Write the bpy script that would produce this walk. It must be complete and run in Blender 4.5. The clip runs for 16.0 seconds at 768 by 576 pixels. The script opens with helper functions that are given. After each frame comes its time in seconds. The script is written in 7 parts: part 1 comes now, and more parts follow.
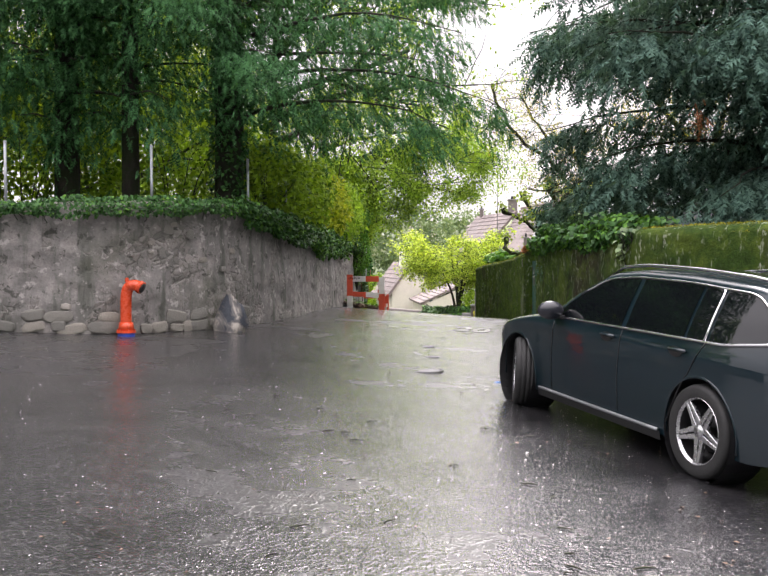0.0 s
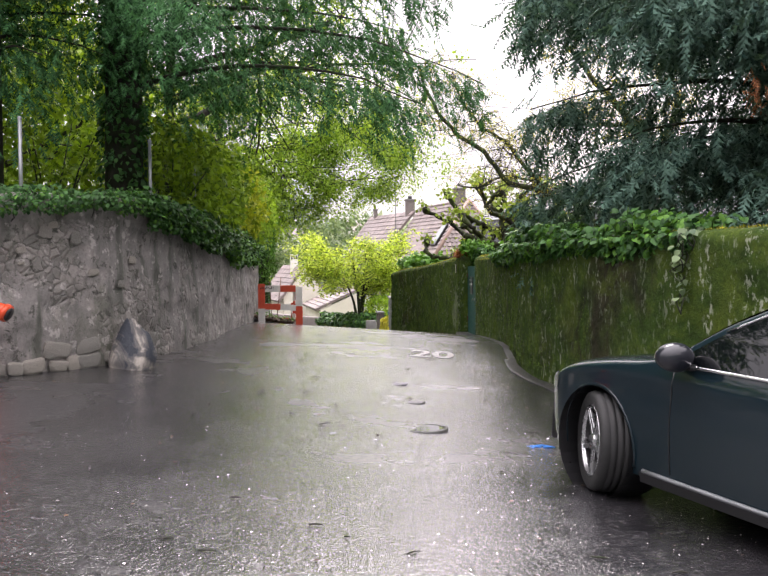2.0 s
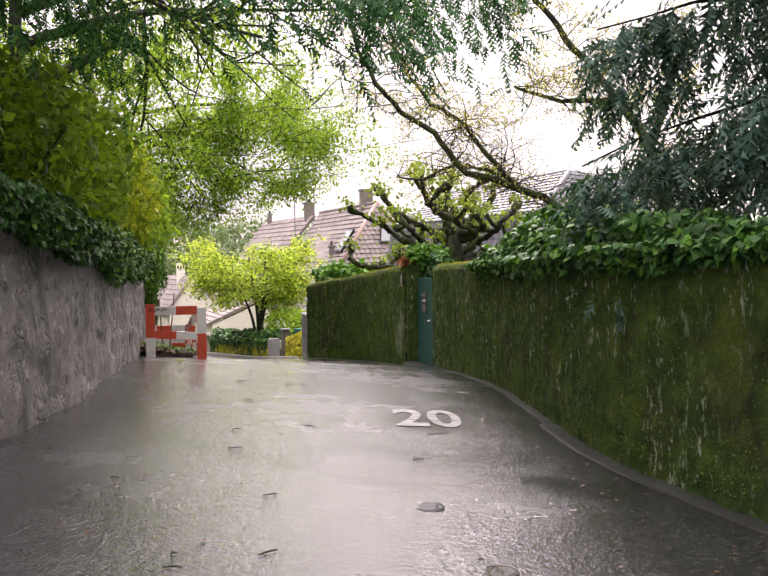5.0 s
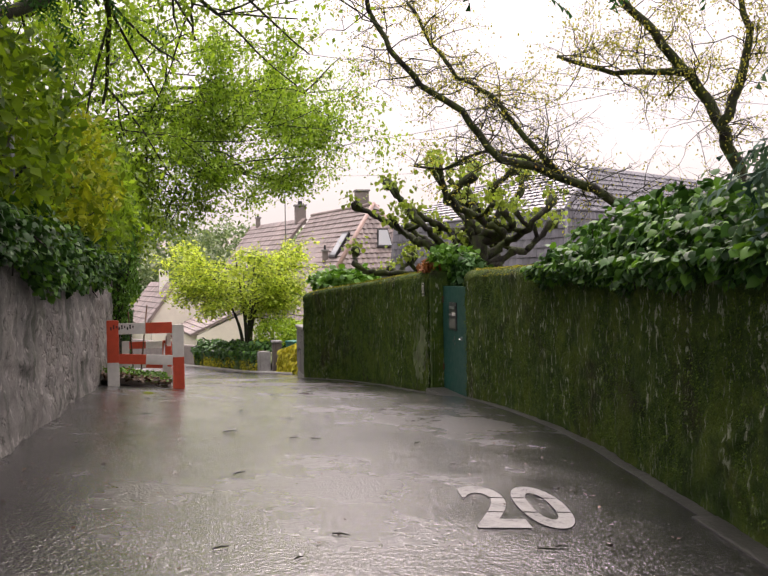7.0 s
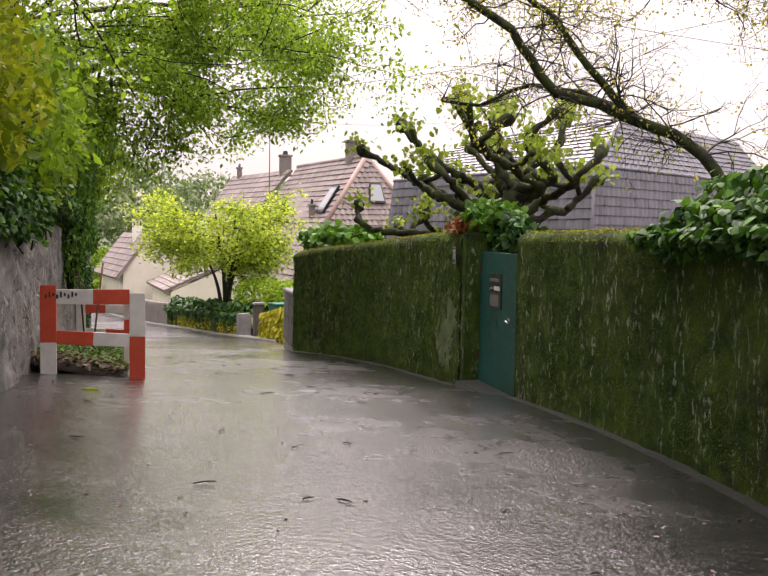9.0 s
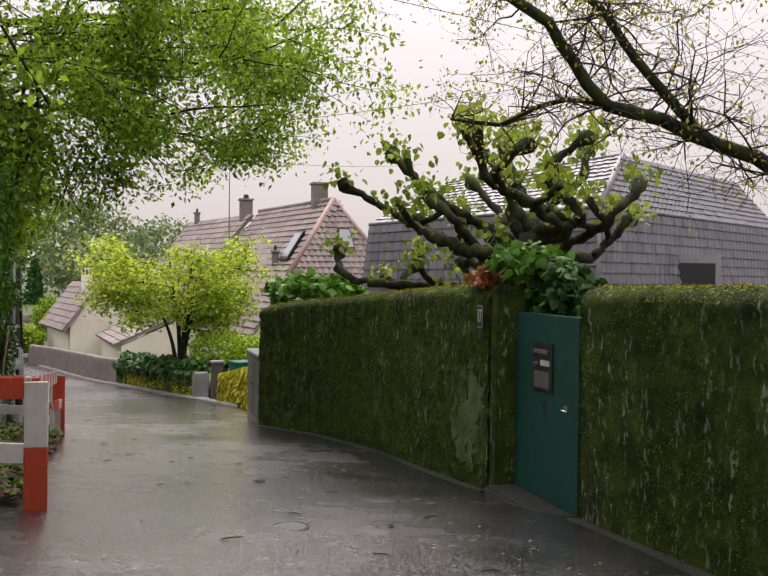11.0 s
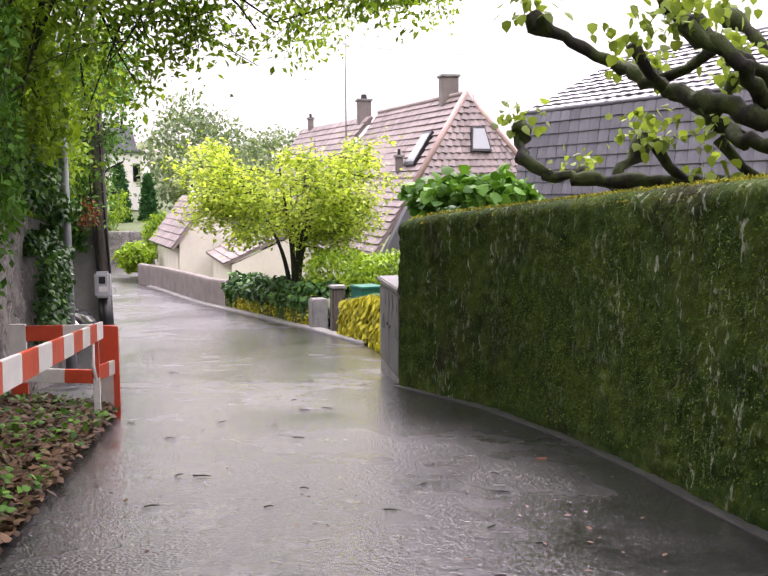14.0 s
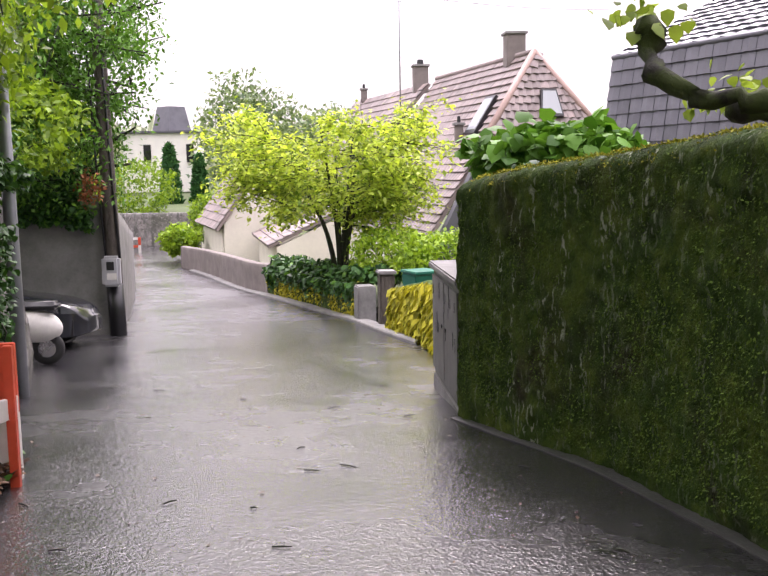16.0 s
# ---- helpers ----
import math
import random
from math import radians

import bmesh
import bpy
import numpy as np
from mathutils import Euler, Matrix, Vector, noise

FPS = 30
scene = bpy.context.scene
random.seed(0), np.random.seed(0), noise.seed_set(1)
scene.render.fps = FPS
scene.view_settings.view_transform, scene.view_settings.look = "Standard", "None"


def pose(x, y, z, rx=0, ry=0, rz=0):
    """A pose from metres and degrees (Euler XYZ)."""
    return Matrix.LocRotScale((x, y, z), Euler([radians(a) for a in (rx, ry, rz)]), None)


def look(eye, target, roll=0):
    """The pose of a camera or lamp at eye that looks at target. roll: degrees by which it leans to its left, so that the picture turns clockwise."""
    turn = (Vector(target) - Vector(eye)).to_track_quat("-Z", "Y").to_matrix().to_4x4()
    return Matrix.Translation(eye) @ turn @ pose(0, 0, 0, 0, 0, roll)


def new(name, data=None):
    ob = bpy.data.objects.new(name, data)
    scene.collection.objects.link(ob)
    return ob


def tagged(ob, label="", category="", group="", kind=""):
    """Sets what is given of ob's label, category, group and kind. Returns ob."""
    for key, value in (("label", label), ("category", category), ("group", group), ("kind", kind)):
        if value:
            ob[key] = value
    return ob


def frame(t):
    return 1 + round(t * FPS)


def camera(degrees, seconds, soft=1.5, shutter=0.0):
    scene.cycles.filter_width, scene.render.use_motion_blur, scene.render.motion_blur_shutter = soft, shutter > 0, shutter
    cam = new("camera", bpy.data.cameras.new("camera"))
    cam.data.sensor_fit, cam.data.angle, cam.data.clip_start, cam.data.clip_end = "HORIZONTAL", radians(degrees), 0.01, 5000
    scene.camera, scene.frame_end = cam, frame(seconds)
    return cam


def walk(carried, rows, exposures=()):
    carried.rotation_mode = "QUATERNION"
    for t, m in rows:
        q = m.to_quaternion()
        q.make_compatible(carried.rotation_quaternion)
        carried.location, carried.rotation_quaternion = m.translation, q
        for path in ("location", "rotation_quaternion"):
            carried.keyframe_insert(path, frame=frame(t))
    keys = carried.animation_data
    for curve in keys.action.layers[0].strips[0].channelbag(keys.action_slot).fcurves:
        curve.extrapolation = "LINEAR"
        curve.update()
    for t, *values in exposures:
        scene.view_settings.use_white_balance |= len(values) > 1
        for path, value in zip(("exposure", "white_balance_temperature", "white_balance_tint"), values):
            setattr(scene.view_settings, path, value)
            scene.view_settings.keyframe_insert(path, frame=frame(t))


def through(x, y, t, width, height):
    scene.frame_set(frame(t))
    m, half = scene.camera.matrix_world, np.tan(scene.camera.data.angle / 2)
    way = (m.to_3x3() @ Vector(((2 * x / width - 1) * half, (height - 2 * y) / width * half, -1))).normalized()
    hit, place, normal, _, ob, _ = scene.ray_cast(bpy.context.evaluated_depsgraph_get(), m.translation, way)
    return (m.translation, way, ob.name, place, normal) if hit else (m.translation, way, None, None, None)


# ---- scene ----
cam = camera(44.9, 16.0)
PATH = [
    (0, (1.117, -1.897, 1.703), (0.983, 0.097, 1.642), -0.2),
    (0.5, (0.804, -1.099, 1.764), (0.767, 0.9, 1.701), -0.4),
    (1, (0.494, -0.286, 1.804), (0.489, 1.713, 1.759), -0.9),
    (1.5, (0.251, 0.554, 1.832), (0.268, 2.554, 1.79), -0.9),
    (2, (0.005, 1.416, 1.822), (0.132, 3.411, 1.762), -0.5),
    (2.5, (-0.178, 2.257, 1.847), (0.0, 4.248, 1.796), -0.2),
    (3, (-0.363, 3.136, 1.879), (-0.14, 5.123, 1.836), -0.3),
    (3.5, (-0.481, 3.934, 1.893), (-0.25, 5.92, 1.848), -0.4),
    (4, (-0.463, 4.773, 1.883), (-0.188, 6.753, 1.815), -0.5),
    (4.2, (-0.5, 5.107, 1.878), (-0.189, 7.082, 1.815), -0.6),
    (6.3, (-0.367, 8.569, 1.906), (0.03, 10.529, 1.866), -0.9),
    (6.5, (-0.362, 8.852, 1.914), (0.038, 10.811, 1.873), -0.8),
    (7, (-0.35, 9.694, 1.887), (0.05, 11.653, 1.853), -1.0),
    (7.5, (-0.344, 10.488, 1.883), (0.066, 12.445, 1.838), -0.6),
    (8, (-0.301, 11.301, 1.902), (0.145, 13.246, 1.782), 0.7),
    (8.5, (-0.328, 12.11, 1.874), (0.124, 14.054, 1.753), 0.9),
    (9, (-0.246, 12.884, 1.897), (0.2, 14.83, 1.773), 0.9),
    (9.2, (-0.237, 13.206, 1.907), (0.216, 15.15, 1.791), 0.7),
    (11.3, (0.023, 16.286, 1.961), (0.556, 18.214, 1.949), 0.7),
    (11.5, (0.023, 16.596, 1.935), (0.555, 18.524, 1.931), 0.7),
    (12, (0.054, 17.428, 1.918), (0.55, 19.365, 1.941), 0.9),
    (12.5, (0.062, 18.274, 1.89), (0.469, 20.232, 1.856), 0.5),
    (13, (0.142, 19.019, 1.87), (0.432, 20.992, 1.709), -0.5),
    (13.5, (0.212, 19.817, 1.855), (0.497, 21.786, 1.646), -0.3),
    (14, (0.379, 20.661, 1.785), (0.667, 22.629, 1.574), -0.3),
    (14.5, (0.528, 21.514, 1.714), (0.811, 23.482, 1.5), -0.4),
    (15, (0.66, 22.315, 1.654), (0.936, 24.284, 1.435), -0.3),
    (15.5, (0.828, 23.107, 1.608), (0.997, 25.084, 1.355), -0.9),
    (16, (0.935, 23.942, 1.517), (1.092, 25.92, 1.267), -1.0),
]
EXPOSURES = [(0.0, 1.32, 6300, 19), (4.0, 1.38, 6400, 24), (6.5, 0.95, 6700, 24), (7.5, 0.92, 6700, 24), (9.0, 1.02, 6700, 24), (11.5, 0.46, 6500, 19), (12.0, 0.46, 6550, 20), (12.6, 0.98, 6550, 25), (13.4, 1.45, 6250, 28), (16.0, 1.36, 6250, 28)]
walk(cam, [(t, look(eye, target, roll)) for t, eye, target, roll in PATH], EXPOSURES)

# ---- light: an overcast spring sky with a very soft sun behind the clouds ----
world = bpy.data.worlds.new("overcast_sky")
scene.world = world
world.use_nodes = True
wn, wl = world.node_tree.nodes, world.node_tree.links
wn.clear()
sky = wn.new("ShaderNodeTexSky")
sky.sky_type, sky.sun_disc = "NISHITA", False
sky.sun_elevation, sky.sun_rotation = radians(48), radians(20)
sky.air_density, sky.dust_density = 1.0, 5.0
sky_bg, cloud_bg = wn.new("ShaderNodeBackground"), wn.new("ShaderNodeBackground")
sky_bg.inputs[1].default_value = 0.10
cloud_bg.inputs[0].default_value = (1.0, 0.965, 0.93, 1)
# cloud cover is brightest overhead and dims smoothly towards the horizon
way, axes = wn.new("ShaderNodeTexCoord"), wn.new("ShaderNodeSeparateXYZ")
up_only, squared, bright = wn.new("ShaderNodeMath"), wn.new("ShaderNodeMath"), wn.new("ShaderNodeMath")
up_only.operation, squared.operation, bright.operation = "MAXIMUM", "POWER", "MULTIPLY_ADD"
up_only.inputs[1].default_value, squared.inputs[1].default_value = 0.0, 2.0
bright.inputs[1].default_value, bright.inputs[2].default_value = 2.2, 0.49
wl.new(way.outputs["Generated"], axes.inputs[0])
wl.new(axes.outputs[2], up_only.inputs[0])
wl.new(up_only.outputs[0], squared.inputs[0])
wl.new(squared.outputs[0], bright.inputs[0])
wl.new(bright.outputs[0], cloud_bg.inputs[1])
both, wout = wn.new("ShaderNodeMixShader"), wn.new("ShaderNodeOutputWorld")
both.inputs[0].default_value = 0.86
wl.new(sky.outputs[0], sky_bg.inputs[0])
wl.new(sky_bg.outputs[0], both.inputs[1])
wl.new(cloud_bg.outputs[0], both.inputs[2])
wl.new(both.outputs[0], wout.inputs[0])
sun = new("sun", bpy.data.lights.new("sun", "SUN"))
sun.data.energy, sun.data.angle, sun.data.color = 1.0, radians(25), (1.0, 0.95, 0.88)
sun.matrix_world = look((0, 0, 30), (-6, -26, 0))

# ---- materials ----
def rgb(c):
    return (c[0], c[1], c[2], 1.0)


class Mat:
    """A node material: one principled shader whose inputs are filled step by step."""

    def __init__(self, name, base, rough=0.7, metal=0.0, spec=0.5):
        self.m = bpy.data.materials.new(name)
        self.m.use_nodes = True
        self.t = self.m.node_tree
        self.n, self.l = self.t.nodes, self.t.links
        self.b = self.n["Principled BSDF"]
        self.b.inputs["Base Color"].default_value = rgb(base)
        self.b.inputs["Roughness"].default_value = rough
        self.b.inputs["Metallic"].default_value = metal
        self.b.inputs["Specular IOR Level"].default_value = spec
        self.co = self.n.new("ShaderNodeTexCoord")
        self.h = None

    def noise(self, scale, detail=4.0, rough=0.6, stretch=(1, 1, 1), distort=0.0):
        mp = self.n.new("ShaderNodeMapping")
        mp.inputs["Scale"].default_value = stretch
        self.l.new(self.co.outputs["Object"], mp.inputs[0])
        x = self.n.new("ShaderNodeTexNoise")
        x.inputs["Scale"].default_value, x.inputs["Detail"].default_value = scale, detail
        x.inputs["Roughness"].default_value, x.inputs["Distortion"].default_value = rough, distort
        self.l.new(mp.outputs[0], x.inputs["Vector"])
        return x.outputs["Fac"]

    def voronoi(self, scale, feature="F1"):
        x = self.n.new("ShaderNodeTexVoronoi")
        x.feature = feature
        x.inputs["Scale"].default_value = scale
        self.l.new(self.co.outputs["Object"], x.inputs["Vector"])
        return x.outputs["Distance"]

    def ramp(self, fac, stops):
        r = self.n.new("ShaderNodeValToRGB")
        e = r.color_ramp.elements
        while len(e) < len(stops):
            e.new(0.5)
        for el, (p, c) in zip(e, stops):
            el.position = p
            el.color = rgb(c) if isinstance(c, (tuple, list)) else (c, c, c, 1)
        self.l.new(fac, r.inputs[0])
        return r.outputs[0]

    def mix(self, fac, a, b, kind="MIX"):
        x = self.n.new("ShaderNodeMix")
        x.data_type, x.blend_type = "RGBA", kind
        for v, i in ((fac, 0), (a, 6), (b, 7)):
            if isinstance(v, (int, float)):
                x.inputs[i].default_value = v if i == 0 else (v, v, v, 1)
            elif isinstance(v, (tuple, list)):
                x.inputs[i].default_value = rgb(v)
            else:
                self.l.new(v, x.inputs[i])
        return x.outputs[2]

    def height(self):
        """The world's z, as a value."""
        g, s = self.n.new("ShaderNodeNewGeometry"), self.n.new("ShaderNodeSeparateXYZ")
        self.l.new(g.outputs["Position"], s.inputs[0])
        return s.outputs[2]

    def math(self, op, a, b=0.0):
        x = self.n.new("ShaderNodeMath")
        x.operation = op
        for v, i in ((a, 0), (b, 1)):
            if isinstance(v, (int, float)):
                x.inputs[i].default_value = v
            else:
                self.l.new(v, x.inputs[i])
        return x.outputs[0]

    def island(self):
        return self.n.new("ShaderNodeNewGeometry").outputs["Random Per Island"]

    def each(self):
        return self.n.new("ShaderNodeObjectInfo").outputs["Random"]

    def color(self, c):
        self.l.new(c, self.b.inputs["Base Color"])
        return self

    def rough(self, c):
        self.l.new(c, self.b.inputs["Roughness"])
        return self

    def bump(self, fac, strength=0.3, distance=0.02):
        x = self.n.new("ShaderNodeBump")
        x.inputs["Strength"].default_value, x.inputs["Distance"].default_value = strength, distance
        self.l.new(fac, x.inputs["Height"])
        if self.h:
            self.l.new(self.h, x.inputs["Normal"])
        self.h = x.outputs[0]
        self.l.new(self.h, self.b.inputs["Normal"])
        return self

    def coat(self, weight, rough=0.03):
        self.b.inputs["Coat Weight"].default_value = weight
        self.b.inputs["Coat Roughness"].default_value = rough
        return self


def plain(name, base, rough=0.6, metal=0.0, grain=30.0, vary=0.25, bump=0.1):
    """A painted or raw surface with grime at two scales."""
    k = Mat(name, base, rough, metal)
    big, fine = k.noise(grain * 0.12, 3), k.noise(grain, 5)
    lo, hi = tuple(c * (1 - vary) for c in base), tuple(min(1, c * (1 + vary * 0.6)) for c in base)
    c = k.ramp(big, [(0.3, lo), (0.7, hi)])
    c = k.mix(0.25, c, k.ramp(fine, [(0.35, lo), (0.65, hi)]))
    k.color(c)
    k.rough(k.ramp(fine, [(0.2, max(0.02, rough - 0.12)), (0.8, min(1, rough + 0.12))]))
    if bump:
        k.bump(fine, bump, 0.01)
    return k.m


def leaf_mat(name, dark, light, rough=0.45, through=0.25, hue=None, spec=0.35):
    """Leaves: each its own tone, some light let through."""
    k = Mat(name, light, rough, 0.0, spec)
    stops = [(0.0, dark), (0.55, light), (1.0, tuple(min(1, c * 1.35) for c in light))]
    if hue:
        stops[2] = (0.93, stops[2][1])
        stops.append((1.0, hue))
    c = k.ramp(k.island(), stops)
    k.color(c)
    tr, ad = k.n.new("ShaderNodeBsdfTranslucent"), k.n.new("ShaderNodeMixShader")
    k.l.new(k.mix(1.0, c, (1.0, 1.0, 0.45), "MULTIPLY"), tr.inputs[0])
    ad.inputs[0].default_value = through
    out = k.n["Material Output"]
    k.l.new(k.b.outputs[0], ad.inputs[1])
    k.l.new(tr.outputs[0], ad.inputs[2])
    k.l.new(ad.outputs[0], out.inputs[0])
    return k.m


def asphalt_mat():
    k = Mat("wet_asphalt", (0.04, 0.04, 0.042), 0.3)
    wet, patch, stone = k.noise(0.30, 3, 0.55, distort=0.5), k.noise(1.7, 5, 0.65), k.voronoi(52.0)
    grit, mid = k.noise(230.0, 2, 0.7), k.noise(14.0, 5, 0.7)
    chip = k.n.new("ShaderNodeTexVoronoi")
    chip.inputs["Scale"].default_value = 52.0
    k.l.new(k.co.outputs["Object"], chip.inputs["Vector"])
    tone = k.n.new("ShaderNodeSeparateColor")
    k.l.new(chip.outputs["Color"], tone.inputs[0])
    c = k.ramp(patch, [(0.3, (0.014, 0.0137, 0.0155)), (0.7, (0.031, 0.0295, 0.033))])
    c = k.mix(k.ramp(tone.outputs[0], [(0.70, 0.0), (0.97, 0.7)]), c, (0.11, 0.106, 0.108))
    c = k.mix(k.ramp(tone.outputs[1], [(0.75, 0.0), (0.95, 0.6)]), c, (0.012, 0.012, 0.013))
    c = k.mix(k.ramp(mid, [(0.58, 0.0), (0.72, 0.4)]), c, (0.025, 0.025, 0.027))
    k.color(c)
    # films of standing water lie smooth between the coarser stretches
    r = k.math("ADD", k.math("MULTIPLY", wet, 0.6), k.math("MULTIPLY", patch, 0.4))
    dry = k.ramp(r, [(0.34, 0.0), (0.66, 1.0)])
    k.rough(k.ramp(dry, [(0.0, 0.18), (1.0, 0.32)]))
    k.b.inputs["IOR"].default_value = 1.55
    k.b.inputs["Coat Weight"].default_value = 1.0
    k.l.new(k.ramp(dry, [(0.0, 0.13), (1.0, 0.25)]), k.b.inputs["Coat Roughness"])
    coarse = k.ramp(dry, [(0.0, 0.22), (0.45, 0.6), (1.0, 1.0)])
    k.bump(k.math("MULTIPLY", k.ramp(stone, [(0.0, 1.0), (0.65, 0.0)]), coarse), 0.36, 0.009)
    k.bump(k.math("MULTIPLY", k.ramp(k.noise(24.0, 3, 0.6), [(0.42, 0.0), (0.62, 1.0)]), coarse), 0.27, 0.012)
    k.bump(k.math("MULTIPLY", grit, coarse), 0.15, 0.004)
    k.bump(mid, 0.05, 0.02)
    k.bump(patch, 0.05, 0.03)
    k.l.new(k.h, k.b.inputs["Coat Normal"])
    return k.m


def moss_wall_mat():
    k = Mat("mossy_render", (0.06, 0.07, 0.02), 0.95, 0.0, 0.2)
    big, mid, fine = k.noise(0.75, 4, 0.65, distort=0.8), k.noise(4.0, 6, 0.72), k.noise(42.0, 5, 0.75)
    streak, fleck = k.noise(2.6, 5, 0.7, (3.0, 3.0, 0.3)), k.noise(24.0, 4, 0.6, (1, 1, 0.45))
    moss = k.ramp(mid, [(0.28, (0.010, 0.024, 0.004)), (0.5, (0.046, 0.092, 0.013)), (0.72, (0.140, 0.195, 0.024))])
    brown = k.ramp(mid, [(0.3, (0.012, 0.012, 0.009)), (0.7, (0.060, 0.050, 0.028))])
    c = k.mix(k.ramp(big, [(0.32, 1.0), (0.48, 0.0)]), moss, brown)
    c = k.mix(k.ramp(k.noise(1.3, 5, 0.65, distort=0.6), [(0.50, 0.0), (0.62, 0.6)]), c, (0.110, 0.155, 0.018))
    c = k.mix(k.ramp(fine, [(0.35, 0.0), (0.7, 0.6)]), c, (0.022, 0.030, 0.008))
    bare = k.math("MULTIPLY", k.ramp(streak, [(0.48, 0.0), (0.58, 1.0)]), k.ramp(fleck, [(0.54, 0.0), (0.60, 1.0)]))
    bare = k.math("MULTIPLY", bare, k.ramp(k.noise(0.55, 3, 0.6, distort=0.5), [(0.40, 0.25), (0.56, 1.0)]))
    c = k.mix(bare, c, (0.36, 0.39, 0.29))
    k.color(c)
    k.bump(fine, 0.9, 0.03)
    k.bump(mid, 0.5, 0.05)
    return k.m


def stone_wall_mat():
    """Grey render, stained dark in large soft patches, fallen away over rubble."""
    k = Mat("weathered_render", (0.25, 0.24, 0.22), 0.9)
    big, mid, fine = k.noise(0.55, 5, 0.6, distort=0.6), k.noise(3.2, 6, 0.7), k.noise(30.0, 5, 0.7)
    run = k.noise(1.5, 4, 0.6, (2.2, 2.2, 0.30))
    c = k.ramp(mid, [(0.35, (0.125, 0.118, 0.110)), (0.52, (0.205, 0.192, 0.18)), (0.68, (0.30, 0.275, 0.255))])
    c = k.mix(k.ramp(run, [(0.50, 0.0), (0.64, 0.85)]), c, (0.060, 0.066, 0.050))
    c = k.mix(k.ramp(big, [(0.56, 0.0), (0.66, 0.7)]), c, (0.085, 0.090, 0.060))
    cell, edge = k.n.new("ShaderNodeTexVoronoi"), k.n.new("ShaderNodeTexVoronoi")
    edge.feature = "DISTANCE_TO_EDGE"
    wob = k.mix(0.14, k.co.outputs["Object"], k.noise(4.0, 4), "ADD")
    for v in (cell, edge):
        v.inputs["Scale"].default_value = 8.5
        k.l.new(wob, v.inputs["Vector"])
    hue = k.n.new("ShaderNodeSeparateColor")
    k.l.new(cell.outputs["Color"], hue.inputs[0])
    stones = k.ramp(hue.outputs[0], [(0.0, (0.13, 0.124, 0.112)), (0.5, (0.19, 0.176, 0.158)), (1.0, (0.28, 0.258, 0.235))])
    stones = k.mix(k.ramp(edge.outputs["Distance"], [(0.0, 0.5), (0.06, 0.0)]), stones, (0.055, 0.053, 0.045))
    bare = k.ramp(k.noise(1.15, 6, 0.68, distort=0.5), [(0.52, 0.0), (0.58, 0.85)])
    c = k.mix(bare, c, stones)
    c = k.mix(k.ramp(fine, [(0.50, 0.0), (0.72, 0.5)]), c, (0.060, 0.060, 0.050))
    c = k.mix(k.ramp(k.noise(7.0, 5, 0.7), [(0.575, 0.0), (0.63, 0.75)]), c, (0.38, 0.355, 0.33))
    c = k.mix(k.ramp(k.noise(6.0, 6, 0.75, distort=0.4), [(0.57, 0.0), (0.62, 0.85)]), c, (0.040, 0.042, 0.032))
    k.color(c)
    k.rough(k.ramp(mid, [(0.3, 0.6), (0.7, 0.95)]))
    relief = k.math("MULTIPLY", k.ramp(edge.outputs["Distance"], [(0.0, 0.0), (0.16, 1.0)]), bare)
    k.bump(relief, 0.5, 0.04)
    k.bump(k.math("SUBTRACT", 1.0, bare), 0.7, 0.03)
    k.bump(mid, 0.4, 0.04)
    k.bump(fine, 0.5, 0.015)
    return k.m


def boulder_mat():
    k = Mat("two_toned_rock", (0.2, 0.2, 0.2), 0.7)
    n = k.noise(2.2, 4, 0.6, distort=1.0)
    f = k.noise(20.0, 5, 0.7)
    c = k.ramp(n, [(0.44, (0.030, 0.036, 0.048)), (0.52, (0.14, 0.13, 0.12)), (0.60, (0.42, 0.38, 0.33))])
    k.color(k.mix(k.ramp(f, [(0.45, 0.0), (0.75, 0.5)]), c, (0.08, 0.085, 0.09)))
    k.bump(f, 0.6, 0.03)
    return k.m


def worn_paint_mat():
    k = Mat("worn_road_paint", (0.55, 0.54, 0.52), 0.4)
    n, f = k.noise(6.0, 6, 0.72), k.noise(60.0, 5, 0.7)
    w = k.math("ADD", k.math("MULTIPLY", n, 0.6), k.math("MULTIPLY", f, 0.4))
    k.color(k.ramp(w, [(0.40, (0.07, 0.07, 0.072)), (0.47, (0.27, 0.265, 0.26)), (0.7, (0.44, 0.43, 0.425))]))
    k.bump(f, 0.3, 0.006)
    return k.m


def stone_mat():
    k = Mat("field_stone", (0.22, 0.21, 0.19), 0.85)
    t = k.ramp(k.each(), [(0.0, (0.15, 0.145, 0.13)), (0.4, (0.23, 0.215, 0.19)), (0.75, (0.30, 0.27, 0.23)), (1.0, (0.38, 0.35, 0.31))])
    f, g = k.noise(9.0, 5, 0.7), k.noise(55.0, 4, 0.7)
    c = k.mix(k.ramp(f, [(0.4, 0.0), (0.7, 0.6)]), t, (0.09, 0.095, 0.075))
    k.color(k.mix(k.ramp(g, [(0.5, 0.0), (0.8, 0.4)]), c, (0.38, 0.37, 0.34)))
    k.bump(f, 0.5, 0.03).bump(g, 0.3, 0.008)
    return k.m


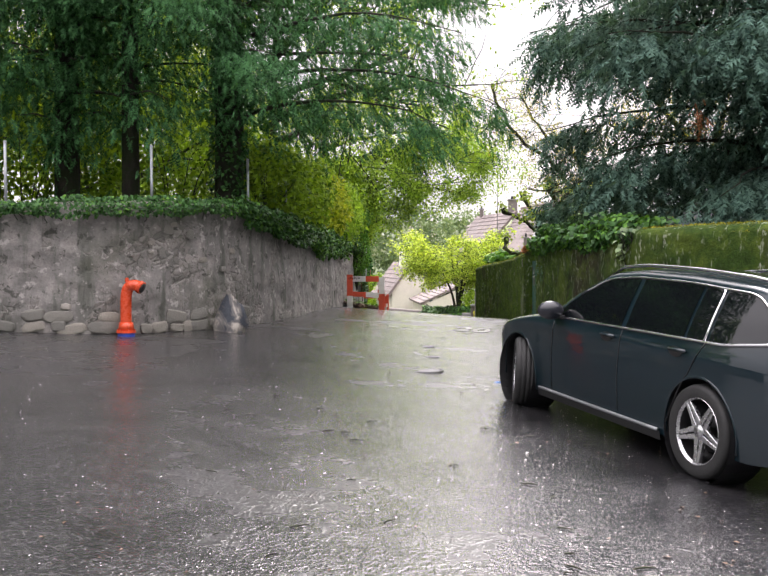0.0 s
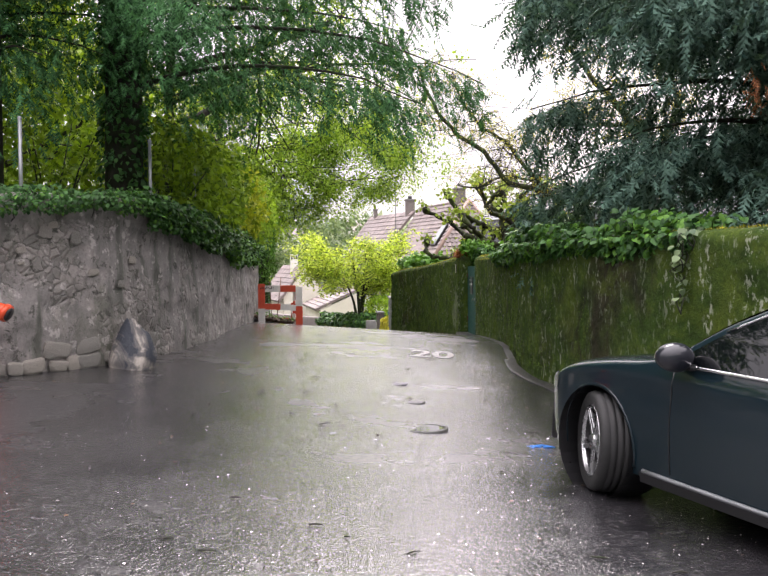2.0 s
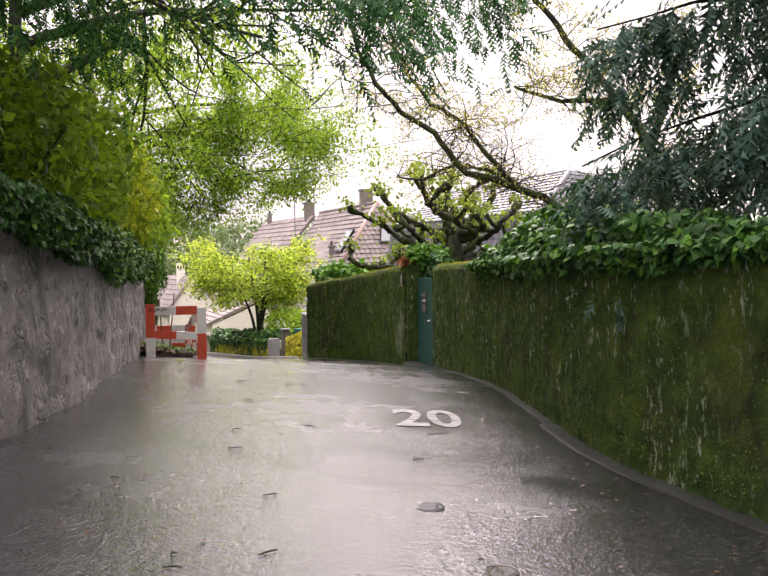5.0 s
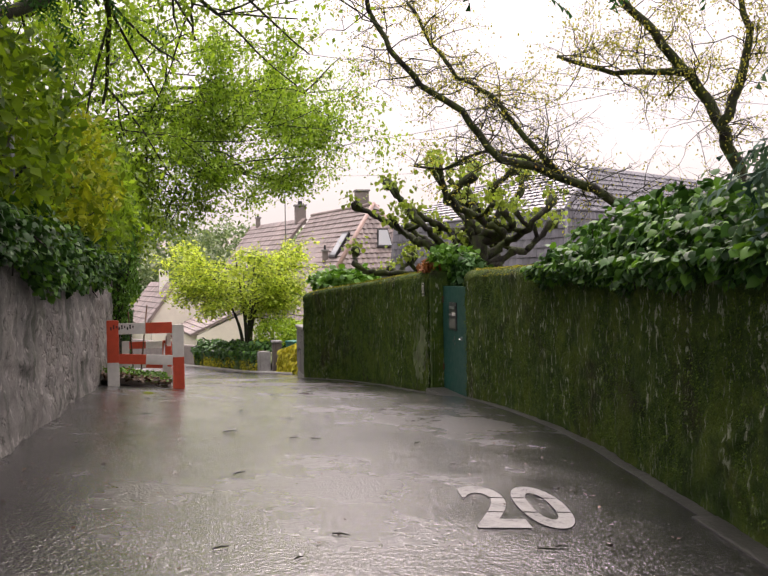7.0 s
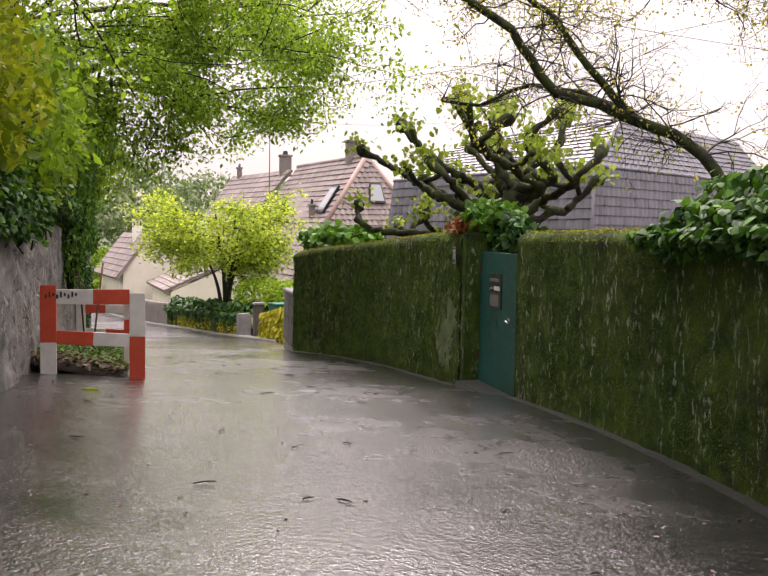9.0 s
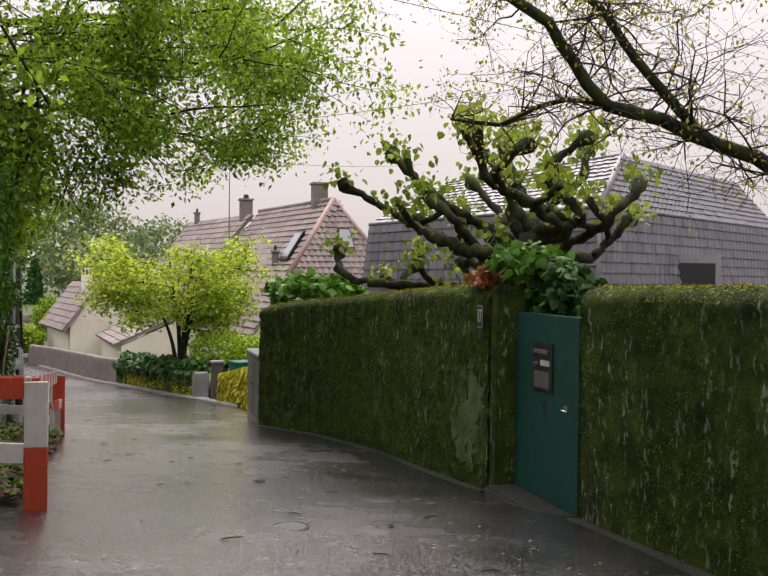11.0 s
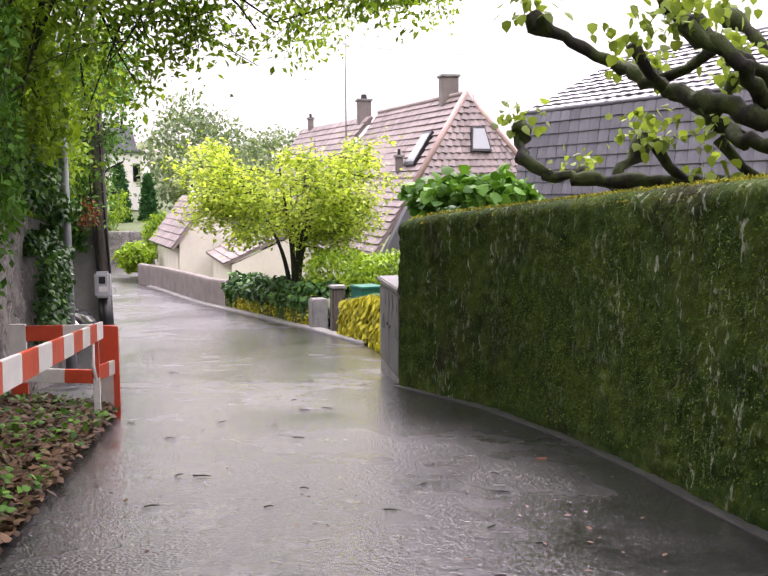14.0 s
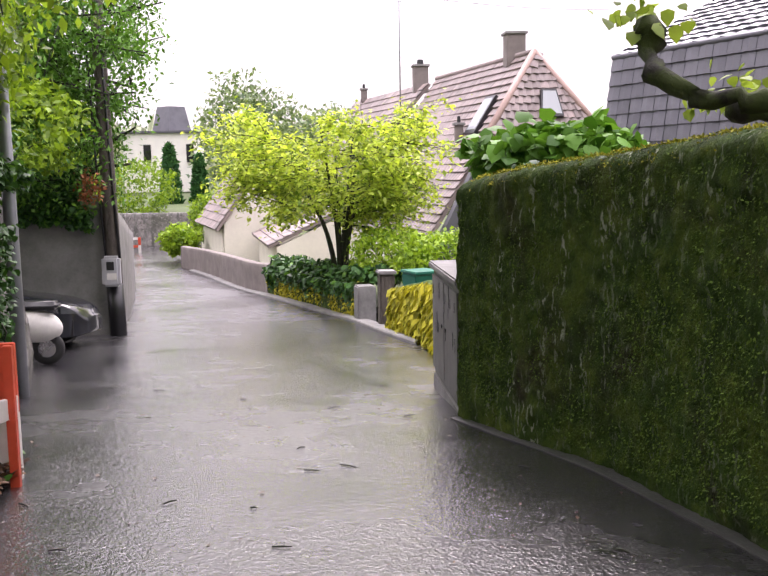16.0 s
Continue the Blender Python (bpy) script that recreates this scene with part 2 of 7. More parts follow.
def bark_mat(name, dark, light, moss=None):
    k = Mat(name, dark, 0.9)
    r, f = k.noise(9.0, 6, 0.7, (1, 1, 0.25), 0.5), k.noise(45.0, 4, 0.7)
    c = k.ramp(r, [(0.35, dark), (0.7, light)])
    if moss:
        c = k.mix(k.ramp(k.noise(4.0, 5, 0.65), [(0.42, 0.0), (0.55, 0.9)]), c, moss)
    k.color(c)
    k.bump(r, 0.8, 0.03).bump(f, 0.4, 0.008)
    return k.m


def tile_mat(name, tones, rough=0.55):
    k = Mat(name, tones[1], rough)
    n = len(tones) - 1
    c = k.ramp(k.math("FRACT", k.math("ADD", k.island(), k.each())), [(i / n, t) for i, t in enumerate(tones)])
    f = k.noise(1.1, 4, 0.6)
    k.color(k.mix(k.ramp(f, [(0.4, 0.0), (0.75, 0.5)]), c, tuple(v * 0.6 for v in tones[0])))
    k.bump(k.noise(40.0, 3), 0.2, 0.006)
    return k.m


def glass_mat(name, tint=(0.004, 0.005, 0.006), rough=0.02):
    k = Mat(name, tint, rough, 0.0, 0.5)
    return k.m


def car_paint_mat(name, base):
    k = Mat(name, base, 0.35, 0.0, 0.1)
    f = k.noise(900.0, 2)
    k.color(k.mix(k.ramp(f, [(0.4, 0.0), (0.7, 0.35)]), base, tuple(c * 1.9 for c in base)))
    k.coat(1.0, 0.03)
    return k.m


M = dict(
    lens=glass_mat("clear_lamp_cover", (0.07, 0.075, 0.08), 0.04),
    puddle=glass_mat("standing_water", (0.02, 0.02, 0.021), 0.03),
    asphalt=asphalt_mat(), mossy=moss_wall_mat(), render=stone_wall_mat(), stone=stone_mat(),
    bark=bark_mat("dark_bark", (0.014, 0.012, 0.010), (0.055, 0.047, 0.038), (0.020, 0.030, 0.010)),
    bark_moss=bark_mat("mossy_bark", (0.007, 0.006, 0.005), (0.022, 0.019, 0.014), (0.042, 0.060, 0.010)),
    wood=bark_mat("weathered_wood", (0.05, 0.042, 0.034), (0.15, 0.13, 0.11)),
    conifer=leaf_mat("conifer_needles", (0.012, 0.046, 0.018), (0.062, 0.165, 0.060), 0.7, 0.28, None, 0.12),
    conifer_blue=leaf_mat("cypress_sprays", (0.017, 0.048, 0.038), (0.105, 0.185, 0.146), 0.7, 0.26, None, 0.15),
    understory=leaf_mat("woodland_leaves", (0.06, 0.13, 0.010), (0.21, 0.33, 0.025), 0.5, 0.5),
    broad=leaf_mat("spring_leaves", (0.08, 0.16, 0.012), (0.27, 0.42, 0.045), 0.5, 0.55),
    young=leaf_mat("unfolding_leaves", (0.22, 0.22, 0.03), (0.42, 0.42, 0.08), 0.5, 0.5, (0.36, 0.20, 0.07)),
    yellow=leaf_mat("golden_leaves", (0.11, 0.18, 0.010), (0.34, 0.39, 0.025), 0.5, 0.5),
    maple=leaf_mat("maple_leaves", (0.12, 0.22, 0.02), (0.47, 0.57, 0.09), 0.5, 0.55),
    lime=leaf_mat("young_lime_leaves", (0.13, 0.19, 0.03), (0.27, 0.37, 0.07), 0.45, 0.45),
    ivy=leaf_mat("ivy_leaves", (0.012, 0.045, 0.010), (0.045, 0.120, 0.028), 0.5, 0.15, None, 0.25),
    ivy_light=leaf_mat("young_ivy_leaves", (0.035, 0.11, 0.012), (0.11, 0.25, 0.035), 0.5, 0.3, None, 0.25),
    hedge=leaf_mat("hedge_leaves", (0.09, 0.18, 0.012), (0.28, 0.42, 0.03), 0.45, 0.4),
    red_leaf=leaf_mat("reddish_leaves", (0.13, 0.04, 0.015), (0.26, 0.10, 0.04), 0.5, 0.3),
    rusty=leaf_mat("withered_needles", (0.10, 0.035, 0.012), (0.26, 0.11, 0.045), 0.7, 0.2),
    litter=leaf_mat("leaf_litter", (0.034, 0.019, 0.010), (0.105, 0.060, 0.030), 0.6, 0.05),
    soil=plain("dark_soil", (0.045, 0.033, 0.022), 0.95, grain=25, vary=0.5, bump=0.6),
    concrete=plain("grey_concrete", (0.24, 0.235, 0.225), 0.85, grain=22, vary=0.35, bump=0.3),
    kerb=plain("wet_kerb_stone", (0.045, 0.046, 0.042), 0.45, grain=30, vary=0.35, bump=0.3),
    gutter=plain("wet_gutter_concrete", (0.050, 0.049, 0.047), 0.34, grain=34, vary=0.4, bump=0.3),
    plaster=plain("rough_plaster", (0.20, 0.175, 0.16), 0.9, grain=18, vary=0.3, bump=0.35),
    cream=plain("cream_render", (0.72, 0.68, 0.58), 0.85, grain=9, vary=0.12, bump=0.1),
    white_wall=plain("white_render", (0.78, 0.76, 0.71), 0.85, grain=9, vary=0.1, bump=0.1),
    grey_wall=plain("dark_grey_cladding", (0.10, 0.10, 0.115), 0.7, grain=9, vary=0.2),
    red=plain("red_barrier_paint", (0.58, 0.075, 0.03), 0.45, grain=20, vary=0.25, bump=0.05),
    white=plain("white_barrier_paint", (0.68, 0.66, 0.62), 0.5, grain=20, vary=0.2, bump=0.05),
    hydrant=plain("orange_red_enamel", (0.62, 0.07, 0.02), 0.28, grain=15, vary=0.25, bump=0.03),
    blue_paint=plain("blue_spray_paint", (0.02, 0.20, 0.62), 0.5),
    blue=plain("blue_enamel", (0.03, 0.06, 0.35), 0.4),
    door=plain("dark_green_door_paint", (0.006, 0.075, 0.062), 0.6, grain=12, vary=0.25, bump=0.03),
    steel=plain("galvanised_steel", (0.30, 0.31, 0.32), 0.45, 0.7, grain=15, vary=0.25, bump=0.05),
    rust=plain("rusty_steel", (0.12, 0.06, 0.035), 0.8, 0.3, grain=30, vary=0.5, bump=0.2),
    chrome=plain("polished_metal", (0.75, 0.75, 0.76), 0.12, 1.0, grain=8, vary=0.05, bump=0),
    alloy=plain("alloy_silver", (0.50, 0.50, 0.51), 0.28, 0.9, grain=12, vary=0.1, bump=0),
    rubber=plain("tyre_rubber", (0.018, 0.018, 0.018), 0.7, grain=60, vary=0.3, bump=0.1),
    black=plain("black_plastic", (0.012, 0.012, 0.013), 0.35, grain=40, vary=0.2, bump=0.02),
    box_grey=plain("pale_grey_enamel", (0.40, 0.40, 0.42), 0.5, grain=14, vary=0.2, bump=0.03),
    cabinet=plain("weathered_cabinet_grey", (0.16, 0.157, 0.148), 0.75, grain=16, vary=0.35, bump=0.2),
    plate_grey=plain("dull_grey_metal", (0.045, 0.045, 0.05), 0.4, 0.3, grain=14, vary=0.25, bump=0.03),
    bin=plain("green_bin_plastic", (0.005, 0.14, 0.095), 0.45, grain=12, vary=0.15, bump=0),
    clay=tile_mat("clay_roof_tiles", [(0.15, 0.12, 0.11), (0.26, 0.21, 0.195), (0.21, 0.175, 0.165), (0.31, 0.245, 0.225)], 0.5),
    clay_ridge=plain("orange_ridge_tiles", (0.33, 0.23, 0.195), 0.6, grain=14, vary=0.25, bump=0.1),
    slate=tile_mat("dark_slate_tiles", [(0.085, 0.085, 0.10), (0.14, 0.14, 0.16), (0.11, 0.11, 0.13)], 0.42),
    paint=worn_paint_mat(), boulder=boulder_mat(),
    car=car_paint_mat("dark_blue_grey_car_paint", (0.004, 0.012, 0.017)),
    car_black=car_paint_mat("black_car_paint", (0.012, 0.013, 0.018)),
    glass=glass_mat("dark_car_glass"),
    pane=glass_mat("window_pane", (0.30, 0.32, 0.33), 0.05),
    moss=leaf_mat("moss_tufts", (0.018, 0.042, 0.007), (0.090, 0.150, 0.019), 0.9, 0.15),
    # yellower moss for wall tops; the light from above is part of its colour
    moss_crest=leaf_mat("light_tinted_crest_moss", (0.11, 0.12, 0.010), (0.30, 0.29, 0.025), 0.9, 0.15),
    moss_yellow=leaf_mat("yellow_hanging_moss", (0.18, 0.18, 0.010), (0.44, 0.41, 0.03), 0.8, 0.25),
    # distance haze is mixed into this pale green
    hill=leaf_mat("haze_tinted_hill_woods", (0.26, 0.30, 0.22), (0.38, 0.42, 0.30), 0.9, 0.1),
    grass=plain("rough_grass", (0.07, 0.10, 0.03), 0.95, grain=20, vary=0.5, bump=0.6),
    willow=leaf_mat("willow_leaves", (0.10, 0.16, 0.09), (0.20, 0.27, 0.14), 0.6, 0.3),
    patch=plain("bare_lichened_render", (0.11, 0.145, 0.060), 0.9, grain=30, vary=0.75, bump=0.5),
    tail=plain("red_lamp_glass", (0.35, 0.01, 0.01), 0.1),
    brick=plain("brown_brick", (0.20, 0.09, 0.055), 0.8, grain=12, vary=0.3),
)


# ---- helpers for meshes ----
def mesh_from(name, verts, faces, mat=None, smooth=False):
    me = bpy.data.meshes.new(name)
    me.from_pydata([tuple(v) for v in verts], [], faces)
    me.update()
    if mat:
        me.materials.append(mat)
    if smooth:
        me.polygons.foreach_set("use_smooth", [True] * len(me.polygons))
    return me


def fast_mesh(name, verts, tris, mat):
    """A large mesh of triangles or quads straight from arrays."""
    verts, tris = np.asarray(verts, np.float32), np.asarray(tris, np.int32)
    n, k = tris.shape
    me = bpy.data.meshes.new(name)
    me.vertices.add(len(verts))
    me.vertices.foreach_set("co", verts.ravel())
    me.loops.add(n * k)
    me.loops.foreach_set("vertex_index", tris.ravel())
    me.polygons.add(n)
    me.polygons.foreach_set("loop_start", np.arange(0, n * k, k, dtype=np.int32))
    me.update(calc_edges=True)
    me.materials.append(mat)
    return me


def thing(name, place=(0, 0, 0), turn=0.0, label="", category="", group="", kind=""):
    """An Empty at the base of a thing, which parents its parts."""
    ob = new(name)
    ob.empty_display_size = 0.2
    ob.matrix_basis = pose(*place, 0, 0, turn)
    return tagged(ob, label, category, group, kind)


def part(name, bm, material, parent, label="", smooth=False, bevel=0.0, place=None):
    """Links a bmesh, or a mesh, as one object under a thing or a part."""
    if isinstance(bm, bpy.types.Mesh):
        me = bm
    else:
        if bevel:
            bmesh.ops.bevel(bm, geom=bm.edges[:], offset=bevel, segments=2, affect="EDGES", clamp_overlap=True)
        me = bpy.data.meshes.new(name)
        bm.to_mesh(me)
        bm.free()
        if material:
            me.materials.append(material)
        if smooth:
            me.polygons.foreach_set("use_smooth", [True] * len(me.polygons))
    ob = new(name, me)
    ob.parent = parent
    if place is not None:
        ob.matrix_basis = place
    if label:
        ob["label"] = label
    return ob


def bm_box(x0, x1, y0, y1, z0, z1, bm=None):
    bm = bm or bmesh.new()
    r = bmesh.ops.create_cube(bm, size=1)
    for v in r["verts"]:
        v.co = Vector((x0 + (v.co.x + 0.5) * (x1 - x0), y0 + (v.co.y + 0.5) * (y1 - y0), z0 + (v.co.z + 0.5) * (z1 - z0)))
    return bm


def bm_cyl(r0, r1, z0, z1, seg=20, bm=None, m=None):
    bm = bm or bmesh.new()
    r = bmesh.ops.create_cone(bm, cap_ends=True, segments=seg, radius1=r0, radius2=r1, depth=z1 - z0)
    for v in r["verts"]:
        v.co.z += (z0 + z1) / 2
        if m is not None:
            v.co = m @ v.co
    return bm


def tube_arrays(points, radii, seg=8):
    """Vertices and quads of a tapered tube along points."""
    p = [Vector(q) for q in points]
    vs, fs = [], []
    ref = Vector((0.13, 0.31, 0.94))
    for i, q in enumerate(p):
        d = (p[min(i + 1, len(p) - 1)] - p[max(i - 1, 0)]).normalized()
        a = d.cross(ref)
        if a.length < 1e-3:
            a = d.cross(Vector((1, 0, 0)))
        a.normalize()
        b = d.cross(a)
        for k in range(seg):
            w = 2 * math.pi * k / seg
            vs.append(q + (a * math.cos(w) + b * math.sin(w)) * radii[i])
    for i in range(len(p) - 1):
        for k in range(seg):
            fs.append((i * seg + k, i * seg + (k + 1) % seg, (i + 1) * seg + (k + 1) % seg, (i + 1) * seg + k))
    return vs, fs


def tubes(name, runs, mat, seg=8, parent=None, label="", caps=True):
    vs, fs = [], []
    for pts, rad in runs:
        v, f = tube_arrays(pts, rad, seg)
        o = len(vs)
        vs += v
        fs += [tuple(i + o for i in q) for q in f]
        if caps:
            fs.append(tuple(o + k for k in range(seg))[::-1])
            fs.append(tuple(o + len(v) - seg + k for k in range(seg)))
    me = mesh_from(name, vs, fs, mat, True)
    ob = new(name, me)
    if parent:
        ob.parent = parent
    if label:
        ob["label"] = label
    return ob


def smooth_line(pts, step=0.5):
    """Catmull-Rom through points, at about even steps."""
    p = [np.array(q, float) for q in pts]
    p = [2 * p[0] - p[1]] + p + [2 * p[-1] - p[-2]]
    out = []
    for i in range(1, len(p) - 2):
        n = max(1, int(np.linalg.norm(p[i + 1] - p[i]) / step))
        for k in range(n):
            t = k / n
            out.append(0.5 * (2 * p[i] + (p[i + 1] - p[i - 1]) * t + (2 * p[i - 1] - 5 * p[i] + 4 * p[i + 1] - p[i + 2]) * t * t + (3 * p[i] - p[i - 1] - 3 * p[i + 1] + p[i + 2]) * t ** 3))
    out.append(p[-2])
    return [tuple(float(c) for c in q) for q in out]


RNG = np.random.default_rng(7)


def scatter(template, faces, places, sizes, tilt, heading=None, droop=None):
    """Copies of a small shape at places, turned at random: vertices and faces of the whole.
    tilt: how far they lean off level; droop: a fixed lean downwards along their own x."""
    template, faces, places = np.asarray(template, float), np.asarray(faces, int), np.asarray(places, float)
    n = len(places)
    yaw = RNG.uniform(0, 2 * math.pi, n) if heading is None else heading
    pitch = RNG.normal(0, tilt, n) if droop is None else droop + RNG.normal(0, tilt, n)
    roll = RNG.normal(0, tilt, n)
    cy, sy, cp, sp, cr, sr = np.cos(yaw), np.sin(yaw), np.cos(pitch), np.sin(pitch), np.cos(roll), np.sin(roll)
    rz = np.stack([np.stack([cy, -sy, 0 * cy], -1), np.stack([sy, cy, 0 * cy], -1), np.stack([0 * cy, 0 * cy, 1 + 0 * cy], -1)], 1)
    ry = np.stack([np.stack([cp, 0 * cp, sp], -1), np.stack([0 * cp, 1 + 0 * cp, 0 * cp], -1), np.stack([-sp, 0 * cp, cp], -1)], 1)
    rx = np.stack([np.stack([1 + 0 * cr, 0 * cr, 0 * cr], -1), np.stack([0 * cr, cr, -sr], -1), np.stack([0 * cr, sr, cr], -1)], 1)
    turn = rz @ ry @ rx
    v = np.einsum("nij,kj->nki", turn, template) * np.asarray(sizes, float)[:, None, None] + places[:, None, :]
    f = faces[None] + (np.arange(n) * len(template))[:, None, None]
    return v.reshape(-1, 3), f.reshape(-1, faces.shape[1])


LEAF_V = [(0, 0, 0), (0.45, 0.28, 0.05), (1.0, 0, -0.08), (0.45, -0.28, 0.05)]
LEAF_F = [(0, 1, 2), (0, 2, 3)]
LOBED_V = [(0, 0, 0), (0.15, 0.42, 0.02), (0.55, 0.40, 0.0), (1.0, 0, -0.12), (0.55, -0.40, 0.0), (0.15, -0.42, 0.02), (0.4, 0, 0.07)]
LOBED_F = [(6, 0, 1), (6, 1, 2), (6, 2, 3), (6, 3, 4), (6, 4, 5), (6, 5, 0)]
SPRIG_V, SPRIG_F = [(0, 0.016, 0), (0, -0.016, 0), (1.0, 0, -0.12)], [(0, 1, 2)]
for s_k in range(9):
    s_x, s_d, s_l = 0.06 + 0.096 * s_k, (1 if s_k % 2 else -1), 0.40 * (1 - 0.07 * s_k)
    s_c, s_s = math.cos(0.75), math.sin(0.75) * s_d
    s_o = len(SPRIG_V)
    SPRIG_V += [(s_x, 0, -0.01 * s_k), (s_x + 0.15, 0, -0.016 * s_k), (s_x + s_l * s_c, s_l * s_s, -0.06 - 0.016 * s_k)]
    SPRIG_F += [(s_o, s_o + 1, s_o + 2)]


def foliage(name, places, sizes, mat, parent=None, shape="leaf", tilt=0.7, droop=None, heading=None, label=""):
    v, f = {"leaf": (LEAF_V, LEAF_F), "lobed": (LOBED_V, LOBED_F), "sprig": (SPRIG_V, SPRIG_F)}[shape]
    vs, fs = scatter(v, f, places, sizes, tilt, heading, droop)
    ob = new(name, fast_mesh(name, vs, fs, mat))
    if parent:
        ob.parent = parent
    if label:
        ob["label"] = label
    ob["kind"] = "stuff"
    return ob


# ---- the lie of the land ----
GY = [-60, -2, 5, 8, 9.65, 14.5, 18, 20.5, 22.5, 24, 26.5, 29.4, 31.6, 33.4, 38.3, 46, 60, 90, 140]
GZ = [-.4, .12, .21, .29, .34, .47, .44, .38, .29, .13, -.1, -.38, -.55, -.73, -1.22, -1.9, -2.6, -2.9, -3.0]


def ground_z(x, y):
    y = np.asarray(y, float)
    z = sum(np.interp(y + d, GY, GZ) for d in (-0.8, 0.0, 0.8)) / 3
    c = np.interp(y, [-10, 0, 6, 20, 24, 30, 40], [0, -.03, -.055, -.075, -.075, -.03, 0.])
    return z + c * (np.clip(x, -6, 6) - 0.8)


def gz(x, y):
    return float(ground_z(x, y))


def ground_mesh():
    xs = np.concatenate([np.array([-3000, -900, -300, -120, -60, -35, -20]), np.arange(-14, 14.01, 0.5), np.array([20, 35, 60, 120, 300, 900, 3000])])
    ys = np.concatenate([np.array([-3000, -900, -300, -100, -45, -20]), np.arange(-12, 84.01, 0.5), np.array([95, 120, 160, 300, 900, 3000])])
    gx, gy = np.meshgrid(xs, ys)
    z = ground_z(gx, gy)
    nx, ny = len(xs), len(ys)
    idx = np.arange(nx * ny).reshape(ny, nx)
    q = np.stack([idx[:-1, :-1], idx[:-1, 1:], idx[1:, 1:], idx[1:, :-1]], -1).reshape(-1, 4)
    me = fast_mesh("ground", np.stack([gx, gy, z], -1).reshape(-1, 3), q, M["asphalt"])
    me.polygons.foreach_set("use_smooth", [True] * len(me.polygons))
    return me


tagged(new("ground", ground_mesh()), "wet dark asphalt lane with rough patches, running downhill", "road", kind="structure")


def strip(line, heights, thick, top_round, foot=0.25, batter=0.0, cols=7, rows=10, wob=0.03, side=1, step=0.25, flake=0.0, tuft=0.0):
    """A wall swept along a line in plan. side: +1 when its body lies to the right of the walk along the line."""
    pts = smooth_line([(p[0], p[1], h) for p, h in zip(line, heights)], step)
    vs, fs = [], []
    for i, (x, y, h) in enumerate(pts):
        a, b = pts[max(i - 1, 0)], pts[min(i + 1, len(pts) - 1)]
        d = Vector((b[0] - a[0], b[1] - a[1])).normalized()
        n = Vector((d.y, -d.x)) * side
        z0 = gz(x, y)
        sec = []
        for k in range(rows + 1):
            s = k / rows
            sec.append((batter * s, -foot + (h - z0 - top_round + foot) * s))
        for k in range(1, cols + 1):
            w = math.pi * k / (cols + 1)
            sec.append((batter + thick / 2 - thick / 2 * math.cos(w), h - z0 - top_round + top_round * math.sin(w)))
        sec.append((thick + batter, h - z0 - top_round))
        sec.append((thick + batter, (h - z0) * 0.4))
        sec.append((thick + batter, -foot))
        for u, v in sec:
            q = Vector((x + n.x * u, y + n.y * u, z0 + v))
            k = wob * (noise.noise(q * 1.3) + 0.5 * noise.noise(q * 4.0))
            if flake:
                f = noise.noise(q * 2.1 + Vector((3, 1, 7))) + 0.55 * noise.noise(q * 5.5) + 0.3 * noise.noise(q * 13.0)
                k += flake * (min(1.0, max(0.0, f * 5.0)) + 0.7 * noise.noise(q * 9.0) + 0.4 * noise.noise(q * 22.0))
            if tuft:
                k += tuft * (noise.noise(q * 9.0) + 0.7 * noise.noise(q * 19.0) + 0.45 * noise.noise(q * 38.0))
            q += Vector((n.x * k, n.y * k, 0.5 * k if v > 0.5 else 0))
            vs.append(q)
    prof = len(sec)
    for i in range(len(pts) - 1):
        for k in range(prof - 1):
            f = (i * prof + k, (i + 1) * prof + k, (i + 1) * prof + k + 1, i * prof + k + 1)
            fs.append(f if side < 0 else f[::-1])
    fs.append(tuple(range(prof)) if side > 0 else tuple(range(prof))[::-1])
    fs.append(tuple((len(pts) - 1) * prof + k for k in range(prof))[::-1] if side > 0 else tuple((len(pts) - 1) * prof + k for k in range(prof)))
    return vs, fs


def wall(name, line, heights, thick, mat, label, top_round=0.12, batter=0.0, wob=0.03, side=1, parent=None, rows=10, step=0.25, flake=0.0, tuft=0.0):
    vs, fs = strip(line, heights, thick, top_round, batter=batter, wob=wob, side=side, rows=rows, step=step, flake=flake, tuft=tuft)
    ob = new(name, mesh_from(name, vs, fs, mat, True))
    if parent:
        ob.parent = parent
    return tagged(ob, label, "wall", kind="structure")


# ---- walls along the lane ----
RIGHT_A = [(9.5, 5.6), (6.2, 7.2), (4.3, 8.6), (3.25, 10.2), (2.75, 12.2), (2.64, 13.6), (2.8, 14.9), (3.05, 16.5), (3.27, 17.9), (3.42, 19.9), (3.42, 22.45)]
wall("wall_east", RIGHT_A, [2.1, 2.1, 2.1, 2.08, 2.05, 2.05, 2.02, 2.0, 1.98, 1.94, 1.90], 0.36, M["mossy"],
     "tall rendered garden wall covered in green moss, damp at its foot", side=1, rows=44, step=0.05, tuft=0.017)
RIGHT_B = [(3.28, 23.98), (3.22, 25.4), (3.16, 27.6), (2.84, 29.7), (2.45, 30.8), (2.17, 31.62)]
wall("wall_east_lower", RIGHT_B, [1.90, 1.86, 1.76, 1.62, 1.53, 1.43], 0.34, M["mossy"],
     "mossy rendered garden wall with a rounded top, running downhill", side=1, rows=64, step=0.028, tuft=0.022)
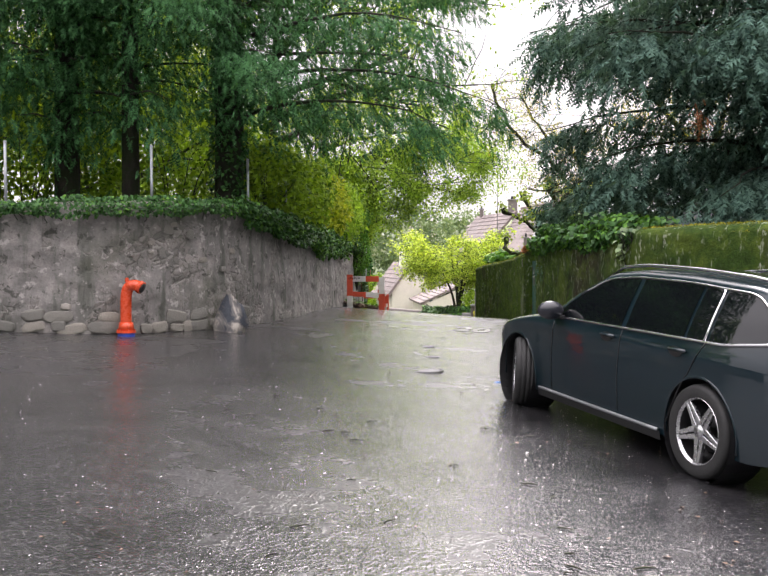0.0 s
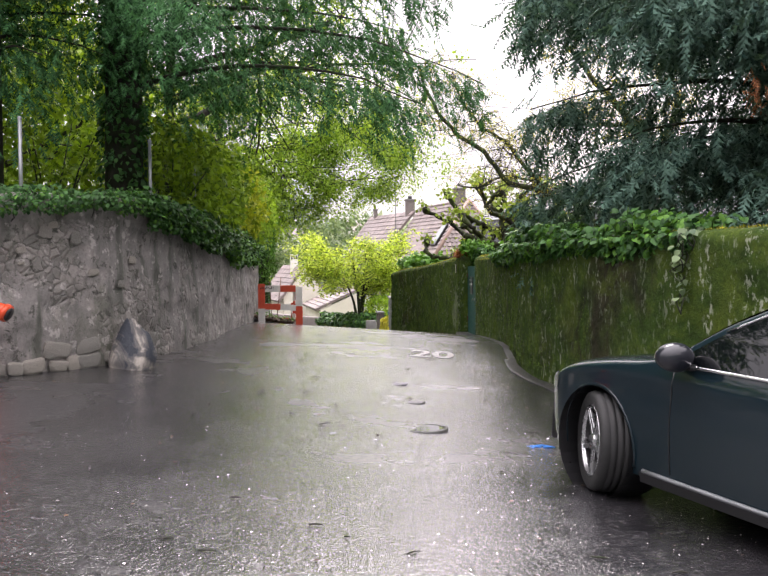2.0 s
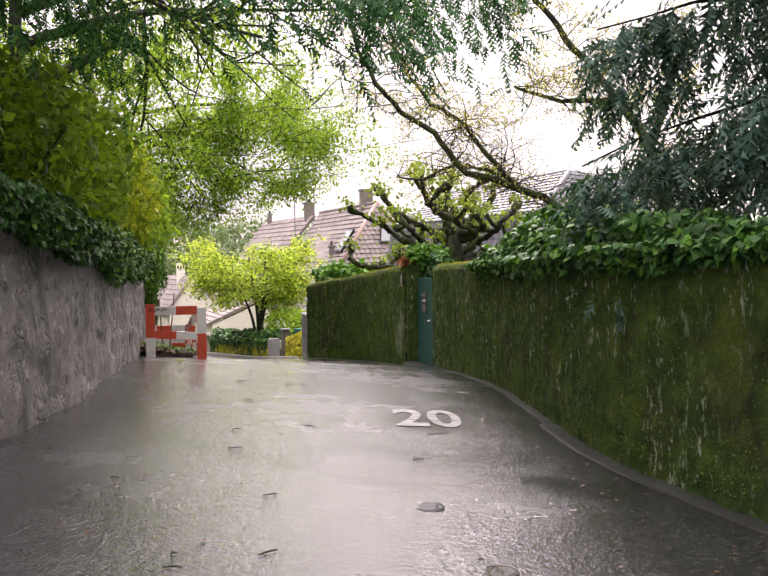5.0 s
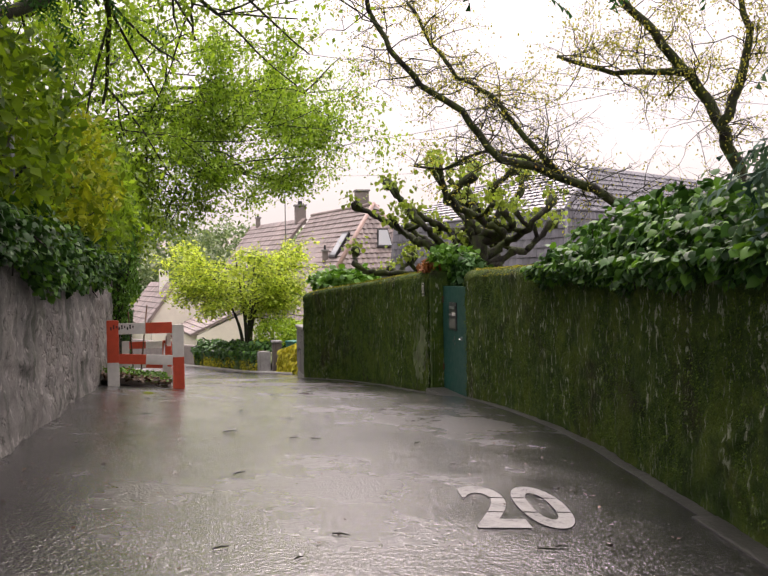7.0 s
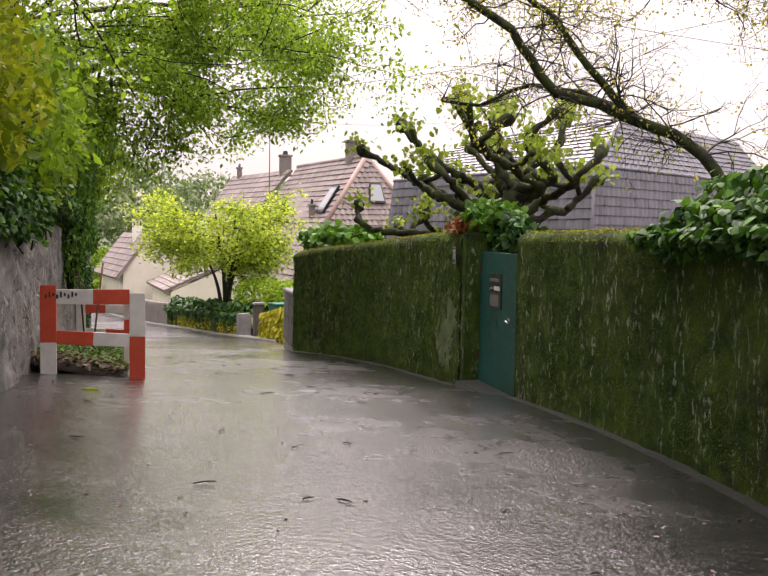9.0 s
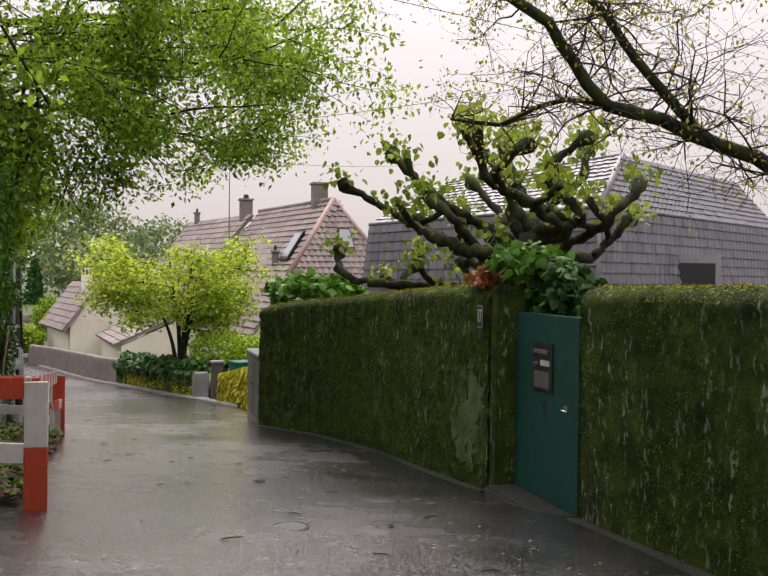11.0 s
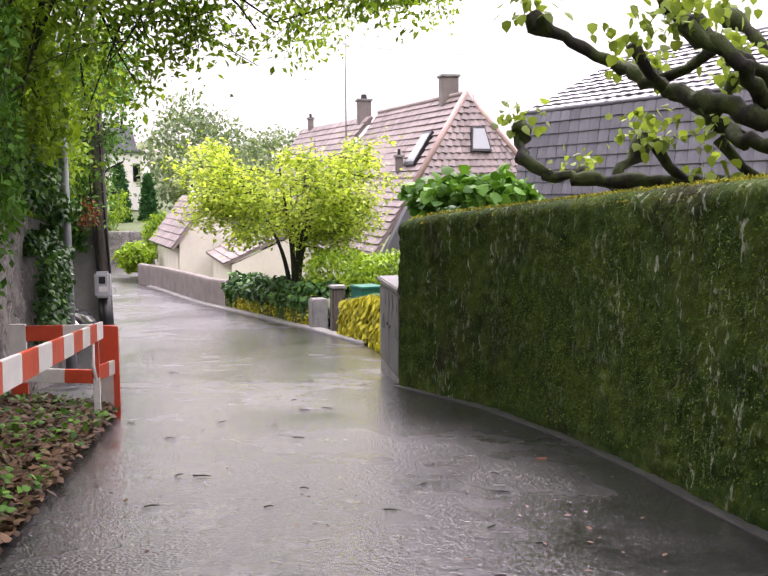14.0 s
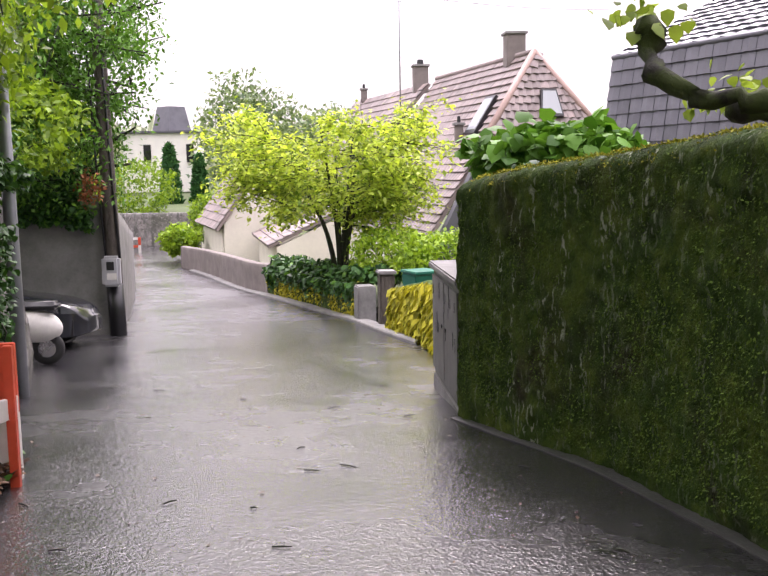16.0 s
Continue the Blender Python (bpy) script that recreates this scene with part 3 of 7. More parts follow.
LEFT_LINE = [(-16, 9.4), (-9, 9.9), (-5.2, 10.55), (-3.6, 11.1), (-2.75, 12.05), (-2.2, 13.0), (-1.95, 14.0), (-1.76, 15.2), (-1.66, 17), (-1.6, 19), (-1.58, 22.4), (-1.75, 26), (-1.95, 30), (-2.1, 34.1)]
LEFT_TOP = [2.3, 2.4, 2.5, 2.55, 2.6, 2.6, 2.5, 2.4, 2.3, 2.25, 2.2, 2.0, 1.7, 1.3]
wall_w = wall("wall_west", LEFT_LINE, LEFT_TOP, 0.5, M["render"], "old grey rubble wall with flaking render and stains", top_round=0.06, batter=0.05, wob=0.06, side=-1, rows=42, step=0.07, flake=0.022)
wall("wall_garden", [(1.95, 44.6), (1.4, 46.8), (0.6, 49.6), (-0.4, 52.8)], [-0.95, -1.15, -1.35, -1.5], 0.3, M["mossy"], "low garden wall covered in yellow-green moss", top_round=0.05, side=1)
wall("wall_garden_far", [(-0.42, 52.85), (-1.2, 55), (-2.6, 60.5), (-4.0, 64.5), (-4.9, 66.6)], [-1.30, -1.35, -1.55, -1.65, -1.70], 0.3, M["plaster"], "low brownish plaster wall beside the lane", top_round=0.05, side=1)

# ---- raised gardens behind the walls ----
def terrace(name, outline, height, mat, label):
    """Earth behind a wall: a sheet with uneven relief, bounded by an outline in plan."""
    bm = bmesh.new()
    f = bm.faces.new([bm.verts.new((x, y, height(x, y))) for x, y in outline])
    bmesh.ops.triangulate(bm, faces=[f])
    for _ in range(4):
        bmesh.ops.subdivide_edges(bm, edges=[e for e in bm.edges if e.calc_length() > 2.0], cuts=1, use_grid_fill=True)
        bmesh.ops.triangulate(bm, faces=bm.faces[:])
    for v in bm.verts:
        v.co.z = height(v.co.x, v.co.y) + 0.12 * noise.noise(v.co * 0.8)
    me = bpy.data.meshes.new(name)
    bm.to_mesh(me)
    bm.free()
    me.materials.append(mat)
    return tagged(new(name, me), label, "ground", kind="structure")


def left_top(x, y):
    return float(np.interp(y, [9, 13, 20, 24, 30, 34], [2.2, 2.35, 2.0, 1.85, 1.45, 1.1])) + 0.06 * max(0, -x - 3)


terrace("ground_west", [(-16, 9.75), (-9, 10.3), (-5.2, 10.95), (-3.9, 11.5), (-3.1, 12.3), (-2.5, 13.3), (-2.2, 14.5), (-2.0, 17), (-1.95, 22.4), (-2.1, 26), (-2.3, 30), (-2.5, 33.9), (-14, 36), (-40, 34), (-40, 12)],
        left_top, M["soil"], "dark woodland earth behind the rubble wall")
terrace("ground_east", [(9.5, 5.95), (6.3, 7.55), (4.55, 8.85), (3.6, 10.3), (3.1, 12.2), (3.0, 13.6), (3.4, 16.5), (3.75, 19.9), (3.75, 24.2), (3.5, 27.6), (3.2, 29.7), (2.5, 31.6), (3.2, 37), (14, 42), (45, 30), (45, 5)],
        lambda x, y: gz(3, y) + 0.55, M["soil"], "dark garden earth behind the mossy wall")


# ---- trees ----
def grow(start, way, length, radius, depth, spread, rise, out, wiggle=0.25, kids=3, taper=0.55):
    """A limb that wanders and splits; its runs of points and radii go into out, by depth."""
    pts, rad = [Vector(start)], [radius]
    d = Vector(way).normalized()
    n = max(3, int(length / 0.35))
    for i in range(n):
        d = (d + Vector((random.gauss(0, wiggle), random.gauss(0, wiggle), random.gauss(0, wiggle) + rise)) * 0.35).normalized()
        pts.append(pts[-1] + d * (length / n))
        rad.append(radius * (1 - (1 - taper) * (i + 1) / n))
    out.append((depth, pts, rad))
    if depth > 0:
        for k in range(kids):
            i = random.randint(max(1, n // 3), n)
            side = Vector((random.gauss(0, 1), random.gauss(0, 1), random.gauss(0, 0.5)))
            side -= d * side.dot(d)
            w = (d * (1 - spread) + side.normalized() * spread).normalized()
            grow(pts[i], w, length * random.uniform(0.5, 0.8), rad[i] * 0.65, depth - 1, spread, rise, out, wiggle, kids, taper)


def twig_places(runs, depth_max, per_metre, jitter, clump=0.0):
    out = []
    for dep, pts, rad in runs:
        if dep > depth_max:
            continue
        for a, b in zip(pts[:-1], pts[1:]):
            n = np.random.poisson((b - a).length * per_metre)
            for _ in range(n):
                q = a.lerp(b, random.random())
                if clump and noise.noise(q * clump) + 0.5 * noise.noise(q * clump * 2.3) < random.uniform(-0.25, 0.12):
                    continue
                out.append((q.x + random.gauss(0, jitter), q.y + random.gauss(0, jitter), q.z + random.gauss(0, jitter) - jitter * 0.3))
    return out


def broad_tree(name, base, trunk, limbs, leaf, size, per_metre, jitter, label, category="tree", depth=2, kids=4, bark="bark", spread=0.55, rise=0.12, shape="leaf", droop=0.35, leaf_depth=1, r0=0.16, twigs=True, wiggle=0.3, keep=None):
    """trunk: its points; limbs: (start, way, length, radius) of the main limbs."""
    t = thing(name, base, 0, label, category)
    inv = Vector(base)
    rad = [r0 * (1 - 0.55 * i / max(1, len(trunk) - 1)) for i in range(len(trunk))]
    tubes("trunk", [([Vector(p) - inv for p in trunk], rad)], M[bark], 12, t)
    runs = []
    for s, w, ln, r in limbs:
        one = []
        grow(Vector(s) - inv, w, ln, r, depth, spread, rise, one, wiggle, kids)
        if keep:
            cut = []
            for d, p, q in one:
                n = 0
                while n < len(p) and keep(p[n] + inv):
                    n += 1
                if n > 2:
                    cut.append((d, p[:n], [v * (1 - 0.8 * (a / n) ** 2) for a, v in enumerate(q[:n])]))
            one = cut
        main = [(p, q) for d, p, q in one if d == depth]
        if main:
            tubes("limb", main, M[bark], 8, t)
        runs += one
    rest = [(p, q) for d, p, q in runs if d < depth]
    if rest:
        tubes("twig_growth", rest, M[bark], 5, t)["kind"] = "stuff"
    pl = twig_places(runs, leaf_depth, per_metre, jitter, 1.7)
    if pl:
        foliage("crown", pl, np.random.uniform(0.6, 1.25, len(pl)) * size, M[leaf], t, shape, 0.7, droop)
    return t


def conifer(name, base, height, r0, boughs, mat, label, per=60, size=0.3, hang=0.8, bark="bark", bare=0.0, reach_z=None):
    """A trunk with drooping boughs; boughs: (height, heading in degrees, length)."""
    t = thing(name, base, 0, label, "tree")
    tubes("trunk", [([(0, 0, -0.3), (0.03, 0, height * 0.3), (-0.03, 0.05, height * 0.65), (0, 0, height)], [r0, r0 * 0.8, r0 * 0.5, r0 * 0.12])], M[bark], 12, t)
    pl, hd, runs = [], [], []
    sz = []
    for z, a, ln in boughs:
        w = radians(a)
        hi = z > 7.5
        p, prev = [], None
        n = max(4, int(ln / 0.4))
        sag = random.uniform(0.10, 0.2)
        for i in range(n + 1):
            s = i / n
            p.append(Vector((math.cos(w) * ln * s + random.gauss(0, 0.05), math.sin(w) * ln * s + random.gauss(0, 0.05), z + 0.28 * ln * s - sag * ln * 2.2 * s * s)))
        runs.append((p, [max(0.008, r0 * 0.17 * (1 - i / (n + 0.5))) for i in range(n + 1)]))
        for i in range(1, n + 1):
            q = p[i]
            for k in range(int(per * (0.45 if hi else 1.0) * (0.35 + 0.65 * i / n) * ln / n)):
                off = random.gauss(0, 0.28 + 0.10 * ln * (1 - i / n))
                s = random.random()
                c = p[i - 1].lerp(q, s)
                side = Vector((-math.sin(w), math.cos(w), 0)) * off
                down = -abs(random.gauss(0, hang * 0.45)) - 0.12 * abs(off)
                sz.append(1.5 if hi else 1.0)
                pl.append((c.x + side.x, c.y + side.y, c.z + down))
                hd.append(w + (0.9 if off > 0 else -0.9) * min(1, abs(off) * 2) + random.gauss(0, 0.5))
    tubes("bough_growth", runs, M[bark], 6, t)["kind"] = "stuff"
    foliage("crown", pl, np.random.uniform(0.6, 1.3, len(pl)) * size * np.array(sz), M[mat], t, "sprig", 0.45, 0.75, np.array(hd))
    return t


def boughs_round(z0, z1, n, l0, l1, a0=0.0, a1=360.0):
    out = []
    for i in range(n):
        s = i / max(1, n - 1)
        out.append((z0 + (z1 - z0) * s + random.uniform(-0.2, 0.2), random.uniform(a0, a1), (l0 + (l1 - l0) * s) * random.uniform(0.75, 1.1)))
    return out


random.seed(3)
zA = left_top(-2.6, 14.4)
conifer("conifer", (-2.75, 14.5, zA - 0.1), 17, 0.27,
        [(2.0, -22, 4.3), (2.6, -5, 5.0), (3.3, -30, 4.7), (3.0, 15, 4.2), (3.9, -12, 4.6), (4.6, 20, 4.6), (4.4, -50, 4.4), (2.7, -65, 3.2), (3.5, -90, 3.4), (4.2, -120, 3.2), (2.6, 60, 3.0), (4.0, 45, 3.5), (5.0, 75, 3.3), (5.2, -80, 2.6)] + boughs_round(6.0, 16, 26, 3.0, 1.4, 90, 270),
        "conifer", "dark old conifer with drooping boughs and an ivy-clad trunk", per=330, size=0.20, hang=0.75)
wrap_z = RNG.uniform(0.0, 5.5, 2400)
wrap_a = RNG.uniform(0, 2 * math.pi, 2400)
wrap_r = 0.30 - 0.02 * wrap_z + RNG.uniform(-0.02, 0.06, 2400)
trunk_ivy = foliage("trunk_ivy", np.stack([-2.75 + wrap_r * np.cos(wrap_a), 14.5 + wrap_r * np.sin(wrap_a), zA + wrap_z], -1), RNG.uniform(0.05, 0.10, 2400), M["ivy"], None, "lobed", 0.5, 0.8, wrap_a)
tagged(trunk_ivy, "dark ivy climbing the trunk of the old conifer", "ivy", kind="")
for k, (x, y, h, r) in enumerate([(-4.3, 13.8, 16, 0.16), (-5.5, 14.0, 17, 0.23), (-6.6, 13.4, 16, 0.18), (-8.6, 14.6, 17, 0.24)]):
    zb = left_top(x, y)
    conifer("conifer", (x, y, zb - 0.1), h, r, boughs_round(1.8, 5.2, 15, 1.6, 2.5, 170, 370) + boughs_round(3.0, 6.5, 12, 2.4, 2.8) + boughs_round(6.5, h - 1, 22, 2.8, 1.2),
            "conifer", "tall dark conifer with hanging branches behind the wall", per=150, size=0.23, hang=0.9)
random.seed(5)
conifer("cypress", (6.6, 13.2, gz(3, 13) + 0.4), 13, 0.3,
        [(2.6, 200, 3.6), (3.2, 170, 3.9), (2.4, 150, 3.2), (3.9, 215, 3.9), (4.4, 185, 4.2), (4.9, 160, 4.0), (5.6, 205, 4.3), (2.2, 235, 3.2), (3.4, 250, 3.4), (2.8, 270, 3.0), (4.2, 240, 3.6), (6.0, 230, 3.8), (3.0, 285, 3.0), (3.8, 300, 3.0), (4.6, 280, 3.2), (5.2, 260, 3.4), (5.0, 310, 3.0), (6.4, 290, 3.2), (2.4, 320, 2.6)] + boughs_round(2.4, 7, 28, 3.6, 3.4) + boughs_round(7, 12, 18, 3.0, 1.4, -90, 90),
        "conifer_blue", "large blue-green cypress with long drooping sprays", per=300, size=0.31, hang=1.0)
conifer("cypress", (9.6, 10.0, gz(3, 10) + 0.4), 12, 0.28, boughs_round(2.0, 6, 26, 3.6, 3.4) + boughs_round(6, 11, 18, 3.4, 1.4),
        "conifer_blue", "large blue-green cypress behind the mossy wall", per=200, size=0.32, hang=1.0)

dead = RNG.normal(size=(26, 3)) * np.array([0.08, 0.08, 0.11]) + np.array([4.55, 10.9, 3.62])
tagged(foliage("withered_sprays", dead, RNG.uniform(0.10, 0.20, 26), M["rusty"], None, "sprig", 0.4, 0.9), "withered rust-brown sprays hanging in the cypress", "branch", kind="")

# light woodland behind the conifers
random.seed(8)
for k, (x, y, s) in enumerate([(-6.6, 20, 0.9), (-9.0, 23, 1.1), (-12.5, 20, 1.2), (-8.5, 31, 1.1), (-16, 25, 1.3), (-11, 16.5, 1.0), (-13, 30, 1.2), (-20, 18, 1.2)]):
    zb = left_top(x, y)
    limbs = [((x + random.uniform(-.2, .2), y, zb + 1.2 + 0.55 * j * s), (math.cos(j * 2.4), math.sin(j * 2.4), 0.55), 2.5 * s, 0.06) for j in range(9)]
    broad_tree("woodland_tree", (x, y, zb), [(x, y, zb - 0.2), (x + 0.1, y, zb + 2.5), (x - 0.1, y + 0.2, zb + 6.5 * s)], limbs, "understory", 0.18, 110, 0.32,
               "young woodland tree with fresh light-green leaves", depth=2, kids=3, r0=0.12)

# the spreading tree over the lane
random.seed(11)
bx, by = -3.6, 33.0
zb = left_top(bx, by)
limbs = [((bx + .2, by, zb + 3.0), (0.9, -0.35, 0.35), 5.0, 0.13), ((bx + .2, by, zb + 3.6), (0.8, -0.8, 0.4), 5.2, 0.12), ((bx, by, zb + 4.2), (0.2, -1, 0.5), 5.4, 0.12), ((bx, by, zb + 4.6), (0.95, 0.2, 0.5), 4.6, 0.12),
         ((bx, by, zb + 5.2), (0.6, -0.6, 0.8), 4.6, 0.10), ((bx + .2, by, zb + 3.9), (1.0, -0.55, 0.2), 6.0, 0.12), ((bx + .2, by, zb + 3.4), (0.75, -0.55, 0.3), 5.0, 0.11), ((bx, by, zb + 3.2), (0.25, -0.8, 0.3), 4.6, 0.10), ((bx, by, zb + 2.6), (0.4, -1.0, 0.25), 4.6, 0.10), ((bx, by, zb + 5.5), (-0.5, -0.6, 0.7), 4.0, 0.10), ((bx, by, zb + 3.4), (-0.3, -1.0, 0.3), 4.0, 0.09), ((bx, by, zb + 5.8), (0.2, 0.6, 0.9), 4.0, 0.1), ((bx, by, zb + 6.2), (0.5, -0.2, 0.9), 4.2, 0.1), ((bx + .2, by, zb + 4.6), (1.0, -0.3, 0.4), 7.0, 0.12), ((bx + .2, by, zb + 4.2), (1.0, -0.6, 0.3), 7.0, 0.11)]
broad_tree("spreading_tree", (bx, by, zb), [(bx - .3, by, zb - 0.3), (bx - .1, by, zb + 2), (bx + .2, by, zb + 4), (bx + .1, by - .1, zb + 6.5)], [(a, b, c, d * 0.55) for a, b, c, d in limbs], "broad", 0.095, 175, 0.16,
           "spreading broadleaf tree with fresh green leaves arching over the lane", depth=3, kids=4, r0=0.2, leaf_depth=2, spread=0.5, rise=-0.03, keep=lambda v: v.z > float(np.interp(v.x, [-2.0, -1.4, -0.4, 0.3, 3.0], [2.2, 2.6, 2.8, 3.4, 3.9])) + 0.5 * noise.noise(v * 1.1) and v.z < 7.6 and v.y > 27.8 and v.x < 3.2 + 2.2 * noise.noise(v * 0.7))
random.seed(12)
bx, by = -3.0, 20.5
zb = left_top(bx, by)
broad_tree("spreading_tree", (bx, by, zb), [(bx, by, zb - 0.3), (bx - .1, by, zb + 3), (bx + .1, by, zb + 6.5)],
           [((bx, by, zb + 2.6 + 0.5 * j), (0.7 + random.uniform(-.3, .3), 0.8 - 0.25 * j, 0.45), 3.6, 0.09) for j in range(8)], "broad", 0.10, 84, 0.2,
           "young broadleaf tree with yellow-green leaves above the wall", depth=2, kids=5, r0=0.13, leaf_depth=1, rise=0.05)

# golden shrub on the wall
def shrub(name, centre, radii, n, size, mat, label, shape="leaf", category="shrub", droop=0.3, stems=True, hollow=0.6, tilt=0.7):
    t = thing(name, (centre[0], centre[1], centre[2] - radii[2]), 0, label, category)
    d = RNG.normal(size=(n, 3))
    d /= np.linalg.norm(d, axis=1)[:, None]
    lump = np.array([1 + 0.35 * noise.noise(Vector(q) * 2.3 + Vector(centre)) + 0.18 * noise.noise(Vector(q) * 6.0) for q in d])
    r = RNG.uniform(hollow, 1.0, n) ** 0.6 * lump
    pl = d * r[:, None] * np.array(radii) + np.array([0, 0, radii[2]])
    keep = pl[:, 2] > -0.2
    pl = pl[keep]
    foliage("leaves", pl, RNG.uniform(0.6, 1.3, len(pl)) * size, M[mat], t, shape, tilt, droop)
    if stems:
        tubes("stem_growth", [([(0, 0, -0.2), (q[0] * 0.4, q[1] * 0.4, q[2] * 0.5), tuple(q * 0.9)], [0.02, 0.014, 0.006]) for q in pl[:: max(1, len(pl) // 14)]], M["bark"], 5, t)["kind"] = "stuff"
    return t


for x, y, rx, ry, rz in ((-4.6, 17.5, 2.0, 1.4, 1.7), (-7.8, 17.2, 2.2, 1.4, 1.9), (-11.0, 15.0, 2.4, 1.6, 1.9), (-4.2, 22.0, 1.8, 2.0, 1.9), (-14.5, 13.8, 2.4, 1.6, 1.9)):
    shrub("woodland_shrub", (x, y, left_top(x, y) + rz * 0.85), (rx, ry, rz), 5200, 0.15, "understory", "dense green undergrowth between the conifers")
shrub("golden_shrub", (-1.9, 19.9, 2.9), (0.75, 1.4, 0.8), 3600, 0.11, "yellow", "golden-leaved shrub spilling over the rubble wall")
shrub("green_shrub", (-2.0, 17.5, 3.1), (0.75, 1.5, 0.9), 4200, 0.11, "understory", "green shrub spilling over the rubble wall")
shrub("green_shrub", (-1.8, 22.2, 2.9), (0.8, 1.5, 0.9), 4200, 0.11, "broad", "light-green shrub spilling over the rubble wall")
shrub("dark_shrub", (-2.3, 15.6, 3.1), (0.8, 1.2, 0.9), 3600, 0.12, "understory", "green shrub growing on top of the rubble wall")

# ---- pollarded lime ----
random.seed(21)
tx, ty = 5.2, 27.4
tz = gz(3, 26.5) + 0.5
lime = thing("pollarded_tree", (tx, ty, tz), 0, "old pollarded tree with knotted mossy limbs and young leaves", "tree")
org = Vector((tx, ty, tz))
tubes("trunk", [([(0, 0, -0.3), (0.02, 0, 0.9), (0, 0.03, 1.7), (0.02, 0, 2.3)], [0.2, 0.17, 0.19, 0.16])], M["bark_moss"], 14, lime)
knobs = [(3.60, 28.7, 3.75), (3.16, 30.0, 2.42), (4.02, 30.65, 1.95), (2.95, 29.1, 3.36), (4.4, 27.65, 4.15), (6.5, 28.3, 3.95), (6.27, 28.6, 2.85), (5.1, 28.1, 3.85), (5.1, 29.5, 3.5), (5.9, 26.9, 3.9), (4.9, 26.6, 3.7), (6.6, 26.9, 3.3), (4.2, 29.4, 2.9), (5.6, 28.9, 4.15), (6.9, 27.6, 2.9), (3.9, 27.9, 3.1), (4.5, 30.0, 2.3)]
lv, lk = [], []
for i, kq in enumerate(knobs):
    q = Vector(kq) - org
    z_s = min(2.3, max(1.1, q.z * 0.62))
    a = Vector((0, 0, z_s))
    side = Vector((random.gauss(0, .24), random.gauss(0, .24), random.gauss(0, .1)))
    m1, m2 = a.lerp(q, 0.35) + Vector((0, 0, -0.12)) + side, a.lerp(q, 0.72) + Vector((0, 0, -0.22)) - side
    line = [v if j == 0 else tuple(c + random.gauss(0, 0.020) for c in v) for j, v in enumerate(smooth_line([tuple(a), tuple(m1), tuple(m2), tuple(q)], 0.085))]
    n = len(line)
    rad = [0.090 * (1 - 0.45 * j / n) * random.uniform(0.74, 1.22) for j in range(n)]
    rad[-1], rad[-2], rad[-3] = 0.075, 0.115, 0.095
    tubes("limb", [(line, rad)], M["bark_moss"], 9, lime)
    for j in range(random.randint(1, 2)):
        u = random.uniform(0.4, 0.8)
        s = Vector(line[int(u * (n - 1))])
        e = s + Vector((random.gauss(0, .25), random.gauss(0, .25), random.uniform(0.2, 0.5)))
        tubes("limb", [([s, s.lerp(e, 0.5) + Vector((0, 0, -.05)), e], [0.05, 0.045, 0.06])], M["bark_moss"], 8, lime)
        lk.append(e)
    lk.append(q)
for q in lk:
    for _ in range(random.randint(34, 56)):
        lv.append((q.x + random.gauss(0, .14), q.y + random.gauss(0, .14), q.z + random.gauss(0.10, .10)))
foliage("leaves", lv, np.random.uniform(0.6, 1.2, len(lv)) * 0.105, M["lime"], lime, "lobed", 0.5, 1.0)

# bare-limbed old trees behind the wall, leaning over it
def old_tree(base, mains, seed, label, twig_from=5, leaves=5):
    random.seed(seed)
    o = thing("old_fruit_tree", base, 0, label, "tree")
    b0 = Vector(base)
    runs = []
    for n, (pts, r) in enumerate(mains):
        line = [Vector(q) - b0 for q in smooth_line(pts, 0.22)]
        line = [q + Vector((random.gauss(0, .025), random.gauss(0, .025), random.gauss(0, .025))) for q in line]
        tubes("trunk" if n == 0 else "limb", [(line, [r * (1 - 0.75 * i / len(line)) + 0.012 for i in range(len(line))])], M["bark_moss"], 9, o)
        for i in range(twig_from if n == 0 else 2, len(line)):
            for _ in range(2):
                w = Vector((random.gauss(0, 1), random.gauss(0, .8), random.uniform(-0.4, 1.0)))
                grow(line[i], w, random.uniform(0.35, 1.05), 0.013, 2, 0.65, -0.04, runs, 1.0, 4)
    tubes("twig_growth", [(p, r) for d, p, r in runs], M["bark"], 4, o)["kind"] = "stuff"
    pl = [q for q in twig_places(runs, 1, leaves * 3.0, 0.07) if random.random() < (1.0 if q[2] + base[2] > 4.6 or q[0] + base[0] < 4.0 else 0.3)]
    foliage("leaves", pl, np.random.uniform(0.5, 1.1, len(pl)) * 0.06, M["young"], o, "leaf", 0.7, 0.4)
    return o


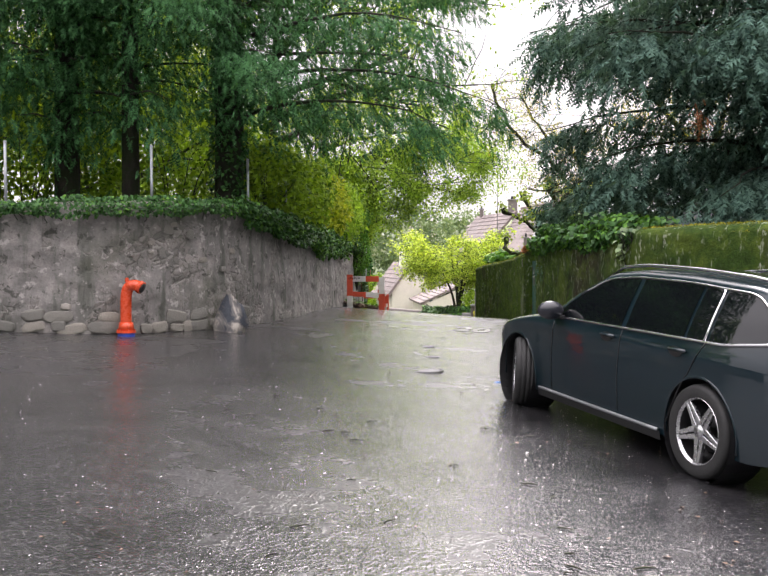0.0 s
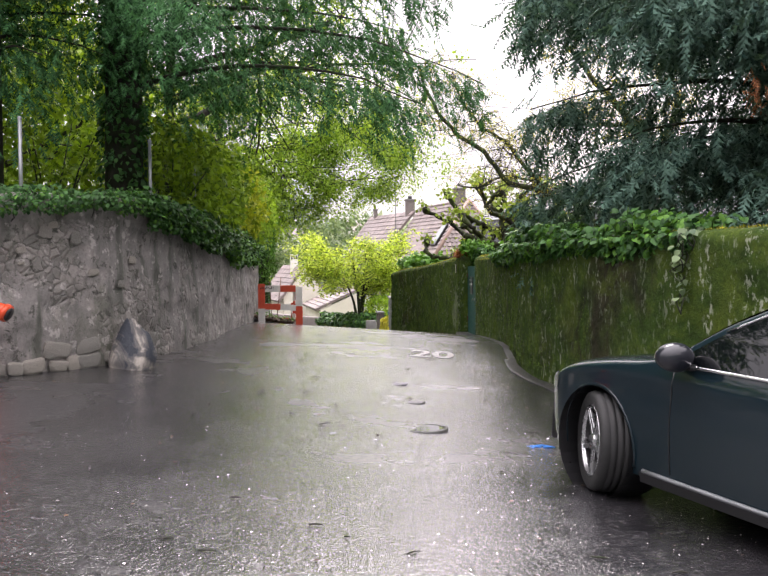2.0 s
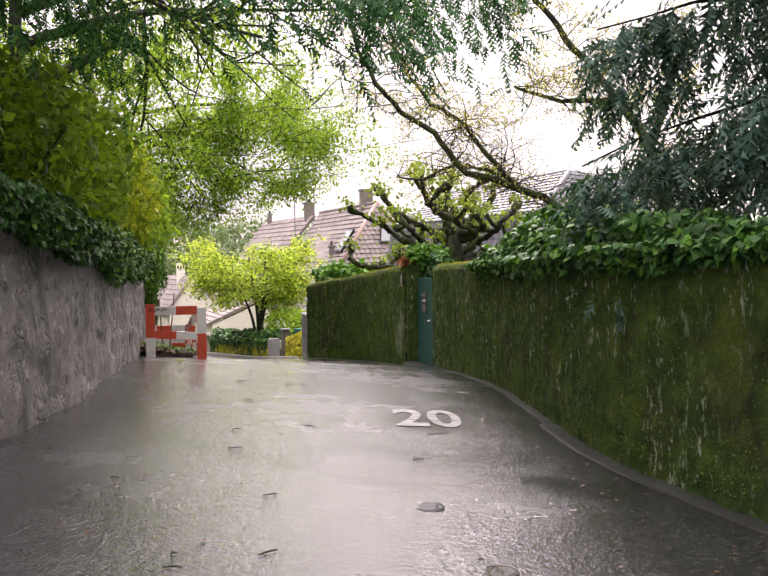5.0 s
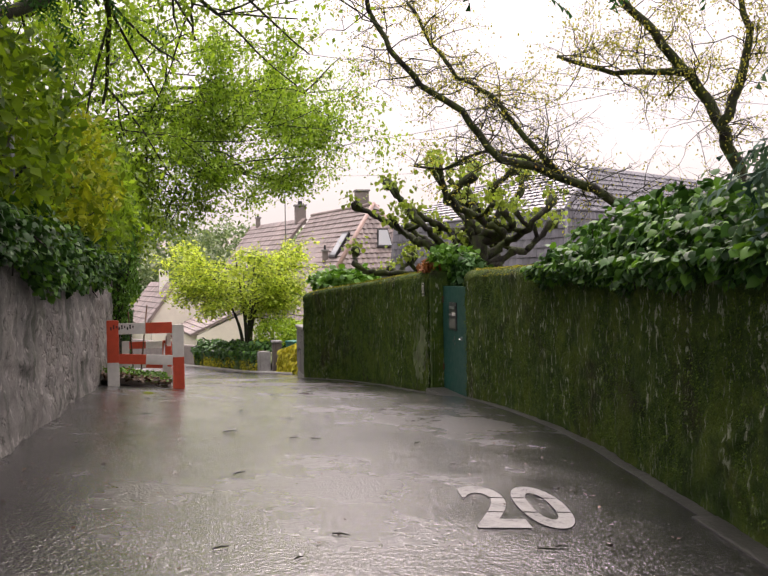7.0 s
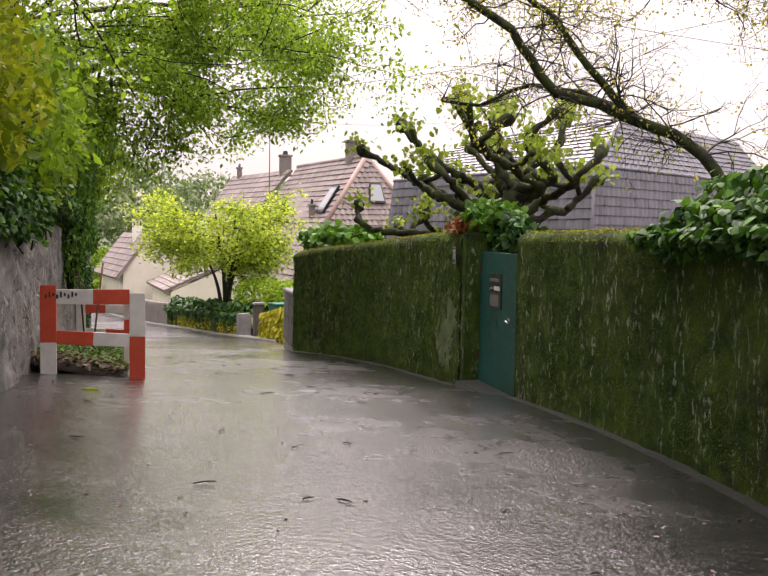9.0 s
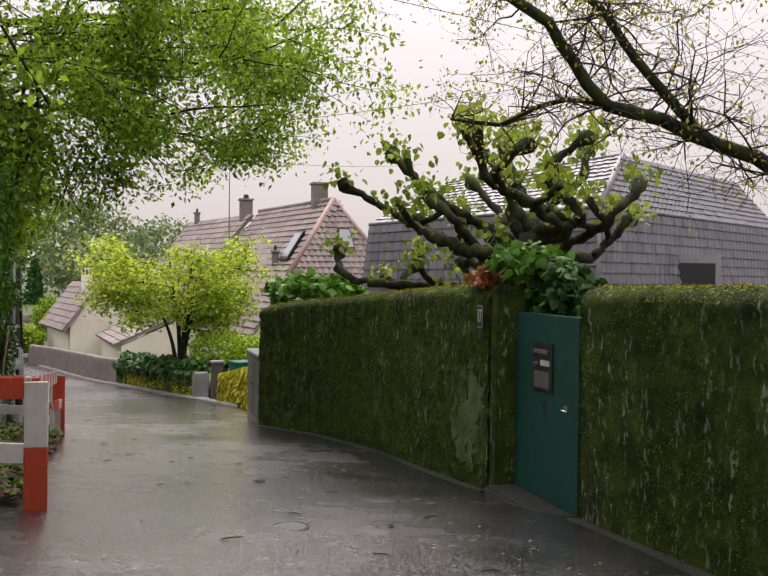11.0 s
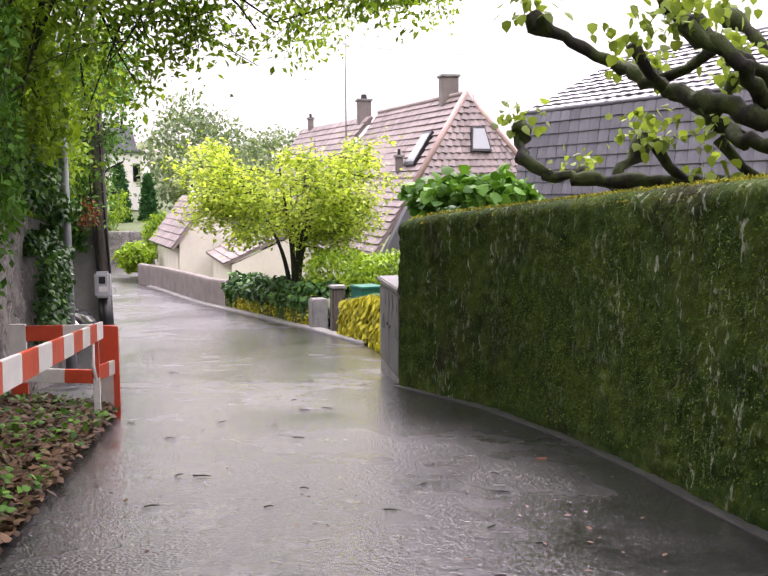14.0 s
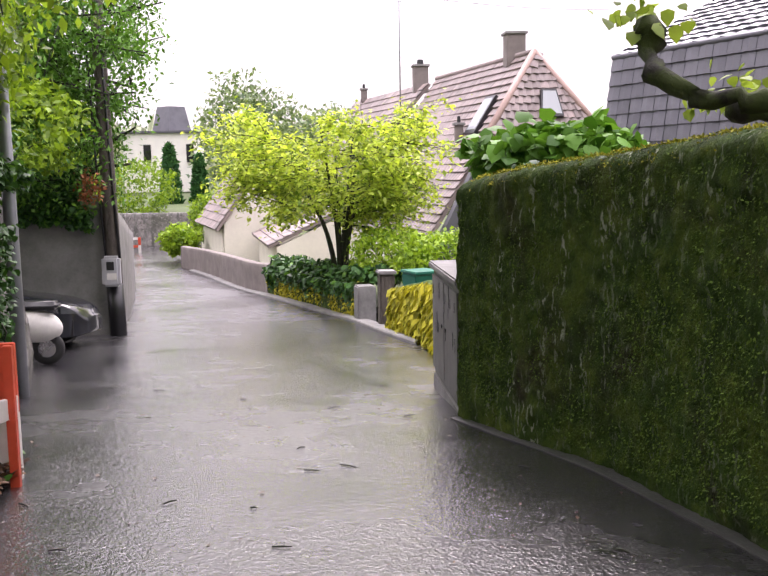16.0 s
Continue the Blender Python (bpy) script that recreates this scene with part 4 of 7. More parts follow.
old_tree((7.0, 23.2, gz(3, 23) + 0.45), [([(7.0, 23.2, 0.2), (6.8, 23.3, 1.8), (6.35, 23.6, 2.9), (5.4, 24.0, 3.45), (4.41, 24.2, 3.85), (3.95, 24.3, 4.55), (3.3, 24.4, 4.9), (2.75, 24.5, 5.7), (2.4, 24.6, 6.6)], 0.09),
                                        ([(5.7, 23.9, 3.3), (5.0, 24.2, 4.0), (4.5, 24.3, 4.75), (3.8, 24.5, 5.3), (3.2, 24.7, 6.3)], 0.045), ([(5.9, 23.8, 3.2), (5.4, 24.7, 3.75), (4.73, 25.4, 3.98), (4.05, 25.6, 3.72), (3.5, 25.8, 3.72)], 0.034)],
         23, "old bare-limbed tree with crooked mossy branches and few leaves", 12)
old_tree((8.3, 23.0, gz(3, 23) + 0.45), [([(8.3, 23.0, 0.2), (8.35, 23.0, 2.4), (8.1, 23.1, 3.6), (7.5, 23.3, 4.9), (6.6, 23.5, 6.0), (5.8, 23.6, 7.0)], 0.14), ([(7.9, 23.1, 4.1), (8.3, 23.0, 5.2), (8.2, 23.1, 6.6)], 0.08), ([(7.4, 23.3, 5.0), (6.4, 23.8, 5.1), (5.6, 24.2, 5.4)], 0.05)],
         24, "tall bare-limbed tree with pale mossy bark", 12, 7)

# ---- houses beyond the wall ----
TILE_V = [(0, 0, 1.0), (0.5, 0, 1.45), (1, 0, 1.0), (0, 1, 0.15), (0.5, 1, 0.6), (1, 1, 0.15), (0, 0, -0.3), (1, 0, -0.3)]
TILE_F = [(0, 1, 4, 3), (1, 2, 5, 4), (6, 7, 2, 1, 0)]
TILE_ME = {}


def roof_tiles(name, a, b, c, d, parent, mat, pitch=0.30, width=0.26, lift=0.055, single=0, until=1.0):
    """A roof slope with courses of separate tiles: a, b along the eaves, d, c along the top (a-d and b-c run up the slope).
    single: how many of them, from the a-d edge as far as the share until, are tiles of their own; the others are joined."""
    a, b, c, d = (Vector(q) for q in (a, b, c, d))
    rows = max(2, int(((d - a).length + (c - b).length) / 2 / pitch))
    nrm = (b - a).cross(d - a).normalized()
    if nrm.z < 0:
        nrm = -nrm
    if mat.name not in TILE_ME:
        TILE_ME[mat.name] = mesh_from("tile", TILE_V, TILE_F, mat)
    vs, fs, made = [], [], 0
    for r in range(rows):
        s0, s1 = r / rows, min(1.0, (r + 1.12) / rows)
        p0, q0, p1, q1 = a.lerp(d, s0), b.lerp(c, s0), a.lerp(d, s1), b.lerp(c, s1)
        n = max(1, int((q0 - p0).length / width))
        for k in range(n):
            u0, u1 = k / n, (k + 0.96) / n
            l0, r0, l1 = p0.lerp(q0, u0), p0.lerp(q0, u1), p1.lerp(q1, u0)
            m = Matrix((r0 - l0, l1 - l0, nrm * (lift + random.uniform(-0.006, 0.006)))).transposed().to_4x4()
            m.translation = l0
            if made < single and u0 <= until:
                o = new("tile", TILE_ME[mat.name])
                o.parent = parent
                o.matrix_basis = m
                made += 1
                continue
            o = len(vs)
            vs += [m @ Vector(v) for v in TILE_V]
            fs += [tuple(i + o for i in f) for f in TILE_F]
    if not vs:
        return None
    ob = new(name, mesh_from(name, vs, fs, mat))
    ob.parent = parent
    ob["kind"] = "stuff"
    return ob


def slab(name, pts, thick, mat, parent, label=""):
    """A plate with the outline pts, thickened downwards along its normal."""
    p = [Vector(q) for q in pts]
    n = (p[1] - p[0]).cross(p[2] - p[0]).normalized()
    if n.z < 0 or (abs(n.z) < 1e-3 and n.x > 0):
        n = -n
    k = len(p)
    vs = p + [q - n * thick for q in p]
    fs = [tuple(range(k)), tuple(range(2 * k - 1, k - 1, -1))] + [(i, (i + 1) % k, k + (i + 1) % k, k + i) for i in range(k)]
    bm = bmesh.new()
    bv = [bm.verts.new(v) for v in vs]
    for f in fs:
        bm.faces.new([bv[i] for i in f])
    bmesh.ops.recalc_face_normals(bm, faces=bm.faces[:])
    return part(name, bm, mat, parent, label)


def along(p, q, s):
    return Vector(p).lerp(Vector(q), s)


random.seed(31)
house = thing("house", (9.0, 57.0, -2.4), 0, "house with a steep tiled roof, skylights and chimneys", "house")
O = Vector((9.0, 57.0, -2.4))
def H(x, y, z):
    return Vector((x, y, z)) - O
peak, ridge_end, ridge_far = H(8.1, 53.2, 5.1), H(6.2, 61.6, 5.1), H(5.6, 64.5, 4.7)
sw, se = H(5.85, 51.2, 1.85), H(10.6, 52.2, 1.85)
low_s, low_n = H(4.35, 50.9, -0.55), H(2.3, 62.0, -0.55)
slope_n = H(4.15, 61.2, 1.85)
rw = slab("roof_west", [low_s, low_n, ridge_end, peak], 0.12, M["clay"], house)
roof_tiles("tile_field", low_s, low_n, ridge_end + Vector((0, 0, 0.02)), peak + Vector((0, 0, 0.02)), rw, M["clay"], single=300, until=0.3)
rh = slab("roof_hip", [sw, se, peak], 0.12, M["clay"], house)
roof_tiles("tile_field", sw, se, peak + Vector((0.06, 0, 0.02)), peak + Vector((0, 0, 0.02)), rh, M["clay"], single=300)
slab("roof_east", [se, H(11.0, 62.6, 1.85), ridge_end, peak], 0.12, M["clay"], house)
tubes("hip_tiles", [([sw + Vector((0, 0, .06)), peak + Vector((0, 0, .06))], [0.11, 0.11]), ([se + Vector((0, 0, .06)), peak + Vector((0, 0, .06))], [0.10, 0.10])], M["clay_ridge"], 8, house)
tubes("ridge_tiles", [([peak + Vector((0, 0, .04)), ridge_end + Vector((0, 0, .04))], [0.10, 0.10])], M["clay"], 8, house)
slab("wall_south", [low_s + Vector((0.2, 0.15, -0.15)), H(4.6, 51.1, -3), H(10.4, 52.3, -3), se + Vector((0, 0.2, -0.1)), sw + Vector((0, 0.2, -0.1))], 0.3, M["grey_wall"], house)
slab("wall_west", [low_s + Vector((0.35, 0.3, -0.3)), low_n + Vector((0.35, 0, -0.3)), H(2.7, 62, -3), H(4.75, 51.2, -3)], 0.3, M["cream"], house)


def on_slope(a, b, c, d, u, v):
    return along(along(a, b, u), along(d, c, u), v)


def skylight(a, b, c, d, u0, u1, v0, v1, parent):
    q = [on_slope(a, b, c, d, u, v) for u, v in ((u0, v0), (u1, v0), (u1, v1), (u0, v1))]
    n = (q[1] - q[0]).cross(q[3] - q[0]).normalized()
    if n.z < 0:
        n = -n
    f = slab("skylight", [p + n * 0.17 for p in q], 0.19, M["black"], parent, "skylight in a dark frame")
    ctr = sum(q, Vector()) / 4
    slab("pane", [p.lerp(ctr, 0.16) + n * 0.185 for p in q], 0.02, M["pane"], f)
    return f


skylight(sw, se, peak + Vector((.4, 0, 0)), peak, 0.42, 0.66, 0.36, 0.62, house)
skylight(low_s, low_n, ridge_end, peak, 0.08, 0.17, 0.55, 0.76, house)


def chimney(p, w, h, parent, cap=True):
    x, y, z = p
    c = part("chimney", bm_box(x - w / 2, x + w / 2, y - w / 2, y + w / 2, z, z + h), M["plaster"], parent, "", bevel=0.02)
    part("chimney_cap", bm_box(x - w / 2 - .06, x + w / 2 + .06, y - w / 2 - .06, y + w / 2 + .06, z + h, z + h + 0.09), M["concrete"], c, "", bevel=0.015)
    if cap:
        part("chimney_pot", bm_cyl(w * 0.25, w * 0.2, z + h + .09, z + h + 0.3, 12, m=Matrix.Translation((x, y, 0))), M["black"], c)
    return c


chimney(H(7.8, 54.7, 4.8), 0.62, 1.05, house, False)
chimney(H(5.7, 63.0, 4.7), 0.6, 1.05, house)
chimney(on_slope(low_s, low_n, ridge_end, peak, 0.22, 0.52), 0.26, 0.55, house)
chimney(H(3.9, 72.0, 5.0), 0.3, 0.6, house)
slab("roof_far", [H(1.3, 62.4, -0.5), H(-0.4, 73, -0.5), H(3.6, 74.5, 5.2), H(5.9, 61.9, 5.0)], 0.12, M["clay"], house)
roof_tiles("tile_field", H(1.3, 62.4, -0.5), H(-0.4, 73, -0.5), H(3.6, 74.5, 5.2), H(5.9, 61.9, 5.0), house, M["clay"], 0.36, 0.4)
slab("dormer_wall", [H(3.6, 57.8, -0.8), H(3.35, 59.0, -0.8), H(3.35, 59.0, 1.9), H(3.6, 57.8, 1.9)], 0.5, M["brick"], house, "brown brick dormer side")
slab("gutter", [sw + Vector((-.05, -.08, -.02)), se + Vector((0, -.08, -.02)), se + Vector((0, -.2, -.02)), sw + Vector((-.05, -.2, -.02))], 0.12, M["grey_wall"], house)
tubes("antenna", [([H(4.4, 58.5, 2.5), H(4.4, 58.5, 9.6)], [0.03, 0.02])] + [([H(4.4 - w, 58.5, z), H(4.4 + w, 58.5, z)], [0.012, 0.012]) for z, w in ((7.6, .1), (8.6, .12), (9.1, .16), (9.4, .22))], M["steel"], 6, house, "thin steel antenna mast")

# low annexe with a tiled roof
annexe = thing("annexe", (1.5, 60, -2.6), 0, "low annexe with a tiled lean-to roof and cream walls", "house")
O = Vector((1.5, 60, -2.6))
a, b, c, d = H(-0.6, 58.2, -1.15), H(-1.6, 65.5, -1.15), H(2.0, 66.0, 0.45), H(2.9, 58.6, 0.45)
slab("roof", [a, b, c, d], 0.1, M["clay"], annexe)
roof_tiles("tile_field", a, b, c, d, annexe, M["clay"], 0.34, 0.34)
slab("wall", [H(-0.3, 58.5, -1.2), H(2.9, 58.9, 0.2), H(2.9, 58.9, -3), H(-0.3, 58.5, -3)], 0.25, M["cream"], annexe)
slab("wall", [H(-0.3, 58.6, -1.2), H(-1.3, 65.3, -1.2), H(-1.3, 65.3, -3), H(-0.3, 58.6, -3)], 0.25, M["cream"], annexe)

# small gabled house
gable = thing("cottage", (-2.0, 68, -2.7), 0, "small cream cottage with a steep tiled roof and white chimney", "house")
O = Vector((-2.0, 68, -2.7))
slab("wall_gable", [H(-2.9, 66.1, -3), H(0.4, 66.8, -3), H(0.4, 66.8, -0.7), H(-1.4, 66.4, 1.35), H(-2.9, 66.1, -0.7)], 0.3, M["cream"], gable)
r0, r1 = H(-3.2, 65.6, -0.95), H(-5.0, 73.4, -0.95)
t0, t1 = H(-1.4, 66.1, 1.5), H(-3.2, 74.0, 1.5)
slab("roof_west", [r0, r1, t1, t0], 0.14, M["clay"], gable)
roof_tiles("tile_field", r0, r1, t1, t0, gable, M["clay"], 0.36, 0.36)
slab("roof_east", [H(0.7, 66.5, -0.95), H(-1.2, 74.6, -0.95), t1, t0], 0.14, M["clay"], gable)
slab("wall_west", [H(-2.95, 66.2, -3), H(-4.7, 73.2, -3), H(-4.7, 73.2, -0.95), H(-2.95, 66.2, -0.95)], 0.25, M["cream"], gable)
cx = part("chimney", bm_box(-0.45, 0.10, 0.4, 1.0, 3.4, 5.0), M["white_wall"], gable, "white rendered chimney", bevel=0.02)
for k in range(3):
    part("chimney_slot", bm_box(-0.38 + 0.17 * k, -0.28 + 0.17 * k, 0.38, 0.395, 4.65, 4.88), M["black"], cx)
wn_ = part("shutter", bm_box(1.5, 2.1, -1.62, -1.40, 1.3, 2.2), M["door"], gable, "green shuttered window")

# far white house
far = thing("villa", (-13.7, 122, -1), 0, "distant white villa with a dark mansard roof", "house")
part("wall", bm_box(-3.6, 3.6, -3, 4, 0.8, 6.6), M["white_wall"], far)
part("roof", bm_box(-3.9, 3.9, -3.3, 4.3, 6.6, 6.85), M["grey_wall"], far, "", bevel=0.05)
part("tower_roof", bm_cyl(2.0, 1.4, 6.85, 9.4, 4, m=Matrix.Translation((0.8, 0.5, 0))), M["slate"], far)
for wx in (-1.2, 3.0):
    wdw = part("window", bm_box(wx - 0.45, wx + 0.45, -3.08, -3.0, 3.6, 5.6), M["white"], far)
    part("pane", bm_box(wx - 0.36, wx + 0.36, -3.11, -3.085, 3.7, 5.5), M["glass"], wdw)

# slate-roofed house beside the wall
random.seed(33)
slate = thing("slate_house", (10, 40, -1.5), 0, "house with a dark slate mansard roof and a dormer window", "house")
O = Vector((10, 40, -1.5))
c1, c2, c3 = H(5.75, 39.6, 0.2), H(9.6, 33.7, 0.2), H(19, 39.5, 0.2)
b1, b2, b3 = H(6.15, 39.7, 3.35), H(9.85, 34.05, 3.55), H(19, 39.9, 3.55)
t1, t2, t3 = H(8.6, 40.6, 4.6), H(11.6, 36.2, 5.0), H(18, 40.6, 5.0)
mw = slab("mansard_west", [c2, c1, b1, b2], 0.1, M["slate"], slate)
roof_tiles("slate_field", c2, c1, b1, b2, mw, M["slate"], 0.24, 0.24, 0.035, single=300)
slab("mansard_south", [c2, c3, b3, b2], 0.1, M["slate"], slate)
roof_tiles("slate_field", c2, c3, b3, b2, slate, M["slate"], 0.24, 0.24, 0.035)
slab("roof_west", [b2, b1, t1, t2], 0.1, M["slate"], slate)
roof_tiles("slate_field", b2, b1, t1, t2, slate, M["slate"], 0.24, 0.24, 0.035)
slab("roof_south", [b2, b3, t3, t2], 0.1, M["slate"], slate)
roof_tiles("slate_field", b2, b3, t3, t2, slate, M["slate"], 0.24, 0.24, 0.035)
slab("wall_west", [c2 + Vector((.1, .1, 0)), c1 + Vector((.1, .05, 0)), H(5.85, 39.7, -2), H(9.7, 33.9, -2)], 0.3, M["cream"], slate)
slab("wall_south", [c2 + Vector((.1, .1, 0)), c3, H(19, 39.6, -2), H(9.7, 33.9, -2)], 0.3, M["cream"], slate)
tubes("ridge_cap", [([b2, t2], [0.08, 0.08]), ([b2, b1], [0.05, 0.05]), ([b2, b3], [0.05, 0.05]), ([c2, b2], [0.05, 0.05]), ([t2, t1], [0.06, 0.06])], M["slate"], 6, slate)
dm = part("dormer", bm_box(2.4, 4.3, -4.0, -1.5, 2.6, 4.1), M["steel"], slate, "metal-clad dormer", bevel=0.02)
part("pane", bm_box(2.6, 4.1, -4.03, -4.005, 2.8, 3.9), M["glass"], dm)


# ---- cars ----
def car_spec():
    xt = [-2.45, -2.42, -2.32, -2.18, -2.02, -1.7, -1.0, -0.3, 0.1, 0.45, 0.8, 1.0, 1.3, 1.75, 2.0, 2.15, 2.25, 2.28]
    zt = [0.62, 0.82, 1.06, 1.24, 1.35, 1.42, 1.455, 1.455, 1.42, 1.25, 1.02, 0.975, 0.94, 0.87, 0.79, 0.70, 0.58, 0.50]
    xp = [-2.46, -2.42, -2.3, -2.1, -1.7, -1.2, -0.4, 0.6, 1.2, 1.6, 1.9, 2.1, 2.22, 2.29]
    wp = [0.66, 0.74, 0.81, 0.855, 0.89, 0.90, 0.90, 0.895, 0.89, 0.875, 0.83, 0.73, 0.58, 0.42]
    return xt, zt, xp, wp


CAR_XT, CAR_ZT, CAR_XP, CAR_WP = car_spec()


def car_top(x):
    return float(sum(np.interp(x + d, CAR_XT, CAR_ZT) for d in (-0.06, 0, 0.06)) / 3)


def car_half(x, z):
    """Half the body's width at a length and a height."""
    p = float(sum(np.interp(x + d, CAR_XP, CAR_WP) for d in (-0.04, 0, 0.04)) / 3)
    q = float(np.interp(z, [0.15, 0.28, 0.42, 0.60, 0.78, 0.84, 0.88, 0.95, 1.15, 1.36, 1.46], [0.93, 0.965, 0.985, 1.0, 0.992, 0.998, 0.985, 0.962, 0.875, 0.765, 0.70]))
    return p * q


def car_body_mesh():
    xs = np.concatenate([np.linspace(-2.46, -2.2, 8), np.linspace(-2.12, 1.9, 62), np.linspace(1.95, 2.29, 11)])
    sec_n = None
    vs, fs = [], []
    for x in xs:
        zt = car_top(x)
        zl = float(np.interp(x, [-2.46, -2.3, -1.9, 1.8, 2.1, 2.29], [0.34, 0.26, 0.20, 0.19, 0.2, 0.26]))
        cap = float(np.interp(zt, [0.5, 0.8, 1.0, 1.4], [0.10, 0.10, 0.07, 0.075]))
        zs = zt - cap
        half = [(0.0, zl), (car_half(x, zl) * 0.9, zl)]
        for k in range(15):
            z = zl + 0.015 + (zs - zl - 0.015) * k / 14
            half.append((car_half(x, z), z))
        w = car_half(x, zs)
        for k in range(1, 8):
            a = math.pi / 2 * k / 8
            half.append((w * math.cos(a) ** 0.55, zs + cap * math.sin(a)))
        half.append((0.0, zt))
        full = half + [(-y, z) for y, z in half[-2:0:-1]]
        sec_n = len(full)
        vs += [(x, y, z) for y, z in full]
    for i in range(len(xs) - 1):
        for k in range(sec_n):
            fs.append((i * sec_n + k, (i + 1) * sec_n + k, (i + 1) * sec_n + (k + 1) % sec_n, i * sec_n + (k + 1) % sec_n))
    fs.append(tuple(range(sec_n)))
    fs.append(tuple((len(xs) - 1) * sec_n + k for k in range(sec_n))[::-1])
    me = mesh_from("body", vs, fs, None, True)
    ob = new("body_raw", me)
    cutters = []
    for ax in (-1.42, 1.42):
        for sd in (-1, 1):
            bm = bm_cyl(0.375, 0.375, -0.22, 0.22, 40, m=Matrix.Translation((ax, sd * 0.84, 0.335)) @ pose(0, 0, 0, 90, 0, 0))
            cm = bpy.data.meshes.new("arch_cut")
            bm.to_mesh(cm)
            bm.free()
            co = new("arch_cut", cm)
            cutters.append(co)
            md = ob.modifiers.new("arch", "BOOLEAN")
            md.operation, md.object, md.solver = "DIFFERENCE", co, "EXACT"
    dg = bpy.context.evaluated_depsgraph_get()
    done = bpy.data.meshes.new_from_object(ob.evaluated_get(dg))
    for o in cutters + [ob]:
        bpy.data.objects.remove(o)
    bm = bmesh.new()
    bm.from_mesh(done)
    left, best = set(bm.verts), set()
    while left:
        seed = left.pop()
        island, todo = {seed}, [seed]
        while todo:
            for e in todo.pop().link_edges:
                for v in e.verts:
                    if v not in island:
                        island.add(v)
                        todo.append(v)
        left -= island
        if len(island) > len(best):
            best = island
    bmesh.ops.delete(bm, geom=[v for v in bm.verts if v not in best], context="VERTS")
    bm.to_mesh(done)
    bm.free()
    return done


def side_patch(x0, x1, zb, zt, sd, lift=0.006, nx=18, nz=6):
    """A sheet that follows the car's flank between two curves."""
    vs, fs = [], []
    for i in range(nx + 1):
        x = x0 + (x1 - x0) * i / nx
        a, b = zb(x), max(zb(x) + 0.002, zt(x))
        for k in range(nz + 1):
            z = a + (b - a) * k / nz
            vs.append((x, sd * (car_half(x, z) + lift), z))
    for i in range(nx):
        for k in range(nz):
            f = (i * (nz + 1) + k, (i + 1) * (nz + 1) + k, (i + 1) * (nz + 1) + k + 1, i * (nz + 1) + k + 1)
            fs.append(f if sd > 0 else f[::-1])
    return vs, fs


def side_line(pts, sd, lift=0.004):
    return [(x, sd * (car_half(x, z) + lift), z) for x, z in pts]


def lathe(profile, seg=40):
    """Turns (radius, y) pairs about the y axis."""
    vs, fs = [], []
    n = len(profile)
    for i in range(seg):
        a = 2 * math.pi * i / seg
        vs += [(r * math.cos(a), y, r * math.sin(a)) for r, y in profile]
    for i in range(seg):
        for k in range(n - 1):
            fs.append((i * n + k, ((i + 1) % seg) * n + k, ((i + 1) % seg) * n + k + 1, i * n + k + 1))
    return vs, fs


BODY_ME = car_body_mesh()
TYRE_ME = mesh_from("tyre", *lathe([(0.235, -0.10), (0.30, -0.113), (0.322, -0.10), (0.334, -0.07), (0.335, -0.045), (0.326, -0.042), (0.326, -0.036), (0.335, -0.033), (0.336, 0), (0.326, 0.003), (0.326, 0.009), (0.335, 0.012), (0.335, 0.045), (0.326, 0.048), (0.326, 0.054), (0.334, 0.07), (0.322, 0.10), (0.30, 0.113), (0.235, 0.10)]), M["rubber"], True)
RIM_ME = mesh_from("rim", *lathe([(0.236, 0.104), (0.243, 0.098), (0.235, 0.09), (0.222, 0.08), (0.222, 0.075)]), M["alloy"], True)
BARREL_ME = mesh_from("barrel", *lathe([(0.222, 0.078), (0.212, 0.03), (0.205, -0.06), (0.0, -0.06)]), M["black"], True)
DISC_ME = mesh_from("brake_disc", *lathe([(0.0, -0.02), (0.15, -0.02), (0.15, -0.035), (0.0, -0.035)]), M["black"], True)


def spoke_mesh(gap=0.036):
    bm = bmesh.new()
    for sd in (-1, 1):
        vs = []
        for r, off, yy, wd in ((0.035, 0.030, 0.078, 0.022), (0.228, 0.015, 0.090, 0.013)):
            for o in (off - wd, off + wd):
                vs.append(bm.verts.new((r, yy, sd * o)))
                vs.append(bm.verts.new((r, yy - 0.035, sd * o)))
        idx = [(0, 2, 6, 4), (1, 5, 7, 3), (0, 4, 5, 1), (2, 3, 7, 6), (0, 1, 3, 2), (4, 6, 7, 5)]
        for f in idx:
            bm.faces.new([vs[i] for i in f])
    bmesh.ops.recalc_face_normals(bm, faces=bm.faces[:])
    bmesh.ops.bevel(bm, geom=bm.edges[:], offset=0.004, segments=1, affect="EDGES")
    me = bpy.data.meshes.new("spoke")
    bm.to_mesh(me)
    bm.free()
    me.materials.append(M["alloy"])
    return me


SPOKE_ME = spoke_mesh()


